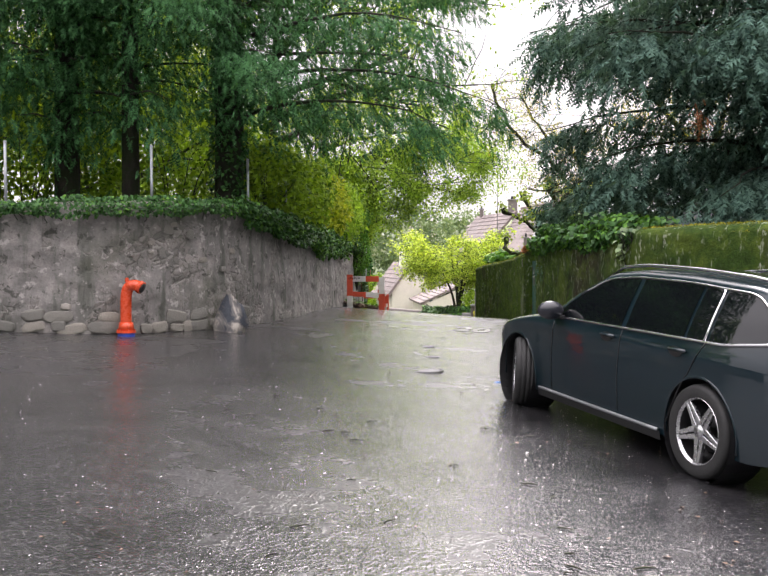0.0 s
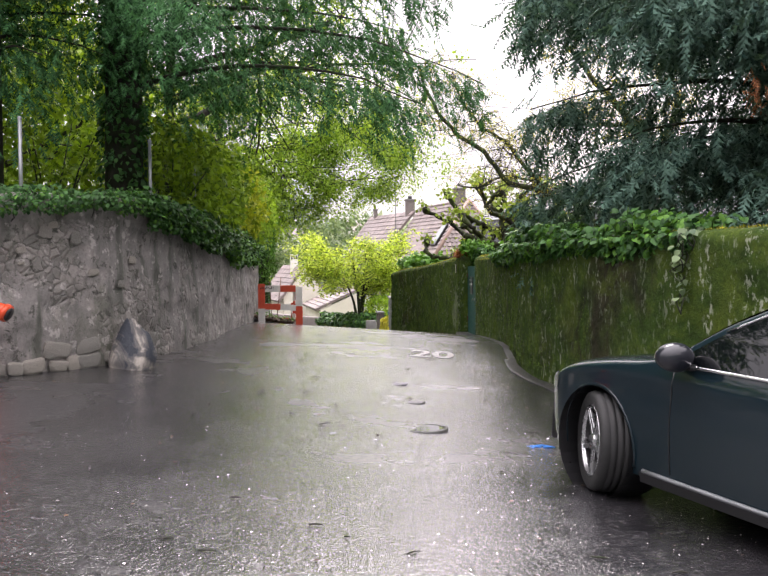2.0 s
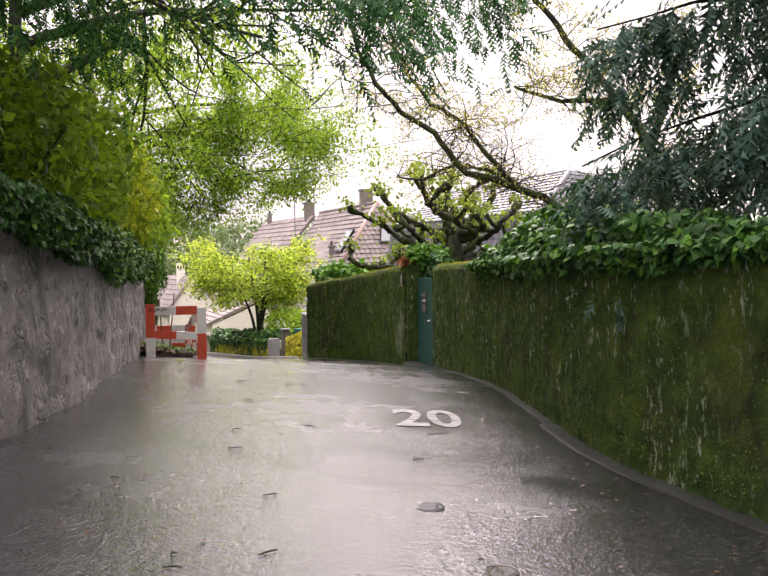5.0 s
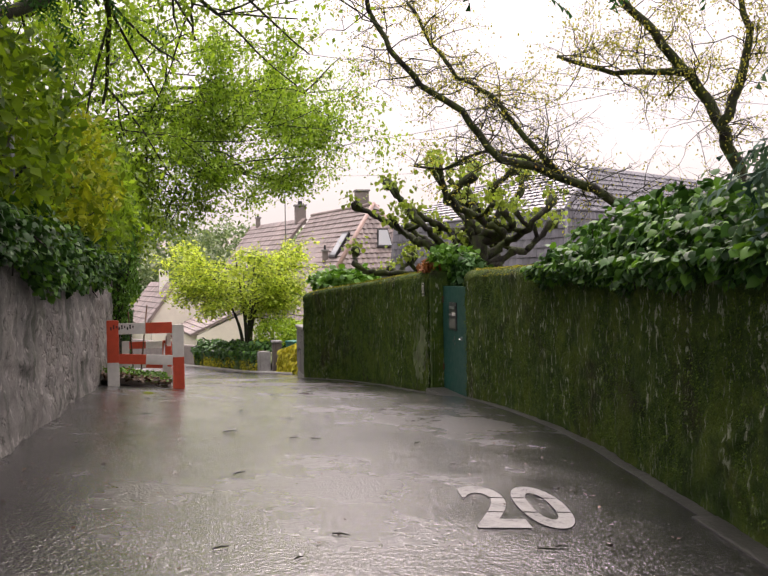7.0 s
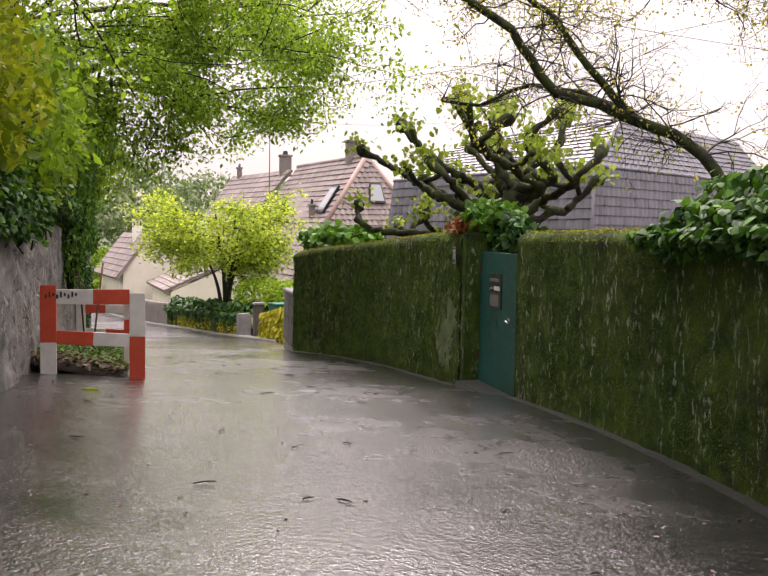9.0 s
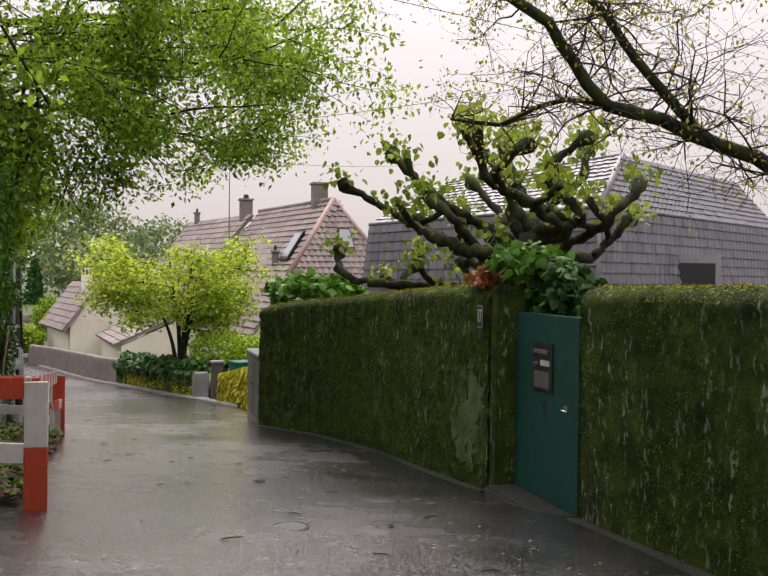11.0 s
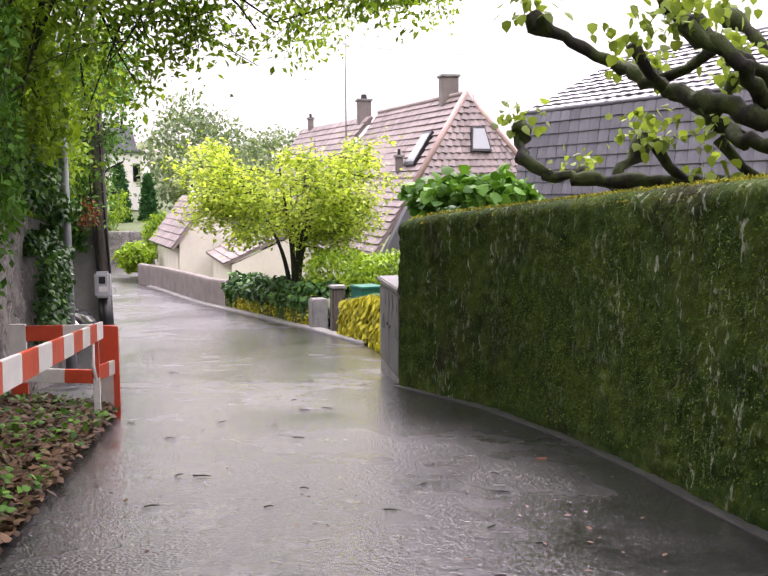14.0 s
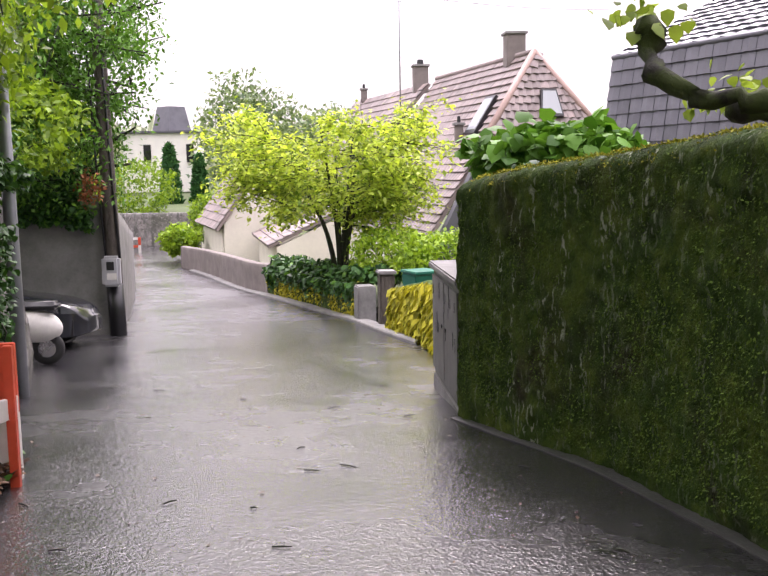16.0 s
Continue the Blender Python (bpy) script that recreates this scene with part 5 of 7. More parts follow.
def car(place, yaw, paint, label, steer=0.0, scale=1.0):
    h, s = Vector((math.cos(yaw), math.sin(yaw))), Vector((-math.sin(yaw), math.cos(yaw)))
    p = Vector(place)
    zf, zr = (gz(*(p + h * 1.42 * scale * k)) for k in (1, -1))
    zl, zg = (gz(*(p + s * 0.78 * scale * k)) for k in (1, -1))
    fw = Vector((h.x, h.y, (zf - zr) / (2.84 * scale))).normalized()
    lf = Vector((s.x, s.y, (zl - zg) / (1.56 * scale))).normalized()
    up = fw.cross(lf).normalized()
    lf = up.cross(fw)
    m = Matrix((fw, lf, up)).transposed().to_4x4()
    c = new("car")
    c.empty_display_size = 0.3
    c.matrix_basis = Matrix.Translation((p.x, p.y, (zf + zr) / 2)) @ m @ Matrix.Scale(scale, 4)
    tagged(c, label, "car")
    me = BODY_ME.copy()
    me.materials.clear()
    me.materials.append(paint)
    me.polygons.foreach_set("use_smooth", [True] * len(me.polygons))
    body = part("body", me, None, c)
    md = body.modifiers.new("edges", "EDGE_SPLIT")
    md.split_angle = radians(40)
    part("underbody", bm_box(-2.2, 2.1, -0.72, 0.72, 0.22, 0.5), M["black"], c)
    belt = lambda x: 0.955 + 0.012 * (0.6 - x) * 0.8 + max(0.0, -1.6 - x) * 0.12
    head = lambda x: min(car_top(x) - 0.10, 1.365 + 0.0 * x) - max(0.0, -1.75 - x) * 0.35
    for sd in (1, -1):
        for nm, x0, x1 in (("front_window", -0.36, 0.66), ("rear_window", -1.17, -0.42), ("quarter_glass", -1.38, -1.20), ("side_window", -2.02, -1.44)):
            vs, fs = side_patch(x0, x1, belt, head, sd)
            part(nm, mesh_from(nm, vs, fs, M["glass"], True), None, c, "dark tinted glass")
        bx = [0.70 - 2.75 * i / 30 for i in range(31)]
        tubes("belt_trim", [(side_line([(x, belt(x) - 0.008) for x in bx], sd, 0.008), [0.011] * 31)], M["chrome"], 6, c, "chrome window strip")
        tubes("roof_trim", [(side_line([(x, head(x) + 0.012) for x in bx[3:]], sd, 0.008), [0.009] * 28)], M["chrome"], 6, c, "chrome window strip")
        tubes("pillar_trim", [(side_line([(x1 + dx, belt(x1) + (head(x1) - belt(x1)) * k / 5) for k, dx in enumerate([0.0] * 6)], sd, 0.009), [0.012] * 6) for x1 in (-1.41,)], M["chrome"], 6, c)
        tubes("door_seam", [(side_line([(0.72, 0.90 - 0.62 * k / 8) for k in range(9)], sd, 0.001), [0.005] * 9)], M["black"], 5, c)
        tubes("door_seam", [(side_line([(-0.39, 0.96 - 0.68 * k / 8) for k in range(9)], sd, 0.001), [0.005] * 9)], M["black"], 5, c)
        tubes("door_seam", [(side_line([(-1.42 + 0.02 * k, 0.96 - 0.035 * k) for k in range(8)] + [(-1.26 + 0.035 * k, 0.70 - 0.06 * k) for k in range(8)], sd, 0.001), [0.005] * 16)], M["black"], 5, c)
        vs, fs = side_patch(-0.98, 0.98, lambda x: 0.175, lambda x: 0.245, sd, 0.02)
        part("sill", mesh_from("sill", vs, fs, M["black"], True), None, c)
        tubes("sill_trim", [(side_line([(-0.95 + 1.9 * k / 12, 0.25) for k in range(13)], sd, 0.016), [0.014] * 13)], M["steel"], 6, c, "silver sill strip")
        for hx in (-0.22, -1.16):
            y, z = sd * car_half(hx, 0.86), 0.865
            # flat black ellipse on the flank paints the shade of a handle hollow
            cup = part("handle_recess", bm_cyl(0.062, 0.055, -0.004, 0.004, 20, m=Matrix.Translation((hx + 0.03, y, z)) @ pose(0, 0, 0, 90, 0, 0) @ Matrix.Diagonal((1.3, 0.62, 1, 1))), M["black"], c)
            part("door_handle", bm_box(hx - 0.10, hx + 0.11, y + sd * 0.012 - 0.009, y + sd * 0.012 + 0.009, z + 0.0, z + 0.028), paint, c, "", True, 0.006)
        bm = bmesh.new()
        bmesh.ops.create_uvsphere(bm, u_segments=20, v_segments=12, radius=1.0)
        for v in bm.verts:
            v.co = Vector((v.co.x * (0.075 if v.co.x < 0 else 0.12), v.co.y * 0.125, v.co.z * 0.088)) + Vector((0.60, sd * 0.985, 1.005))
        mir = part("mirror", bm, M["car_black"], c, "dark door mirror", True)
        part("mirror_foot", bm_box(0.55, 0.66, min(sd * 0.84, sd * 0.93), max(sd * 0.84, sd * 0.93), 0.93, 0.965), M["black"], mir, "", False, 0.008)
        tubes("roof_rail", [([(x, sd * 0.60, car_top(x) + (0.0 if i in (0, 12) else 0.012)) for i, x in enumerate([0.25 - 2.15 * i / 12 for i in range(13)])], [0.015] * 13)], M["chrome"], 7, c, "polished roof rail")
        vs, fs = side_patch(1.93, 2.19, lambda x: 0.60 + 0.02 * (2.2 - x), lambda x: car_top(x) - 0.07, sd, 0.006, 10, 5)
        part("headlight", mesh_from("headlight", vs, fs, M["lens"], True), None, c, "clear headlight")
        vs, fs = side_patch(-2.40, -2.12, lambda x: 0.78, lambda x: 0.93, sd, 0.006, 8, 4)
        part("tail_light", mesh_from("tail_light", vs, fs, M["tail"], True), None, c, "red tail light")
        for ax in (1.42, -1.42):
            arc = [(ax + 0.383 * math.cos(radians(a)), 0.335 + 0.383 * math.sin(radians(a))) for a in range(-12, 193, 12)]
            tubes("arch_lip", [([(x, sd * (car_half(x, max(0.3, z)) - 0.006), z) for x, z in arc], [0.012] * len(arc))], paint, 6, c)
            part("arch_liner", mesh_from("arch_liner", *lathe([(0.374, -0.25 * sd), (0.374, 0.05 * sd), (0.0, -0.25 * sd)][0:2], 30), M["black"]), None, c, place=Matrix.Translation((ax, sd * 0.84, 0.335)))
            w = part("wheel", TYRE_ME, None, c, "", place=Matrix.Translation((ax, sd * 0.785, 0.336)) @ pose(0, 0, 0, 0, 0, (steer if ax > 0 else 0) + (0 if sd > 0 else 180)))
            part("rim", RIM_ME, None, w, "five-spoke alloy rim")
            part("barrel", BARREL_ME, None, w, "dark rim barrel")
            part("brake_disc", DISC_ME, None, w)
            part("hub", bm_cyl(0.05, 0.042, 0.05, 0.09, 20, m=pose(0, 0, 0, -90, 0, 0)), M["alloy"], w, "", True)
            for k in range(5):
                part("spoke", SPOKE_ME, None, w, place=pose(0, 0, 0, 0, 72 * k + 18, 0))
    vs, fs = [], []
    for i in range(11):
        x = 0.80 - 0.62 * i / 10
        zt = car_top(x)
        zs = zt - 0.075
        wd = car_half(x, zs) * 0.93
        for k in range(13):
            y = wd * (k / 6 - 1)
            vs.append((x, y, zs + 0.075 * math.sin(math.acos(min(1, abs(y) / car_half(x, zs)) ** 1.8)) + 0.008))
    for i in range(10):
        for k in range(12):
            fs.append((i * 13 + k, i * 13 + k + 1, (i + 1) * 13 + k + 1, (i + 1) * 13 + k))
    part("windscreen", mesh_from("windscreen", vs, fs, M["glass"], True), None, c, "dark glass windscreen")
    return c


car((3.20, 6.64), math.atan2(0.927, -0.374), M["car"], "dark blue-grey estate car, wet with rain, parked beside the wall", -24, 1.03)
car((-5.0, 40.1), radians(-2), M["car_black"], "black car parked nose-out in a recess off the lane", 0, 0.98)

# ---- garden door and its surround ----
door = thing("garden_door", (3.50, 22.54, gz(3.45, 23.2) - 0.02), 90, "dark green metal garden door with a built-in letter box", "door", kind="structure")
door.name = "door_1"
DW = 1.26
part("leaf", bm_box(0.0, DW, -0.03, 0.03, 0.05, 1.66), M["door"], door, "", False, 0.006)
box = part("letter_box", bm_box(0.46, 0.86, 0.03, 0.045, 1.00, 1.42), M["plate_grey"], door, "dark grey letter box plate", False, 0.006)
part("flap", bm_box(0.53, 0.81, 0.045, 0.06, 1.32, 1.36), M["steel"], box, "worn steel flap", False, 0.004)
part("name_plate", bm_box(0.50, 0.68, 0.045, 0.055, 1.22, 1.27), M["white"], box, "pale name plate", False, 0.003)
part("lock", bm_cyl(0.018, 0.018, 0.0, 0.03, 14, m=Matrix.Translation((0.76, 0.045, 1.23)) @ pose(0, 0, 0, -90, 0, 0)), M["steel"], box)
part("panel", bm_box(0.51, 0.81, 0.045, 0.052, 1.03, 1.17), M["cabinet"], box)
part("handle_plate", bm_cyl(0.03, 0.03, 0.03, 0.045, 16, m=pose(0.22, 0, 0.90) @ pose(0, 0, 0, -90, 0, 0)), M["steel"], door)
tubes("door_handle", [([(0.22, 0.03, 0.90), (0.22, 0.08, 0.90), (0.20, 0.09, 0.90), (0.10, 0.09, 0.895)], [0.010] * 4)], M["chrome"], 8, door, "bright lever handle")
for zz in (0.35, 1.40):
    part("hinge", bm_cyl(0.016, 0.016, zz, zz + 0.10, 10, m=Matrix.Translation((DW - 0.02, 0.035, 0))), M["rust"], door)
for kx, kz, kr in ((0.62, 0.88, 0.035), (0.60, 0.80, 0.03), (0.70, 0.84, 0.03)):
    part("scratch_mark", bm_cyl(kr, kr, 0.0305, 0.032, 12, m=pose(kx, 0, kz) @ pose(0, 0, 0, -90, 0, 0)), M["black"], door)
tagged(new("door_step", part("step_raw", bm_box(-0.30, 0.02, -0.05, DW + 0.02, -0.18, 0.05), M["gutter"], None, "", False, 0.02).data), "worn concrete door step", "step", kind="structure").matrix_basis = pose(3.46, 22.5, gz(3.3, 23.3))
bpy.data.objects.remove(bpy.data.objects["step_raw"])
pl_me = part("pillar_raw", bm_box(0, 0.40, 0, 0.19, -0.3, 1.95), M["mossy"], None, "", False, 0.03)
tagged(pl_me, "damp mossy concrete door pillar", "pillar", kind="structure").matrix_basis = pose(3.29, 23.80, gz(3.3, 24.0))
pl_me.name = "trim_door_pillar"
pl2 = part("lintel_raw", bm_box(0.02, 0.30, -0.06, 0.0, -0.3, 1.72), M["mossy"], None, "", False, 0.02)
tagged(pl2, "narrow concrete door jamb", "pillar", kind="structure").matrix_basis = pose(3.44, 22.5, gz(3.3, 22.4))
pl2.name = "trim_door_jamb"


def text_mesh(name, body, size, mat, extrude=0.002, offset=0.0):
    cu = bpy.data.curves.new(name, "FONT")
    cu.body, cu.size, cu.extrude, cu.offset = body, size, extrude, offset
    cu.align_x, cu.align_y = "CENTER", "CENTER"
    ob = new(name, cu)
    me = bpy.data.meshes.new_from_object(ob.evaluated_get(bpy.context.evaluated_depsgraph_get()))
    bpy.data.objects.remove(ob)
    me.materials.clear()
    me.materials.append(mat)
    return me


plate = thing("number_plate", (3.225, 24.06, 1.60), -90, "small black enamel house number plate on the wall", "sign")
part("board", bm_box(-0.075, 0.075, -0.012, 0.0, -0.11, 0.11), M["black"], plate, "", False, 0.004)
part("border", bm_box(-0.068, 0.068, -0.0135, -0.0125, -0.103, 0.103), M["white"], plate)
part("field", bm_box(-0.061, 0.061, -0.0155, -0.014, -0.096, 0.096), M["black"], plate)
part("digits", text_mesh("digits", "17", 0.15, M["white"], 0.001, 0.004), None, plate, "white digits 17", place=pose(0, -0.0175, 0, 90, 0, 0) @ Matrix.Diagonal((0.72, 1.15, 1, 1)))

# ---- the painted 20 ----
me = text_mesh("road_digits", "20", 1.45, M["paint"], 0.0, 0.03)
xs = [v.co.x for v in me.vertices]
ys = [v.co.y for v in me.vertices]
bm = bmesh.new()
bm.from_mesh(me)
for cut in (0.34, 0.68):
    lo_y, hi_y = (min(ys) + (max(ys) - min(ys)) * (cut + d) for d in (-0.011, 0.011))
    for cy in (lo_y, hi_y):
        bmesh.ops.bisect_plane(bm, geom=bm.verts[:] + bm.edges[:] + bm.faces[:], plane_co=(0, cy, 0), plane_no=(0, 1, 0))
    bmesh.ops.delete(bm, geom=[f for f in bm.faces if lo_y < f.calc_center_median().y < hi_y], context="FACES")
bm.to_mesh(me)
bm.free()
for v in me.vertices:
    u, w = (v.co.x - min(xs)) / (max(xs) - min(xs)), (v.co.y - min(ys)) / (max(ys) - min(ys))
    x, y = 1.19 + 0.65 * u + 0.16 * w, 14.68 + 1.09 * w - 0.02 * u
    v.co = Vector((x, y, gz(x, y) + 0.006))
tagged(new("road_marking", me), "worn white 20 painted on the wet asphalt", "road marking", kind="structure")


mark = thing("survey_mark", (1.76, 8.98, gz(1.76, 8.98)), 0, "small blue survey strokes sprayed on the asphalt", "road marking")
for a0, b0, a1, b1 in ((-0.10, 0.02, 0.02, -0.01), (-0.02, 0.05, 0.09, 0.03), (0.03, -0.02, 0.13, -0.03), (-0.06, -0.04, -0.01, 0.05)):
    tubes("stroke", [([(a0, b0, 0.0), ((a0 + a1) / 2, (b0 + b1) / 2 + 0.01, 0.003), (a1, b1, 0.0)], [0.006, 0.009, 0.005])], M["blue_paint"], 6, mark)


def cover(x, y, r, label):
    t = thing("manhole_cover", (x, y, gz(x, y)), 0, label, "manhole cover")
    part("ring", mesh_from("ring", *[q for q in ring_arrays(r, r * 0.86, 0.005)], M["kerb"], True), None, t)
    part("lid", bm_cyl(r * 0.84, r * 0.84, -0.02, 0.002, 28), M["kerb"], t, "dark iron lid")
    part("water", bm_cyl(r * 0.80, r * 0.80, 0.002, 0.0045, 28), M["puddle"], t, "thin film of rain water")
    return t


def ring_arrays(r0, r1, z, seg=32):
    vs, fs = [], []
    for i in range(seg):
        a = 2 * math.pi * i / seg
        vs += [(r0 * math.cos(a), r0 * math.sin(a), -0.02), (r0 * math.cos(a), r0 * math.sin(a), z), (r1 * math.cos(a), r1 * math.sin(a), z), (r1 * math.cos(a), r1 * math.sin(a), -0.02)]
    for i in range(seg):
        j = (i + 1) % seg
        for k in range(3):
            fs.append((i * 4 + k, j * 4 + k, j * 4 + k + 1, i * 4 + k + 1))
    return vs, fs


cover(0.87, 9.55, 0.21, "round iron cover set in the wet road")
cover(0.92, 10.85, 0.10, "small round iron valve cover in the road")
cover(0.84, 12.0, 0.10, "small round iron valve cover in the road")
cover(1.06, 21.95, 0.13, "small round iron valve cover in the road")

# ---- kerbs ----
def sweep(name, line, x0, x1, z, mat, label, kind="structure", drop=0.1):
    """A flat band beside a line: from x0 to x1 metres off it, z above the road."""
    pts = smooth_line([(p[0], p[1], 0) for p in line], 0.4)
    vs, fs = [], []
    for i, (x, y, _) in enumerate(pts):
        a, b = pts[max(i - 1, 0)], pts[min(i + 1, len(pts) - 1)]
        d = Vector((b[0] - a[0], b[1] - a[1])).normalized()
        n = Vector((d.y, -d.x))
        j = 0.015 * noise.noise(Vector((x, y, 0)) * 2)
        for off, dz in ((x0 + j, -drop), (x0 + j, z * 0.6), (x0 + j + 0.02 * (1 if x1 > x0 else -1), z), (x1, z + 0.005), (x1, -drop)):
            px, py = x + n.x * off, y + n.y * off
            vs.append((px, py, gz(px, py) + dz))
    for i in range(len(pts) - 1):
        for k in range(4):
            fs.append((i * 5 + k, i * 5 + k + 1, (i + 1) * 5 + k + 1, (i + 1) * 5 + k))
    bm = bmesh.new()
    bv = [bm.verts.new(v) for v in vs]
    for f in fs:
        bm.faces.new([bv[i] for i in f])
    bmesh.ops.recalc_face_normals(bm, faces=bm.faces[:])
    me = bpy.data.meshes.new(name)
    bm.to_mesh(me)
    bm.free()
    me.materials.append(mat)
    return tagged(new(name, me), label, "kerb", kind=kind)


sweep("trim_kerb_east_upper", RIGHT_A[6:], -0.11, 0.05, 0.006, M["kerb"], "low wet concrete kerb along the mossy wall")
sweep("trim_kerb_east", RIGHT_A[2:7], -0.17, 0.05, 0.012, M["gutter"], "low wet concrete kerb along the mossy wall")
sweep("trim_kerb_east_lower", RIGHT_B, -0.09, 0.05, 0.015, M["kerb"], "narrow wet kerb at the foot of the mossy wall")
sweep("trim_kerb_garden", [(2.75, 38.4), (2.35, 41.0), (1.9, 44.4), (1.3, 46.9), (0.5, 49.6), (-1.25, 55), (-2.7, 60.6), (-4.1, 64.6)], -0.18, 0.12, 0.06, M["concrete"], "pale kerb along the garden walls")

# ---- red and white barriers ----
def board(name, p, q, h, thick, mats, parent, cuts=(0.5,), along_z=False):
    """A plank between two points, painted in bands: one mesh a band."""
    p, q = Vector(p), Vector(q)
    d = (q - p)
    ln = d.length
    x = d.normalized()
    ref = Vector((0, 0, 1)) if abs(x.z) < 0.7 else Vector((1, 0, 0))
    y = ref.cross(x).normalized()
    z = x.cross(y)
    m = Matrix((x, y, z)).transposed().to_4x4()
    m.translation = p
    edges = [0.0, *cuts, 1.0]
    first = None
    for i in range(len(edges) - 1):
        o = part(name if i == 0 else "painted_band", bm_box(edges[i] * ln, edges[i + 1] * ln, -thick / 2, thick / 2, -h / 2, h / 2), M[mats[i % len(mats)]], parent, "", False, 0.004, place=m)
    return o


def barrier_frame(x0, x1, y, label, flip=False, height=0.87):
    xm = (x0 + x1) / 2
    t = thing("barrier", (xm, y, gz(xm, y)), 0, label, "barrier", "roadwork barriers")
    a, b = x0 - xm, x1 - xm
    za, zb_ = gz(x0, y) - gz(xm, y) - 0.01, gz(x1, y) - gz(xm, y) - 0.01
    c1, c2 = ("white", "red") if not flip else ("red", "white")
    board("post", (a + 0.075, 0, za), (a + 0.075, 0, za + height), 0.15, 0.05, [c1, c2], t, (0.36,))
    board("post", (b - 0.075, 0, zb_), (b - 0.075, 0, zb_ + height), 0.15, 0.05, [c2, c1], t, (0.50,))
    zt = (za + zb_) / 2
    board("rail", (a + 0.15, 0, zt + height - 0.075), (b - 0.15, 0, zt + height - 0.075), 0.145, 0.04, [c1, c2], t)
    board("rail", (a + 0.15, 0, zt + 0.40), (b - 0.15, 0, zt + 0.36), 0.13, 0.04, [c2, c1], t)
    return t


b_front = barrier_frame(-1.49, -0.50, 22.4, "red and white wooden barrier frame across the planting strip")
for k in range(9):
    x = -0.78 + 0.035 * k - 0.0 + (-0.28)
    part("scribble", bm_box(x - 0.008, x + 0.01, -0.026, -0.0215, 0.77 + 0.012 * (k % 3), 0.81 + 0.014 * ((k * 2) % 3)), M["black"], b_front, "black scrawl", place=pose(0.62, 0, 0.0))
b_far = barrier_frame(-1.85, -0.88, 29.7, "red and white barrier frame at the lower end of the strip", True)
b_bend = barrier_frame(-9.5, -8.4, 76.4, "small red and white barrier frame at the bend of the lane", True)
rail = thing("barrier", (-0.75, 26.2, gz(-0.75, 26.2)), 0, "long red and white plank barrier along the planting strip", "barrier", "roadwork barriers")
ro = Vector((-0.75, 26.2, gz(-0.75, 26.2)))
p0, p1 = Vector((-0.66, 23.15, gz(-0.66, 23.15) + 0.80)) - ro, Vector((-0.93, 29.15, gz(-0.93, 29.15) + 0.84)) - ro
board("plank", p0, p1, 0.15, 0.03, ["white", "red"], rail, tuple((i + 1) / 13 for i in range(12)))
for (x, y, bands) in ((-0.64, 23.1, ["red", "white", "red"]), (-0.72, 23.3, ["white", "red", "white"]), (-0.97, 29.05, ["white", "red"]), (-0.86, 29.5, ["red", "red"])):
    g = gz(x, y) - ro.z
    board("post", (x + 0.75, y - 26.2, g - 0.02), (x + 0.75, y - 26.2, g + 0.86), 0.055, 0.05, bands, rail, tuple((i + 1) / len(bands) for i in range(len(bands) - 1)))
board("brace", Vector((-0.97, 29.05, gz(-.97, 29) + 0.45)) - ro, Vector((-0.86, 29.6, gz(-.9, 29.6) + 0.48)) - ro, 0.13, 0.03, ["red", "white"], rail)
tubes("tape", [([Vector((-0.96, 28.9, gz(-1, 29) + 0.8)) - ro, Vector((-0.97, 28.88, gz(-1, 29) + 0.55)) - ro, Vector((-0.94, 28.86, gz(-1, 29) + 0.42)) - ro], [0.012, 0.02, 0.012])], M["white"], 5, rail, "torn white tape")
for (x, y, lx, ly) in ((-1.25, 25.2, 0.12, 0.5), (-1.38, 26.2, -0.05, -0.6)):
    rod = thing("steel_rod", (x, y, gz(x, y)), 0, "rusty iron rod stuck in the planting strip", "rod", "rusty rods")
    tubes("bar", [([(0, 0, -0.1), (lx * 0.5, ly * 0.5, 0.6), (lx, ly, 1.25)], [0.012, 0.012, 0.012])], M["rust"], 7, rod)

# planting strip with leaf litter
bed = terrace("ground_strip", [(-1.62, 22.55), (-0.72, 22.55), (-0.70, 23.7), (-0.78, 25), (-0.86, 26.6), (-0.94, 28.8), (-0.90, 29.8), (-1.95, 29.9), (-1.75, 26)],
              lambda x, y: gz(x, y) + 0.03 + 0.10 * max(0, -x - 0.85), M["soil"], "planting strip of dark earth and dead leaves")
pl, pg = [], []
for _ in range(9500):
    y = random.uniform(22.5, 29.8)
    x = random.uniform(float(np.interp(y, [22, 26, 30], [-1.6, -1.75, -1.95])), float(np.interp(y, [22, 25, 30], [-0.66, -0.74, -0.88])))
    (pl if random.random() < 0.90 else pg).append((x, y, gz(x, y) + 0.05 + 0.10 * max(0, -x - 0.85) + random.uniform(0, 0.05)))
tagged(foliage("leaf_litter", pl, np.random.uniform(0.035, 0.07, len(pl)), M["litter"], None, "lobed", 0.35), "brown fallen leaves on the planting strip", "leaves")
tagged(foliage("ground_cover", [(x, y, z + random.uniform(0, 0.10)) for x, y, z in pg], np.random.uniform(0.03, 0.06, len(pg)), M["ivy_light"], None, "lobed", 0.5), "low green plants on the planting strip", "plants")

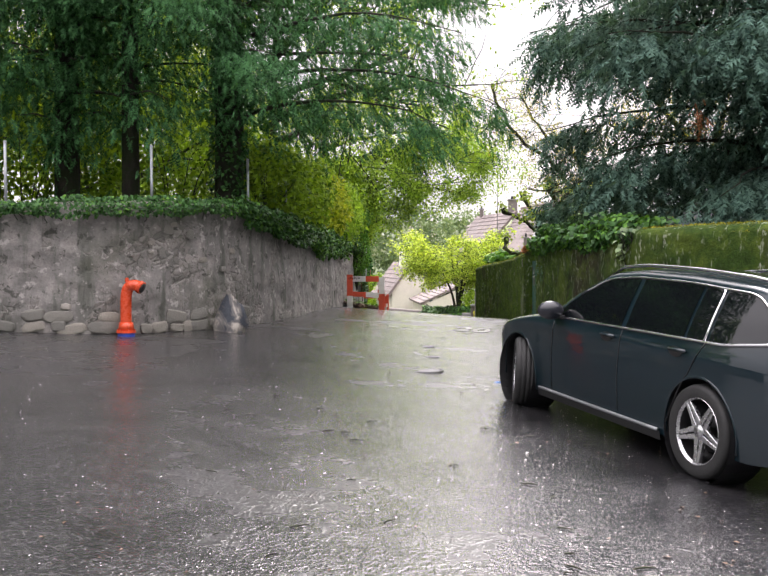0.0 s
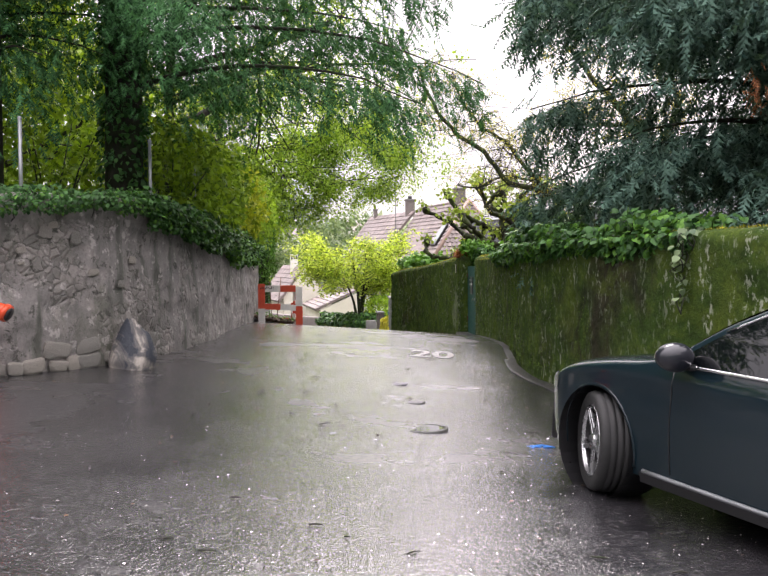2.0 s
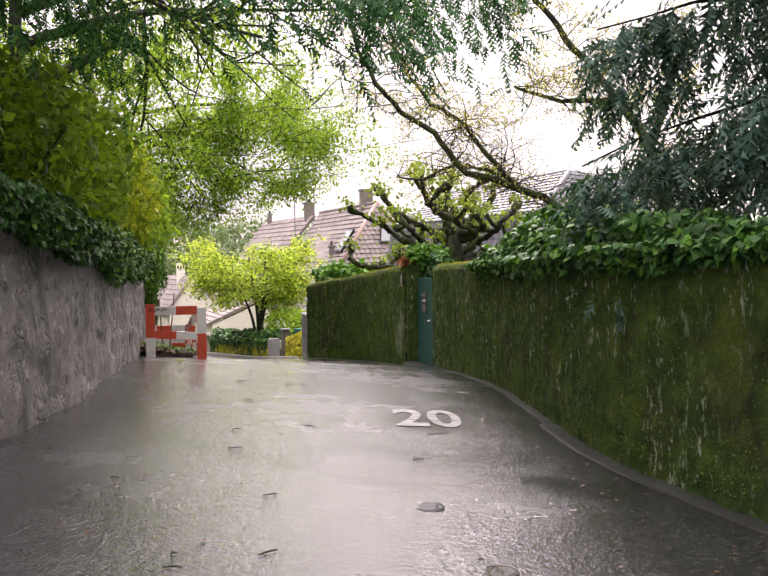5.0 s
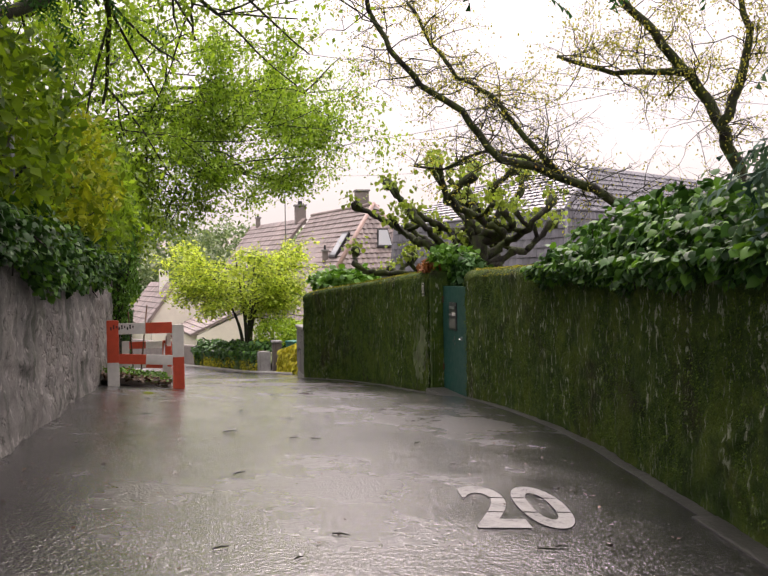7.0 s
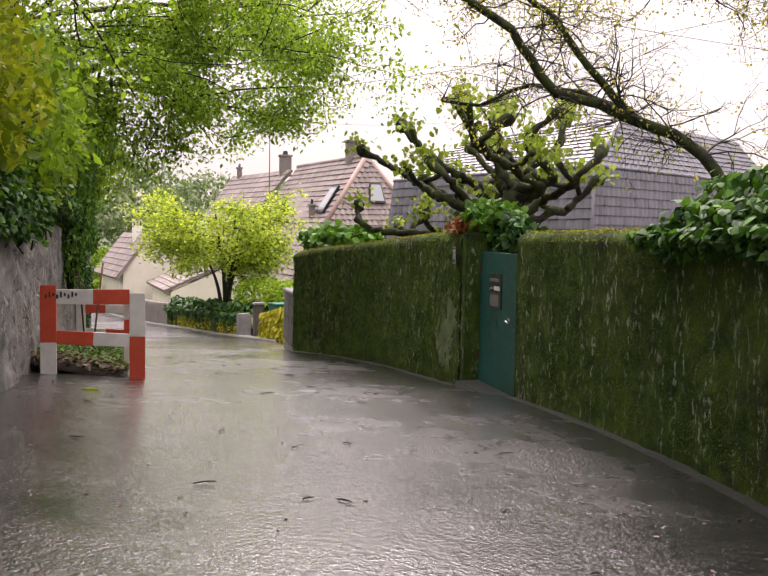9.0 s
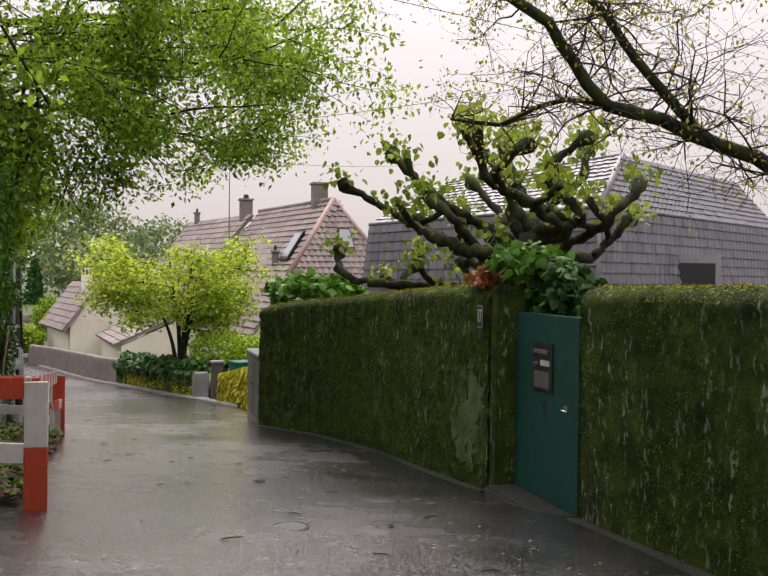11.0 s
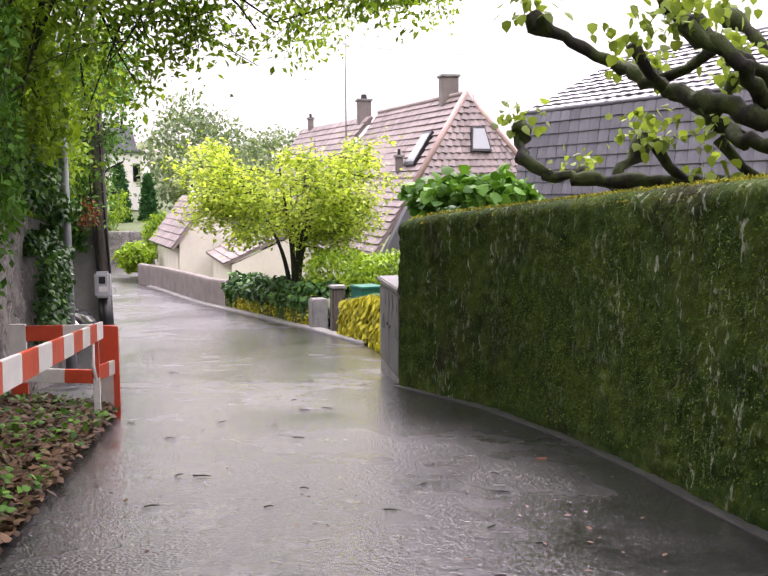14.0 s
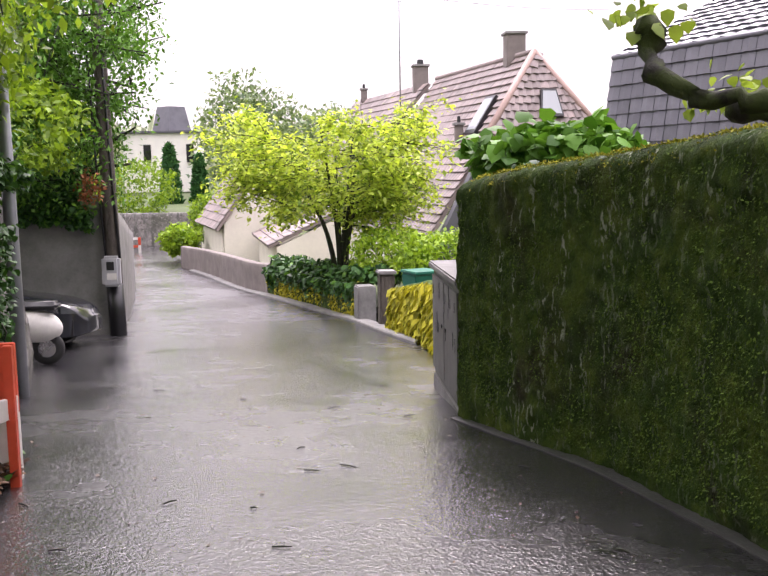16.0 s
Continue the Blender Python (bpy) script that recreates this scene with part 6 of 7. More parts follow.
# ---- hydrant and rock by the rubble wall ----
hy = thing("hydrant", (-3.42, 11.0, gz(-3.42, 11.0)), 0, "orange-red standpipe hydrant with a bent outlet", "hydrant")
part("blue_base", bm_cyl(0.12, 0.12, -0.05, 0.04, 24), M["blue"], hy, "blue painted base")
part("flange", bm_cyl(0.135, 0.135, 0.04, 0.075, 24), M["hydrant"], hy)
part("socket", bm_cyl(0.115, 0.095, 0.075, 0.19, 24), M["hydrant"], hy, "", True)
bend = smooth_line([(0, 0, 0.15), (0.0, 0, 0.45), (0.015, 0, 0.62), (0.06, -0.01, 0.70), (0.15, -0.02, 0.715), (0.22, -0.03, 0.69)], 0.03)
tubes("pipe", [(bend, [0.078] * len(bend))], M["hydrant"], 20, hy)
tubes("outlet_collar", [([(0.20, -0.027, 0.70), (0.245, -0.034, 0.675)], [0.092, 0.092])], M["hydrant"], 20, hy)
tubes("outlet_cap", [([(0.243, -0.034, 0.676), (0.262, -0.037, 0.666)], [0.07, 0.07])], M["black"], 16, hy, "dark outlet")
for k in range(6):
    a = k * math.pi / 3
    part("bolt", bm_cyl(0.013, 0.013, 0.07, 0.09, 6, m=Matrix.Translation((0.12 * math.cos(a), 0.12 * math.sin(a), 0))), M["hydrant"], hy)
part("valve_nut", bm_cyl(0.03, 0.025, 0.76, 0.82, 6, m=Matrix.Translation((0.02, 0, 0))), M["hydrant"], hy)


def rock(name, place, size, label, seed, mat="stone", point=0.0):
    bm = bmesh.new()
    bmesh.ops.create_icosphere(bm, subdivisions=4, radius=1.0)
    for v in bm.verts:
        q = v.co * 1.4 + Vector((seed, seed * 2, 0))
        k = 1 + 0.22 * noise.noise(q) + 0.10 * noise.noise(q * 2.7) + 0.05 * noise.noise(q * 6)
        v.co = Vector((v.co.x * size[0] * k, v.co.y * size[1] * k, v.co.z * size[2] * k))
        if v.co.z > 0 and point:
            s = 1 - point * (v.co.z / size[2])
            v.co.x *= max(0.15, s)
            v.co.y *= max(0.15, s)
    me = bpy.data.meshes.new(name)
    bm.to_mesh(me)
    bm.free()
    me.materials.append(M[mat])
    me.polygons.foreach_set("use_smooth", [True] * len(me.polygons))
    ob = new(name, me)
    ob.matrix_basis = pose(*place)
    return tagged(ob, label, "rock")


rock("boulder", (-2.22, 12.35, gz(-2.2, 12.3) + 0.12), (0.27, 0.25, 0.48), "pointed two-toned boulder leaning on the rubble wall", 4, "boulder", 0.55)

# ---- street furniture down the lane ----
cab = thing("electric_cabinet", (2.45, 32.75, gz(2.3, 32.6)), 0, "weathered grey street cabinet with scrawled paint", "cabinet")
part("plinth", bm_box(-0.25, 0.35, -0.98, 0.70, -0.25, 0.10), M["concrete"], cab, "", False, 0.01)
part("body", bm_box(-0.24, 0.34, -0.97, 0.69, 0.10, 1.20), M["cabinet"], cab, "", False, 0.012)
part("lid", bm_box(-0.29, 0.38, -1.02, 0.74, 1.20, 1.27), M["concrete"], cab, "pale concrete lid", False, 0.015)
for y0, y1 in ((-0.93, -0.16), (-0.12, 0.65)):
    d_ = part("door", bm_box(-0.262, -0.24, y0, y1, 0.18, 1.14), M["cabinet"], cab, "", False, 0.006)
    part("lock", bm_cyl(0.02, 0.02, 0, 0.015, 12, m=Matrix.Translation((-0.275, (y0 + 0.1 if y0 > -0.5 else y1 - 0.1), 0.7)) @ pose(0, 0, 0, 0, 90, 0)), M["black"], d_)
random.seed(44)
for k in range(16):
    y, z = random.uniform(-0.85, 0.6), random.choice((0.95, 0.85, 0.60, 0.5))
    part("scrawl", bm_box(-0.268, -0.264, y, y + random.uniform(0.02, 0.05), z, z + random.uniform(0.08, 0.2)), M["black"], cab, "dark scrawled paint")

mossrock = new("moss_bank", mesh_from("moss_bank", *strip([(2.72, 35.6), (2.75, 37.2), (2.72, 38.6), (2.5, 40.6), (2.42, 41.2)], [0.05, -0.1, -0.22, -0.5, -0.62], 0.5, 0.2, batter=0.12, wob=0.10), M["mossy"], True))
tagged(mossrock, "low bank hung with long yellow-green moss", "wall", kind="structure")
pl, hd = [], []
for p in smooth_line([(2.70, 35.8, 0), (2.73, 37.2, 0), (2.70, 38.6, 0), (2.47, 40.6, 0), (2.4, 41.1, 0)], 0.05):
    top = float(np.interp(p[1], [35.6, 38.6, 41.2], [0.0, -0.25, -0.65]))
    for _ in range(36):
        z = random.uniform(gz(p[0], p[1]) + 0.1, top)
        u = (top - z) / max(0.1, top - gz(p[0], p[1]))
        pl.append((p[0] + 0.10 * (1 - u) - 0.03 + random.uniform(-.03, .03), p[1] + random.uniform(-.05, .05), z))
foliage("hanging_moss", pl, np.random.uniform(0.10, 0.22, len(pl)), M["moss_yellow"], mossrock, "leaf", 0.3, 1.25, np.full(len(pl), math.pi) + RNG.normal(0, .5, len(pl)))
tp = thing("gate_post", (2.42, 42.1, gz(2.4, 42)), 6, "dark weathered stone gate post", "post", "gate posts")
part("shaft", bm_box(-0.15, 0.15, -0.17, 0.17, -0.2, 1.05), M["wood"], tp, "", False, 0.03)
part("cap", bm_box(-0.18, 0.18, -0.2, 0.2, 1.05, 1.12), M["concrete"], tp, "", False, 0.02)
tp = thing("gate_post", (2.1, 43.9, gz(2.1, 43.9)), 8, "pale stone gate post at the end of the low wall", "post", "gate posts")
part("shaft", bm_box(-0.2, 0.2, -0.25, 0.25, -0.2, 0.78), M["concrete"], tp, "", False, 0.03)
gb = thing("wheelie_bin", (3.15, 42.4, gz(3, 42.4)), 20, "green plastic wheeled bin by the gate", "bin")
bmx = bm_box(-0.28, 0.28, -0.32, 0.32, 0.06, 1.05)
for v in bmx.verts:
    if v.co.z < 0.5:
        v.co.x *= 0.82
        v.co.y *= 0.8
part("bin_body", bmx, M["bin"], gb, "", False, 0.02)
part("lid", bm_box(-0.31, 0.31, -0.37, 0.35, 1.05, 1.11), M["bin"], gb, "", False, 0.02)
for sx in (-0.26, 0.26):
    part("wheel", bm_cyl(0.1, 0.1, -0.025, 0.025, 16, m=Matrix.Translation((sx, 0.28, 0.1)) @ pose(0, 0, 0, 0, 90, 0)), M["rubber"], gb)

lamp = thing("street_lamp", (-1.97, 33.3, gz(-1.97, 33.3)), 0, "galvanised street lamp post with a flat lamp head", "street lamp")
tubes("post", [([(0, 0, -0.1), (0, 0, 1.4), (0, 0, 6.0)], [0.075, 0.07, 0.045])], M["steel"], 14, lamp)
tubes("arm", [([(0, 0, 5.96), (0.08, 0, 6.05), (0.25, -0.02, 6.08)], [0.03, 0.03, 0.025])], M["steel"], 10, lamp)
part("lamp_head", bm_box(0.10, 0.66, -0.12, 0.12, 6.03, 6.15), M["steel"], lamp, "", False, 0.03)
part("lamp_glass", bm_box(0.20, 0.60, -0.09, 0.09, 6.01, 6.035), M["pane"], lamp)

pole = thing("utility_pole", (-2.78, 42.0, gz(-2.8, 42)), 0, "old wooden utility pole with a grey meter box", "utility pole")
tubes("shaft", [([(0, 0, -0.2), (-0.05, 0, 3.0), (-0.12, 0, 8.0)], [0.15, 0.14, 0.11])], M["wood"], 14, pole)
tubes("sleeve", [([(0, 0, -0.1), (-0.03, 0, 1.0)], [0.165, 0.16])], M["black"], 14, pole, "black protective sleeve")
mb = part("meter_box", bm_box(-0.20, 0.14, -0.32, -0.12, 0.98, 1.56), M["box_grey"], pole, "pale grey meter box", False, 0.05)
part("label_plate", bm_box(-0.10, 0.04, -0.328, -0.322, 1.30, 1.46), M["black"], mb)
part("label_plate", bm_box(-0.10, 0.08, -0.328, -0.322, 1.12, 1.24), M["white"], mb)
tubes("cable_duct", [([(0.12, -0.12, 1.5), (0.04, -0.12, 3.0), (-0.1, -0.1, 7.6)], [0.025, 0.025, 0.025]), ([(-0.14, -0.12, 1.5), (-0.22, -0.12, 3.0), (-0.36, -0.1, 7.6)], [0.02, 0.02, 0.02])], M["black"], 7, pole)

# overhead wires
for k, (p, q, sag) in enumerate((((-3.0, 42, 5.9), (14, 60, 7.6), 0.5), ((-3.0, 42, 5.4), (16, 34, 8.0), 0.5), ((-12, 26, 7.4), (22, 38, 7.2), 0.4))):
    pts = [Vector(p).lerp(Vector(q), s / 20) - Vector((0, 0, sag * 4 * (s / 20) * (1 - s / 20))) for s in range(21)]
    w = tubes("overhead_wire", [(pts, [0.008] * 21)], M["black"], 5)
    tagged(w, "thin black overhead wire", "cable", "overhead wires")

# recess with parked vehicles
def block_wall(name, line, tops, mat, label, thick=0.3, side=1):
    return wall(name, line, tops, thick, mat, label, top_round=0.03, wob=0.015, side=side)


block_wall("wall_recess_far", [(-8.4, 42.0), (-5, 42.1), (-2.98, 42.25)], [1.25, 1.2, 1.15], M["concrete"], "grey concrete side wall of the parking recess", 0.3, -1)
block_wall("wall_recess_back", [(-8.2, 34.4), (-8.3, 38), (-8.4, 42)], [1.6, 1.6, 1.5], M["concrete"], "grey concrete back wall of the parking recess", 0.3, -1)
block_wall("wall_recess_near", [(-2.15, 34.05), (-5, 34.2), (-8.2, 34.4)], [1.25, 1.4, 1.6], M["render"], "rendered side wall of the parking recess", 0.3, -1)
block_wall("wall_west_lower", [(-3.0, 42.3), (-3.4, 46), (-4.0, 50), (-5.8, 60), (-8.6, 72), (-9.4, 77)], [1.1, 0.6, 0.1, -0.6, -0.8, -0.9], M["concrete"], "grey concrete wall along the lower lane", 0.3, -1)
block_wall("wall_bend", [(-15, 78), (-11.5, 80.5), (-8, 82), (-4.5, 82.5)], [-0.6, -0.7, -0.8, -0.8], M["render"], "rubble wall at the bend of the lane", 0.4, -1)

sc = thing("scooter", (-3.28, 36.75, gz(-3.2, 36.75)), 180, "white motor scooter parked in the recess", "scooter")
bm = bmesh.new()
bmesh.ops.create_uvsphere(bm, u_segments=24, v_segments=14, radius=1.0)
for v in bm.verts:
    v.co = Vector((v.co.x * 0.42 - 0.42, v.co.y * 0.20, v.co.z * 0.24 + 0.55 + 0.05 * v.co.x))
part("rear_body", bm, M["white"], sc, "white bodywork", True)
bm = bm_box(0.28, 0.40, -0.19, 0.19, 0.22, 0.95)
part("leg_shield", bm, M["white"], sc, "", False, 0.05)
part("floorboard", bm_box(-0.25, 0.35, -0.17, 0.17, 0.20, 0.28), M["white"], sc, "", False, 0.03)
part("seat", bm_box(-0.80, -0.12, -0.15, 0.15, 0.76, 0.87), M["black"], sc, "black padded seat", True, 0.04)
tubes("handlebar", [([(0.30, -0.32, 1.06), (0.34, 0, 1.02), (0.30, 0.32, 1.06)], [0.018] * 3), ([(0.36, 0, 0.9), (0.34, 0, 1.04)], [0.03, 0.03])], M["black"], 8, sc)
part("headlight", bm_cyl(0.08, 0.07, 0, 0.08, 18, m=pose(0.36, 0, 1.0, 0, 90, 0)), M["chrome"], sc)
part("front_mudguard", bm_box(0.40, 0.75, -0.09, 0.09, 0.42, 0.52), M["white"], sc, "", True, 0.04)
for wx in (-0.62, 0.58):
    wv, wf = lathe([(0.12, -0.05), (0.2, -0.055), (0.225, -0.02), (0.225, 0.02), (0.2, 0.055), (0.12, 0.05)], 28)
    w = part("wheel", mesh_from("tyre", wv, wf, M["rubber"], True), None, sc, place=Matrix.Translation((wx, 0, 0.225)))
    part("rim", bm_cyl(0.13, 0.13, -0.03, 0.03, 20, m=pose(0, 0, 0, 90, 0, 0)), M["alloy"], w)
tubes("stand", [([(-0.2, 0.12, 0.25), (-0.25, 0.2, 0.0)], [0.012, 0.012])], M["steel"], 6, sc)

# fence posts on the rubble wall
for k, (x, y) in enumerate(((-7.4, 10.8), (-5.2, 11.1), (-3.35, 12.0), (-2.3, 14.0), (-2.02, 16.2), (-1.9, 18.4), (-1.85, 20.8))):
    zt = float(np.interp(y, [9, 12, 14, 18, 22], [2.45, 2.5, 2.5, 2.25, 2.15]))
    fp = thing("fence_post", (x, y, zt - 0.15), 0, "thin galvanised fence post on the rubble wall", "fence post", "fence posts")
    tubes("tube", [([(0, 0, -0.2), (0, 0, 1.08)], [0.022, 0.022])], M["steel"], 10, fp)
    part("cap", bm_cyl(0.026, 0.02, 1.07, 1.10, 10), M["steel"], fp)

# ---- gardens beyond the low walls ----
terrace("ground_garden", [(3.3, 35), (2.95, 41.5), (2.25, 45), (0.95, 49.8), (-0.7, 55), (-2.2, 60.6), (-3.6, 64.6), (-4.6, 67), (-5.5, 72), (-4, 81), (20, 120), (80, 110), (80, 40)],
        lambda x, y: gz(x, y) + 0.28, M["grass"], "garden ground with rough grass below the lane")
terrace("ground_west_lower", [(-3.4, 42.7), (-3.8, 46), (-4.4, 50), (-6.2, 60), (-9.0, 72), (-9.8, 77.3), (-15, 78.6), (-60, 80), (-60, 42), (-9, 42.6)],
        lambda x, y: float(np.interp(y, [42, 50, 60, 77], [0.9, -0.1, -0.8, -1.0])) + 0.10 * max(0, -x - 5), M["grass"], "planted bank above the lower lane")
terrace("ground_bend", [(-60, 80.5), (-15.2, 78.8), (-11.5, 81.0), (-8, 82.5), (-4.5, 83), (20, 121), (60, 180), (-80, 180)],
        lambda x, y: -1.0 + 0.02 * max(0, y - 84), M["grass"], "garden ground beyond the bend")


def along_line(line, n):
    p = np.array([q[:2] for q in smooth_line([(a, b, 0) for a, b in line], 0.2)])
    seg = np.linalg.norm(np.diff(p, axis=0), axis=1)
    cum = np.concatenate([[0], np.cumsum(seg)])
    s = RNG.uniform(0, cum[-1], n)
    i = np.clip(np.searchsorted(cum, s) - 1, 0, len(seg) - 1)
    u = (s - cum[i]) / seg[i]
    q = p[i] + (p[i + 1] - p[i]) * u[:, None]
    d = (p[i + 1] - p[i]) / seg[i][:, None]
    return q, np.stack([d[:, 1], -d[:, 0]], -1)


def ivy_mass(name, line, zc, up, down, depth, n, size, mat, label, face=-1, parent=None, light=0.0):
    """Ivy over the top of a wall: zc(x, y) is the top's height; it hangs down over the face and swells above."""
    q, nrm = along_line(line, n)
    base = np.array([zc(x, y) for x, y in q])
    lump = np.array([0.55 + 0.6 * noise.noise(Vector((x * 1.1, y * 1.1, 3.0))) + 0.35 * noise.noise(Vector((x * 3, y * 3, 9.0))) for x, y in q])
    lump = np.clip(lump, 0.15, 1.4)
    a = RNG.uniform(-1.0, 1.0, n)
    zz = np.where(a > 0, a * up * lump, a * down * (0.4 + lump))
    off = np.where(a > 0, RNG.uniform(-0.12, depth, n), RNG.uniform(-0.16, 0.02, n) - 0.10 * (1 + a))
    pl = np.stack([q[:, 0] + nrm[:, 0] * off * -face, q[:, 1] + nrm[:, 1] * off * -face, base + zz], -1)
    head = np.arctan2(nrm[:, 1] * face, nrm[:, 0] * face) + RNG.normal(0, 0.8, n)
    t = thing(name, (float(q[0, 0]), float(q[0, 1]), float(base[0])), 0, label, "ivy")
    pl = pl - np.array([q[0, 0], q[0, 1], base[0]])
    k = int(n * light)
    if k:
        foliage("young_leaves", pl[:k], RNG.uniform(0.6, 1.2, k) * size, M["ivy_light"], t, "lobed", 0.45, 0.75, head[:k])
    foliage("leaves", pl[k:], RNG.uniform(0.6, 1.2, n - k) * size, M[mat], t, "lobed", 0.45, 0.75, head[k:])
    tubes("stem_growth", [([pl[i], pl[i] + np.array([RNG.normal(0, .03), RNG.normal(0, .03), -0.07]), pl[i] + np.array([RNG.normal(0, .05), RNG.normal(0, .05), -0.15])], [0.008, 0.008, 0.006]) for i in range(0, n, max(1, n // 30))], M["bark"], 4, t)["kind"] = "stuff"
    return t


def top_of(line, tops):
    pts = smooth_line([(p[0], p[1], h) for p, h in zip(line, tops)], 0.25)
    arr = np.array(pts)
    def f(x, y):
        i = int(np.argmin((arr[:, 0] - x) ** 2 + (arr[:, 1] - y) ** 2))
        return float(arr[i, 2])
    return f


RA_TOP = top_of(RIGHT_A, [2.1, 2.1, 2.1, 2.08, 2.05, 2.05, 2.02, 2.0, 1.98, 1.94, 1.90])
L_TOP = top_of(LEFT_LINE, LEFT_TOP)
ivy_mass("ivy", [(3.55, 9.9), (2.95, 11.6), (2.75, 13.4), (2.9, 14.9), (3.15, 16.5), (3.38, 18.0), (3.5, 19.6)], lambda x, y: RA_TOP(x, y) - 0.02, 0.36, 0.20, 0.55, 12500, 0.085, "ivy",
         "glossy dark ivy spilling over the mossy wall", -1, light=0.3)
ivy_mass("ivy", [(3.2, 15.0), (3.4, 16.6), (3.7, 18.2), (3.85, 19.4)], lambda x, y: 2.15, 0.50, 0.1, 0.7, 5600, 0.09, "ivy", "deep glossy ivy heaped on the mossy wall", -1, light=0.45)
ivy_mass("ivy_strand", [(3.46, 9.86), (3.40, 9.98)], lambda x, y: 2.06, 0.05, 0.75, 0.1, 90, 0.075, "willow", "single strand of pale variegated ivy hanging down the wall", -1)
ivy_mass("ivy", LEFT_LINE[1:7], lambda x, y: L_TOP(x, y) - 0.02, 0.15, 0.17, 0.7, 8500, 0.055, "ivy", "dark ivy along the top of the rubble wall", 1, light=0.1)
ivy_mass("ivy", LEFT_LINE[5:9], lambda x, y: L_TOP(x, y) - 0.02, 0.28, 0.36, 0.6, 9500, 0.062, "ivy", "dark ivy hanging over the rubble wall", 1, light=0.15)
ivy_mass("ivy", LEFT_LINE[8:11], lambda x, y: L_TOP(x, y) - 0.05, 0.35, 0.38, 0.5, 7500, 0.07, "ivy", "green ivy hanging over the rubble wall", 1, light=0.35)
ivy_mass("ivy", [(-1.60, 22.6), (-1.75, 26), (-1.93, 29.5), (-2.08, 33.8)], lambda x, y: L_TOP(x, y) + 0.25, 0.9, 0.22, 0.7, 13000, 0.08, "ivy", "thick dark ivy heaped on the wall below the lamp", 1, light=0.3)
ivy_mass("ivy", [(-2.0, 31.2), (-2.04, 32.2), (-2.08, 33.0)], lambda x, y: 1.1, 0.5, 1.2, 0.3, 4000, 0.065, "ivy", "long dark ivy hanging down the wall", 1, light=0.12)
shrub("wall_shrub", (-2.5, 31.2, 2.9), (0.9, 3.0, 1.1), 9000, 0.13, "understory", "dense green shrub above the wall", "leaf")
shrub("wall_shrub", (-2.9, 30.6, 4.3), (1.3, 2.4, 1.0), 7000, 0.12, "understory", "green shrub leaning over the wall", "leaf")
shrub("wall_shrub", (-2.4, 25.6, 3.1), (0.9, 2.4, 0.9), 7000, 0.13, "understory", "dense green shrub above the wall", "leaf")
shrub("wall_shrub", (-4.4, 39.5, 2.3), (1.6, 2.6, 1.0), 6500, 0.14, "understory", "green shrub overhanging the parking recess", "leaf")
shrub("ivy_clump", (-1.8, 28.3, 2.3), (0.42, 0.9, 1.4), 3600, 0.085, "ivy_light", "ivy climbing round the lamp post", "leaf", "ivy", 0.7)
shrub("red_creeper", (-2.2, 28.4, 3.3), (0.35, 0.6, 0.3), 260, 0.10, "red_leaf", "reddish creeper in the shrubs", "leaf", stems=False, hollow=0.1)
shrub("red_creeper", (-3.0, 41.2, 1.3), (0.25, 0.3, 0.35), 240, 0.09, "red_leaf", "reddish creeper beside the utility pole", "leaf", stems=False, hollow=0.1)
ivy_mass("ivy", [(-6.8, 42.0), (-5.0, 42.05), (-3.2, 42.15)], lambda x, y: 1.25, 1.1, 0.8, 0.6, 8000, 0.11, "ivy", "dark ivy heaped over the wall of the parking recess", 1, light=0.3)
random.seed(57)
ox, oy = -5.0, 44.6
oz = gz(ox, oy)
broad_tree("overhanging_tree", (ox, oy, oz), [(ox, oy, oz - 0.3), (ox + .1, oy, oz + 2.6), (ox + .2, oy - .2, oz + 5.0), (ox, oy, oz + 7.0)],
           [((ox + .1, oy, oz + 2.8 + 0.42 * j), (0.55 + random.uniform(-.45, .4), -0.9 + random.uniform(-.3, .5), random.uniform(0.0, 0.3)), 3.6, 0.09) for j in range(9)], "ivy_light", 0.115, 190, 0.22,
           "leafy tree hanging over the recess behind the pole", depth=2, kids=5, r0=0.15, leaf_depth=1, rise=-0.04, keep=lambda v: v.z > 1.2 and v.x < float(np.interp(v.z, [2.5, 4.5], [-2.7, -1.6])) + 0.6 * noise.noise(v * 0.9))
# ivy and red creeper over the door pillar
shrub("ivy_clump", (3.75, 24.15, 2.02), (0.42, 0.55, 0.28), 1100, 0.10, "ivy_light", "green ivy tumbling over the door pillar", "lobed", "ivy", 0.7)
shrub("ivy_clump", (3.85, 23.6, 1.82), (0.28, 0.5, 0.30), 800, 0.10, "ivy", "dark ivy hanging beside the green door", "lobed", "ivy", 0.8)
shrub("red_creeper", (3.40, 24.25, 1.97), (0.20, 0.40, 0.10), 420, 0.075, "red_leaf", "dry reddish leaves on the door pillar", "lobed", "creeper", 0.6, stems=False, hollow=0.1)
shrub("ivy_clump", (3.6, 33.6, 1.62), (0.95, 0.7, 0.42), 1500, 0.17, "ivy_light", "large-leaved ivy clump behind the end of the wall", "lobed", "ivy", 0.7)
shrub("ivy_clump", (2.95, 31.9, 1.45), (0.3, 0.3, 0.14), 200, 0.10, "ivy", "ivy behind the end of the mossy wall", "lobed", "ivy", 0.7)

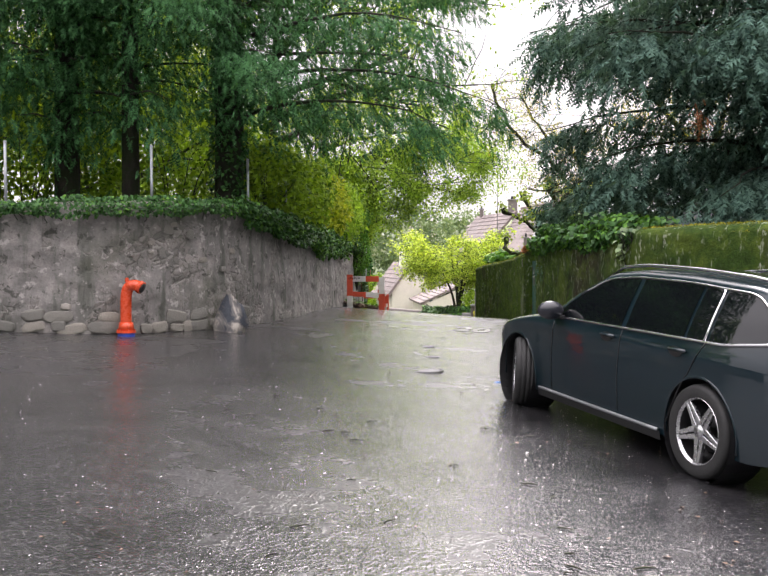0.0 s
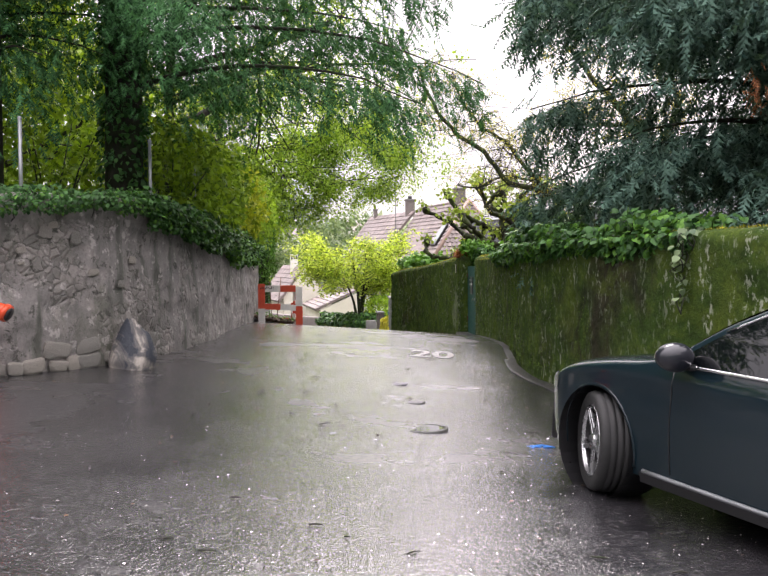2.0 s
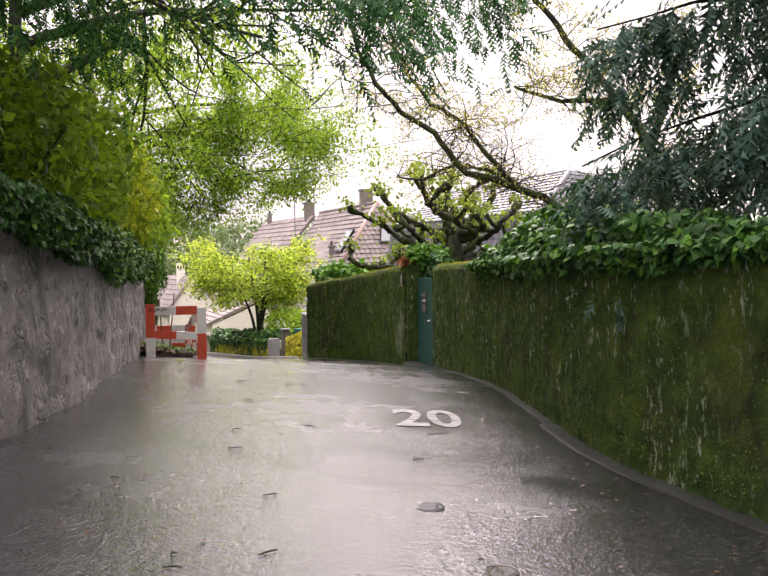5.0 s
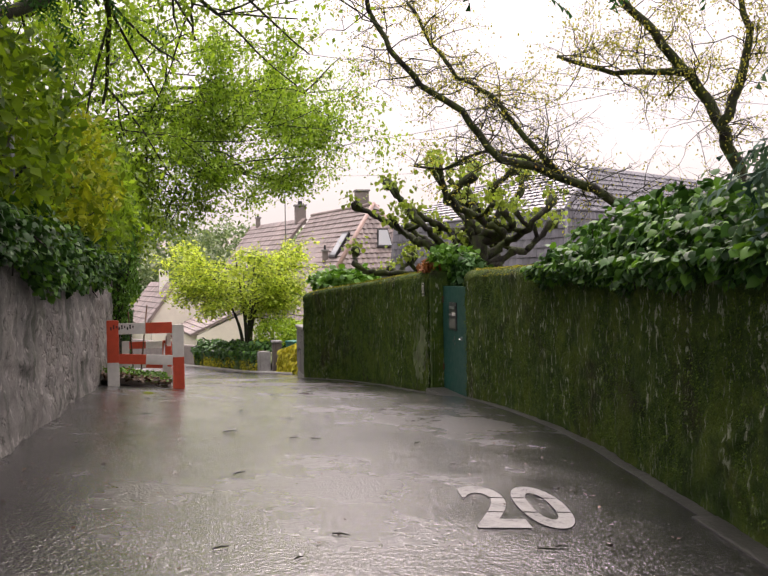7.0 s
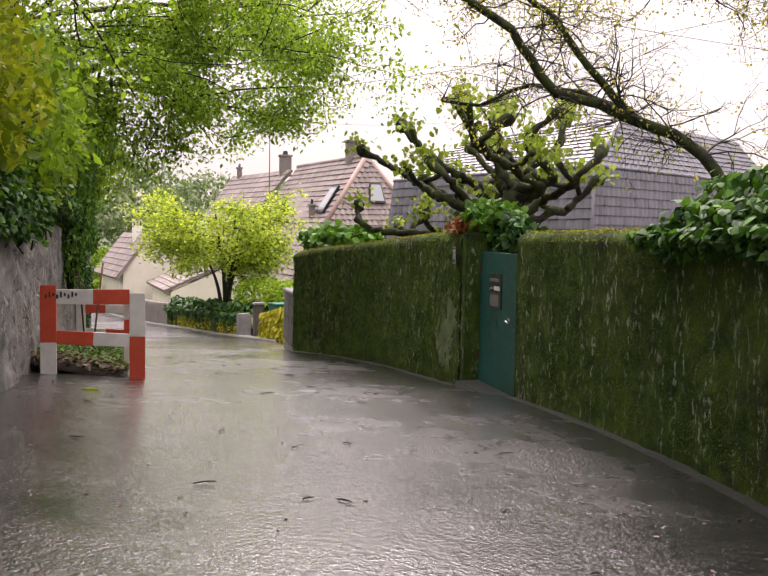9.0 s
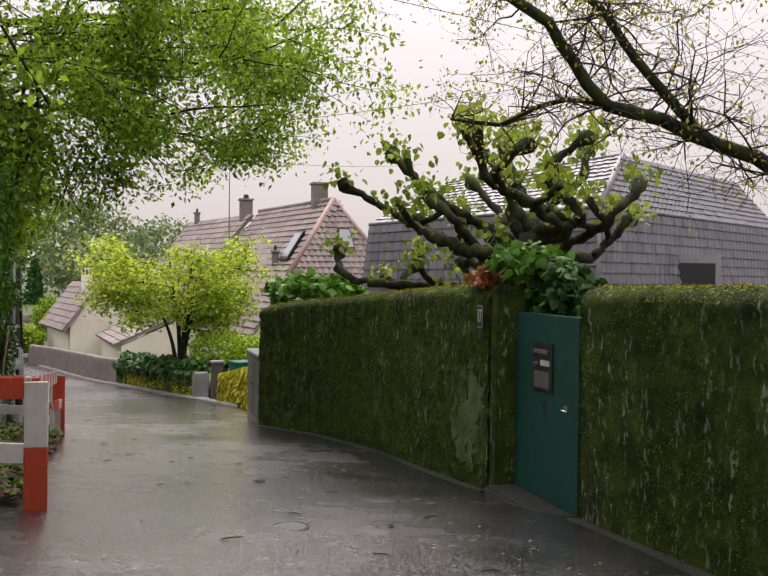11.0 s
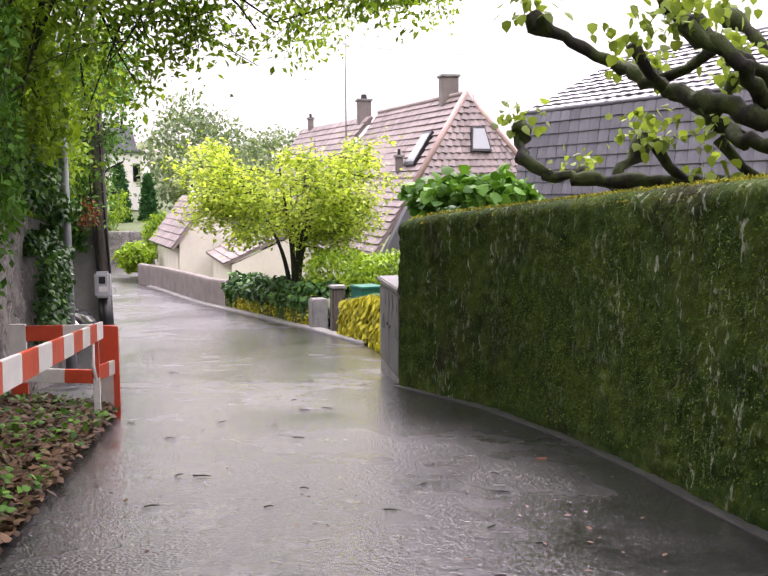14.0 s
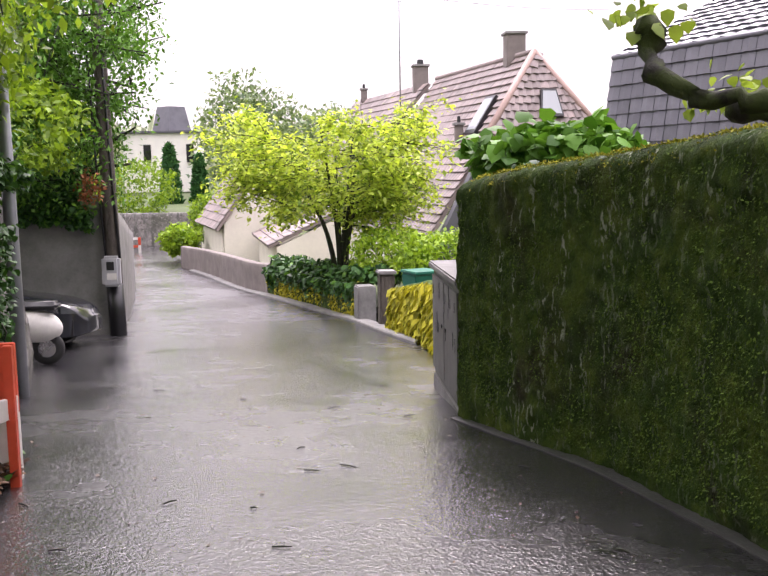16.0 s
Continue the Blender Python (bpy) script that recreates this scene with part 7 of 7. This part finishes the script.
# ivy hedge, hedge and maple in the lower garden
ivy_mass("ivy_hedge", [(2.15, 44.8), (1.6, 46.8), (0.8, 49.6), (-0.25, 52.9)], lambda x, y: float(np.interp(y, [44, 53], [-0.95, -1.45])), 0.50, 0.42, 1.0, 9000, 0.17, "ivy", "dense dark ivy hedge on the low garden wall", -1, light=0.15)
shrub("hedge", (4.2, 44.2, -0.35), (1.5, 0.9, 0.55), 3600, 0.13, "hedge", "clipped light-green hedge behind the gate", "leaf", "hedge")
shrub("hedge", (2.9, 46.0, -0.45), (1.1, 0.9, 0.65), 2600, 0.13, "hedge", "bright green hedge in the lower garden", "leaf", "hedge")
random.seed(51)
mx, my, mz = 1.75, 48.4, gz(1.7, 48.4) + 0.2
mp = thing("maple", (mx, my, mz), 0, "small spreading maple with fresh yellow-green leaves", "tree")
runs, crown = [], []
for k in range(9):
    a = k * 2.4 + 0.4
    e = Vector((math.cos(a) * random.uniform(0.9, 1.9) - 0.35, math.sin(a) * random.uniform(0.9, 1.7), random.uniform(3.5, 4.9)))
    m1 = Vector((e.x * 0.25, e.y * 0.25, e.z * 0.45))
    line = smooth_line([(0.04 * math.cos(a), 0.04 * math.sin(a), -0.2), tuple(m1), tuple(e)], 0.25)
    tubes("stem", [(line, [0.07 * (1 - 0.75 * i / len(line)) for i in range(len(line))])], M["bark"], 8, mp)
    for i in range(int(len(line) * 0.55), len(line)):
        grow(line[i], (math.cos(a + random.gauss(0, .9)), math.sin(a + random.gauss(0, .9)), 0.15), 1.5, 0.018, 1, 0.5, -0.02, runs, 0.3, 5)
tubes("twig_growth", [(p, r) for d, p, r in runs], M["bark"], 4, mp)["kind"] = "stuff"
pl = [q for q in twig_places(runs, 1, 44, 0.13)]
foliage("crown", pl, np.random.uniform(0.6, 1.25, len(pl)) * 0.17, M["maple"], mp, "leaf", 0.35, 0.3)

# planting and trees at the bend and beyond
random.seed(61)
for (x, y, z, r, mat, lab) in ((-5.5, 70.8, -1.7, (0.9, 1.2, 0.7), "hedge", "rounded bright-green bush at the bend"), (-4.4, 77, -0.9, (1.3, 1.6, 1.4), "understory", "tall green shrub at the bend"),
                               (-3.9, 73, -1.2, (0.8, 1.2, 1.0), "broad", "light green shrub near the cottage"), (-10, 86, 0.6, (2.4, 2.0, 2.0), "understory", "green shrub behind the bend wall"),
                               (-13.5, 84, 0.8, (2.6, 2.0, 2.2), "yellow", "yellow-green shrub behind the bend wall"), (-8.5, 60, 0.6, (2.0, 3.0, 1.6), "broad", "light green shrubs on the bank"),
                               (-7.0, 51, 1.4, (1.8, 3.0, 1.4), "understory", "green shrubs on the bank above the lane"), (-17.5, 92, 2.6, (3.0, 3.0, 3.5), "broad", "light green tree behind the bend")):
    shrub("garden_shrub", (x, y, z), r, 2600, 0.26, mat, lab, "leaf", "shrub", stems=False)
for (x, y, h, w) in ((-9.6, 97, 5.0, 1.2), (-7.6, 99, 4.2, 1.0)):
    cyp_t = thing("slim_cypress", (x, y, gz(x, y) + 1.6), 0, "dark slim cypress in a far garden", "tree")
    n = 2200
    s = RNG.uniform(0, 1, n)
    a = RNG.uniform(0, 2 * math.pi, n)
    r = w * 0.8 * np.sqrt(np.clip(1 - s, 0.02, 1)) * RNG.uniform(0.7, 1, n)
    foliage("crown", np.stack([r * np.cos(a), r * np.sin(a), s * h], -1), RNG.uniform(0.25, 0.5, n), M["conifer"], cyp_t, "leaf", 0.5, -0.8)
    tubes("trunk", [([(0, 0, -0.6), (0, 0, h * 0.7)], [0.12, 0.05])], M["bark"], 8, cyp_t)
for (x, y, z, r, mat, n, sz) in ((-4.5, 112, 4.5, (5, 4, 6), "willow", 4200, 0.55), (3, 120, 3.5, (6, 4, 5), "willow", 4000, 0.55), (-24, 118, 5, (7, 5, 7), "willow", 4200, 0.6), (-36, 105, 6, (8, 6, 8), "broad", 4200, 0.6), (14, 125, 3.0, (8, 5, 5), "willow", 4200, 0.6)):
    shrub("far_tree", (x, y, z), r, n, sz, mat, "hazy green tree in a far garden", "leaf", "tree", stems=True, hollow=0.4)
# wooded hillside across the valley, its haze painted as pale leaf and ground colour
pl = []
for _ in range(5200):
    a = random.uniform(-0.75, 0.75)
    d = random.uniform(260, 420)
    x, y = d * math.sin(a), d * math.cos(a)
    hgt = (d - 250) / 170 * (17 + 8 * noise.noise(Vector((a * 4, 0, 5))))
    pl.append((x, y, hgt - 4 + random.uniform(0, 3)))
tagged(foliage("backdrop_woods", pl, np.random.uniform(5, 10, len(pl)), M["hill"], None, "lobed", 0.9), "wooded hillside across the valley, painted pale for haze", "woods")
hill = terrace("backdrop_hill", [(-380, 240), (380, 240), (420, 520), (-420, 520)], lambda x, y: (math.hypot(x, y) - 262) / 170 * 16 - 4, M["hill"], "hillside across the valley, painted pale for haze")
# a few far roofs on the hillside
for (x, y, z, w) in ((-6, 300, 5.5, 9), (14, 320, 8, 12), (-30, 310, 7, 10)):
    hb = thing("far_house", (x, y, z), 10, "tiny pale house on the far hillside", "house", "far houses")
    part("wall", bm_box(-w / 2, w / 2, -4, 4, -4, 4), M["white_wall"], hb)
    bmr = bm_box(-w / 2 - .4, w / 2 + .4, -4.6, 4.6, 4, 7)
    for v in bmr.verts:
        if v.co.z > 6:
            v.co.y *= 0.05
    part("roof", bmr, M["clay"], hb)

# trees added out of view behind the start of the walk, seen only in reflections
random.seed(71)
for k, (x, y) in enumerate(((-6, -12), (3, -15), (10, -10), (-12, -3), (15, -2))):
    zb = gz(x, y)
    conifer("conifer", (x, y, zb - 0.05), 11, 0.2, boughs_round(2.0, 10, 16, 3.2, 1.2), "conifer", "tall dark conifer added out of view for reflections", per=40, size=0.55, hang=0.9)

# more added trees, out of view, that darken what the parked car reflects
for x, y, r in ((-20, 5, 5), (-21, -4, 5), (-15, -13, 5), (-5, -20, 5), (5, -22, 5), (14, -17, 5), (21, -8, 5), (24, 2, 4)):
    shrub("reflected_trees", (x, y, gz(x, y) + 5.0), (r, 3.2, 5.4), 2600, 0.62, "conifer", "dark dense trees added out of view to darken reflections", "leaf", "tree", stems=True, hollow=0.3)

# ---- moss on the east walls ----
def moss_cover(parent, line, tops, n, size, mat, seed):
    q, nrm = along_line(line, n)
    topf = top_of(line, tops)
    pl, hd = [], []
    for i in range(n):
        x, y = q[i]
        z0, z1 = gz(x, y), topf(x, y)
        u = RNG.uniform(0, 1)
        z = z0 + 0.1 + (z1 - z0 - 0.05) * u
        k = noise.noise(Vector((x * 1.2, y * 1.2, z * 1.2 + seed))) + 0.5 * noise.noise(Vector((x * 4, y * 4, z * 2.0 + seed)))
        if k < RNG.uniform(-0.5, 0.35):
            continue
        inset = -0.005
        if z > z1 - 0.12:
            inset = RNG.uniform(0, 0.3)
            z = z1 - 0.12 + 0.12 * math.sin(min(math.pi, math.pi * inset / 0.36 + 0.3))
        pl.append((x + nrm[i, 0] * inset, y + nrm[i, 1] * inset, z))
        hd.append(math.atan2(-nrm[i, 1], -nrm[i, 0]) + RNG.normal(0, 0.7))
    foliage("moss", pl, RNG.uniform(0.5, 1.3, len(pl)) * size, M[mat], parent, "leaf", 0.5, 0.75, np.array(hd))


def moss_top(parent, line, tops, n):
    """A cushion of yellower moss along the rounded top, with brighter toplight put into its colour."""
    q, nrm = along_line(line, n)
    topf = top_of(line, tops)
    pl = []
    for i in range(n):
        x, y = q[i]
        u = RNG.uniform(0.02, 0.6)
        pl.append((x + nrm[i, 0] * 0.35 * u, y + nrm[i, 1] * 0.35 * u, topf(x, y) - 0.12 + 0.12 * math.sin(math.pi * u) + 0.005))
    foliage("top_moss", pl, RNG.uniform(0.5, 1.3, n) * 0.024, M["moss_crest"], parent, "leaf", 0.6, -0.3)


wa, wb = bpy.data.objects["wall_east"], bpy.data.objects["wall_east_lower"]
moss_cover(wa, RIGHT_A[3:], [2.08, 2.05, 2.05, 2.02, 2.0, 1.98, 1.94, 1.90], 44000, 0.018, "moss", 1.0)
moss_cover(wb, RIGHT_B, [1.90, 1.86, 1.76, 1.62, 1.53, 1.43], 52000, 0.019, "moss", 2.0)
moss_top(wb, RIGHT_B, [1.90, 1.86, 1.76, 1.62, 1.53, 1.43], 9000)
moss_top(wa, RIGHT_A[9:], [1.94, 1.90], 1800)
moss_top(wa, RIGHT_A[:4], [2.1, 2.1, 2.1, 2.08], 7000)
moss_cover(bpy.data.objects["wall_garden"], [(1.95, 44.6), (1.4, 46.8), (0.6, 49.6), (-0.4, 52.8)], [-0.95, -1.15, -1.35, -1.5], 4000, 0.09, "moss_yellow", 3.0)

# bare patch of render beside the door
def render_patch(line, s0, s1, z0, z1, wob, parent, name, seed):
    pts = smooth_line([(p[0], p[1], 0) for p in line], 0.015)
    pts = [p for p in pts if s0 <= p[1] <= s1]
    vs, fs, rows = [], [], 80
    for i, (x, y, _) in enumerate(pts):
        a, b = pts[max(i - 1, 0)], pts[min(i + 1, len(pts) - 1)]
        d = Vector((b[0] - a[0], b[1] - a[1])).normalized()
        n = Vector((d.y, -d.x))
        for k in range(rows + 1):
            q = Vector((x, y, gz(x, y) + z0 + (z1 - z0) * k / rows))
            w = wob * (noise.noise(q * 1.3) + 0.5 * noise.noise(q * 4.0)) - 0.007
            vs.append((q.x + n.x * w, q.y + n.y * w, q.z))
    cy, cz, m = (s0 + s1) / 2, 0.5, rows + 1
    for i in range(len(pts) - 1):
        for k in range(rows):
            u, v = (pts[i][1] - cy) / ((s1 - s0) / 2), (k / rows - cz) * 2
            r = math.hypot(u, v) + 0.5 * noise.noise(Vector((u * 2.2 + seed, v * 3.5, 0))) + 0.25 * noise.noise(Vector((u * 7, v * 12, seed)))
            if r < 0.85:
                fs.append((i * m + k, i * m + k + 1, (i + 1) * m + k + 1, (i + 1) * m + k))
    part(name, mesh_from(name, vs, fs, M["patch"], True), None, parent, "pale bare patch of lichened render")


render_patch(RIGHT_B, 23.99, 24.95, 0.10, 1.30, 0.03, wb, "bare_patch", 3.0)

# ---- small litter on the road ----
random.seed(81)
runs = []
for _ in range(130):
    y = random.uniform(1, 34)
    x = random.uniform(-1.2, 2.4)
    a, ln = random.uniform(-0.9, 0.9), random.uniform(0.03, 0.13)
    z = gz(x, y) + 0.006
    runs.append(([(x, y, z), (x + math.cos(a) * ln * 0.5, y + math.sin(a) * ln * 0.5 + random.uniform(-.01, .01), z + 0.004), (x + math.cos(a) * ln, y + math.sin(a) * ln, z)], [0.004, 0.005, 0.003]))
tagged(tubes("twig_litter", runs, M["bark"], 4), "small dark twigs scattered on the wet road", "twigs", kind="stuff")
pl = []
for _ in range(900):
    y = random.uniform(-1, 34)
    edge = random.random()
    x = random.uniform(-1.5, 3.0) if edge < 0.45 else (random.gauss(float(np.interp(y, [10, 13.6, 20, 32], [3.0, 2.3, 3.0, 2.0])) - 0.3, 0.25) if edge < 0.75 else random.gauss(float(np.interp(y, [10, 13, 16, 22, 34], [-3.2, -1.9, -1.4, -1.2, -1.0])), 0.15))
    pl.append((x, y, gz(x, y) + 0.008))
tagged(foliage("leaf_scraps", pl, np.random.uniform(0.015, 0.05, len(pl)), M["litter"], None, "leaf", 0.15), "small brown leaf scraps on the wet road", "leaves")
# white flecks: a few petals, multiplied to stand for glints on wet asphalt
pl = [(random.uniform(-4.5, 3.0), random.uniform(0.2, 10), 0) for _ in range(2600)]
tagged(foliage("petals", [(x, y, gz(x, y) + 0.008) for x, y, _ in pl], np.random.uniform(0.005, 0.016, len(pl)) * np.where(np.random.uniform(size=len(pl)) < 0.06, 2.0, 1.0), M["white"], None, "leaf", 0.15), "tiny pale petals and painted wet glints on the road", "petals")
tw = thing("red_twig", (0.72, 2.05, gz(0.72, 2.05) + 0.012), 8, "broken reddish twig lying on the asphalt", "twig")
tubes("stem", [([(-0.16, 0, 0), (-0.02, 0.015, 0.01), (0.16, 0.0, 0.0)], [0.006, 0.007, 0.004])], M["red_leaf"], 6, tw)
tubes("side_shoot", [([(-0.12, 0, 0.005), (-0.09, 0.05, 0.012)], [0.004, 0.003])], M["red_leaf"], 5, tw)
yl = tagged(foliage("fallen_leaf", [(-0.95, 21.2, gz(-0.95, 21.2) + 0.012)], [0.16], M["yellow"], None, "lobed", 0.05), "yellow leaf lying on the road", "leaf", kind="")
del yl["kind"]
ol = foliage("fallen_leaf", [(2.55, 27.25, gz(2.55, 27.25) + 0.012)], [0.10], M["red_leaf"], None, "lobed", 0.05)
tagged(ol, "orange-brown leaf lying on the road", "leaf")
del ol["kind"]

# ---- stones of the rubble wall ----
random.seed(91)


def stone_mesh(seed):
    bm = bmesh.new()
    bmesh.ops.create_icosphere(bm, subdivisions=2, radius=1.0)
    for v in bm.verts:
        q = v.co.copy()
        c = Vector((math.copysign(abs(q.x) ** 0.6, q.x), math.copysign(abs(q.y) ** 0.6, q.y), math.copysign(abs(q.z) ** 0.6, q.z)))
        v.co = c * (1 + 0.20 * noise.noise(q * 1.3 + Vector((seed * 7.1, 0, 0))))
    me = bpy.data.meshes.new("stone")
    bm.to_mesh(me)
    bm.free()
    me.materials.append(M["stone"])
    return me


STONES = [stone_mesh(k) for k in range(9)]
face = smooth_line([(p[0], p[1], 0) for p in LEFT_LINE], 0.1)


def lay_stone(i, h, w, ht, dep):
    x, y, _ = face[i]
    a, b = face[max(i - 1, 0)], face[min(i + 1, len(face) - 1)]
    d = Vector((b[0] - a[0], b[1] - a[1], 0)).normalized()
    n = Vector((d.y, -d.x, 0))
    m = Matrix((d, n, Vector((0, 0, 1)))).transposed().to_4x4()
    z0, z1 = gz(x, y), L_TOP(x, y)
    off = -0.05 * h / max(0.5, z1 - z0)
    m.translation = Vector((x, y, z0 + h)) + n * off
    o = new("stone", random.choice(STONES))
    o.parent = wall_w
    o.matrix_basis = m @ pose(0, 0, 0, 0, random.uniform(-12, 12), 0) @ Matrix.Diagonal((w, dep, ht, 1))


near = [i for i, p in enumerate(face) if 9.6 < p[1] < 13.2 and p[0] > -9.5]
for row, hh in ((0, 0.07), (1, 0.22)):
    i = near[0]
    while i < near[-1]:
        w = random.uniform(0.09, 0.21)
        if row == 0 or random.random() < 0.55:
            lay_stone(i, hh + random.uniform(-.02, .03), w * 0.95, random.uniform(0.065, 0.095), random.uniform(0.025, 0.04))
        i += max(1, int(w * 2 / 0.1))
for _ in range(90):
    i = random.choice(near)
    x, y, _z = face[i]
    h = random.uniform(0.25, L_TOP(x, y) - gz(x, y) - 0.1)
    if y < 15 and noise.noise(Vector((x * 0.9, y * 0.9, h * 1.3))) + (0.3 - 0.35 * h) < random.uniform(-0.1, 0.4):
        continue
    s = random.uniform(0.03, 0.085)
    lay_stone(i, h, s * random.uniform(0.9, 1.5), s * random.uniform(0.55, 0.95), random.uniform(0.010, 0.024))
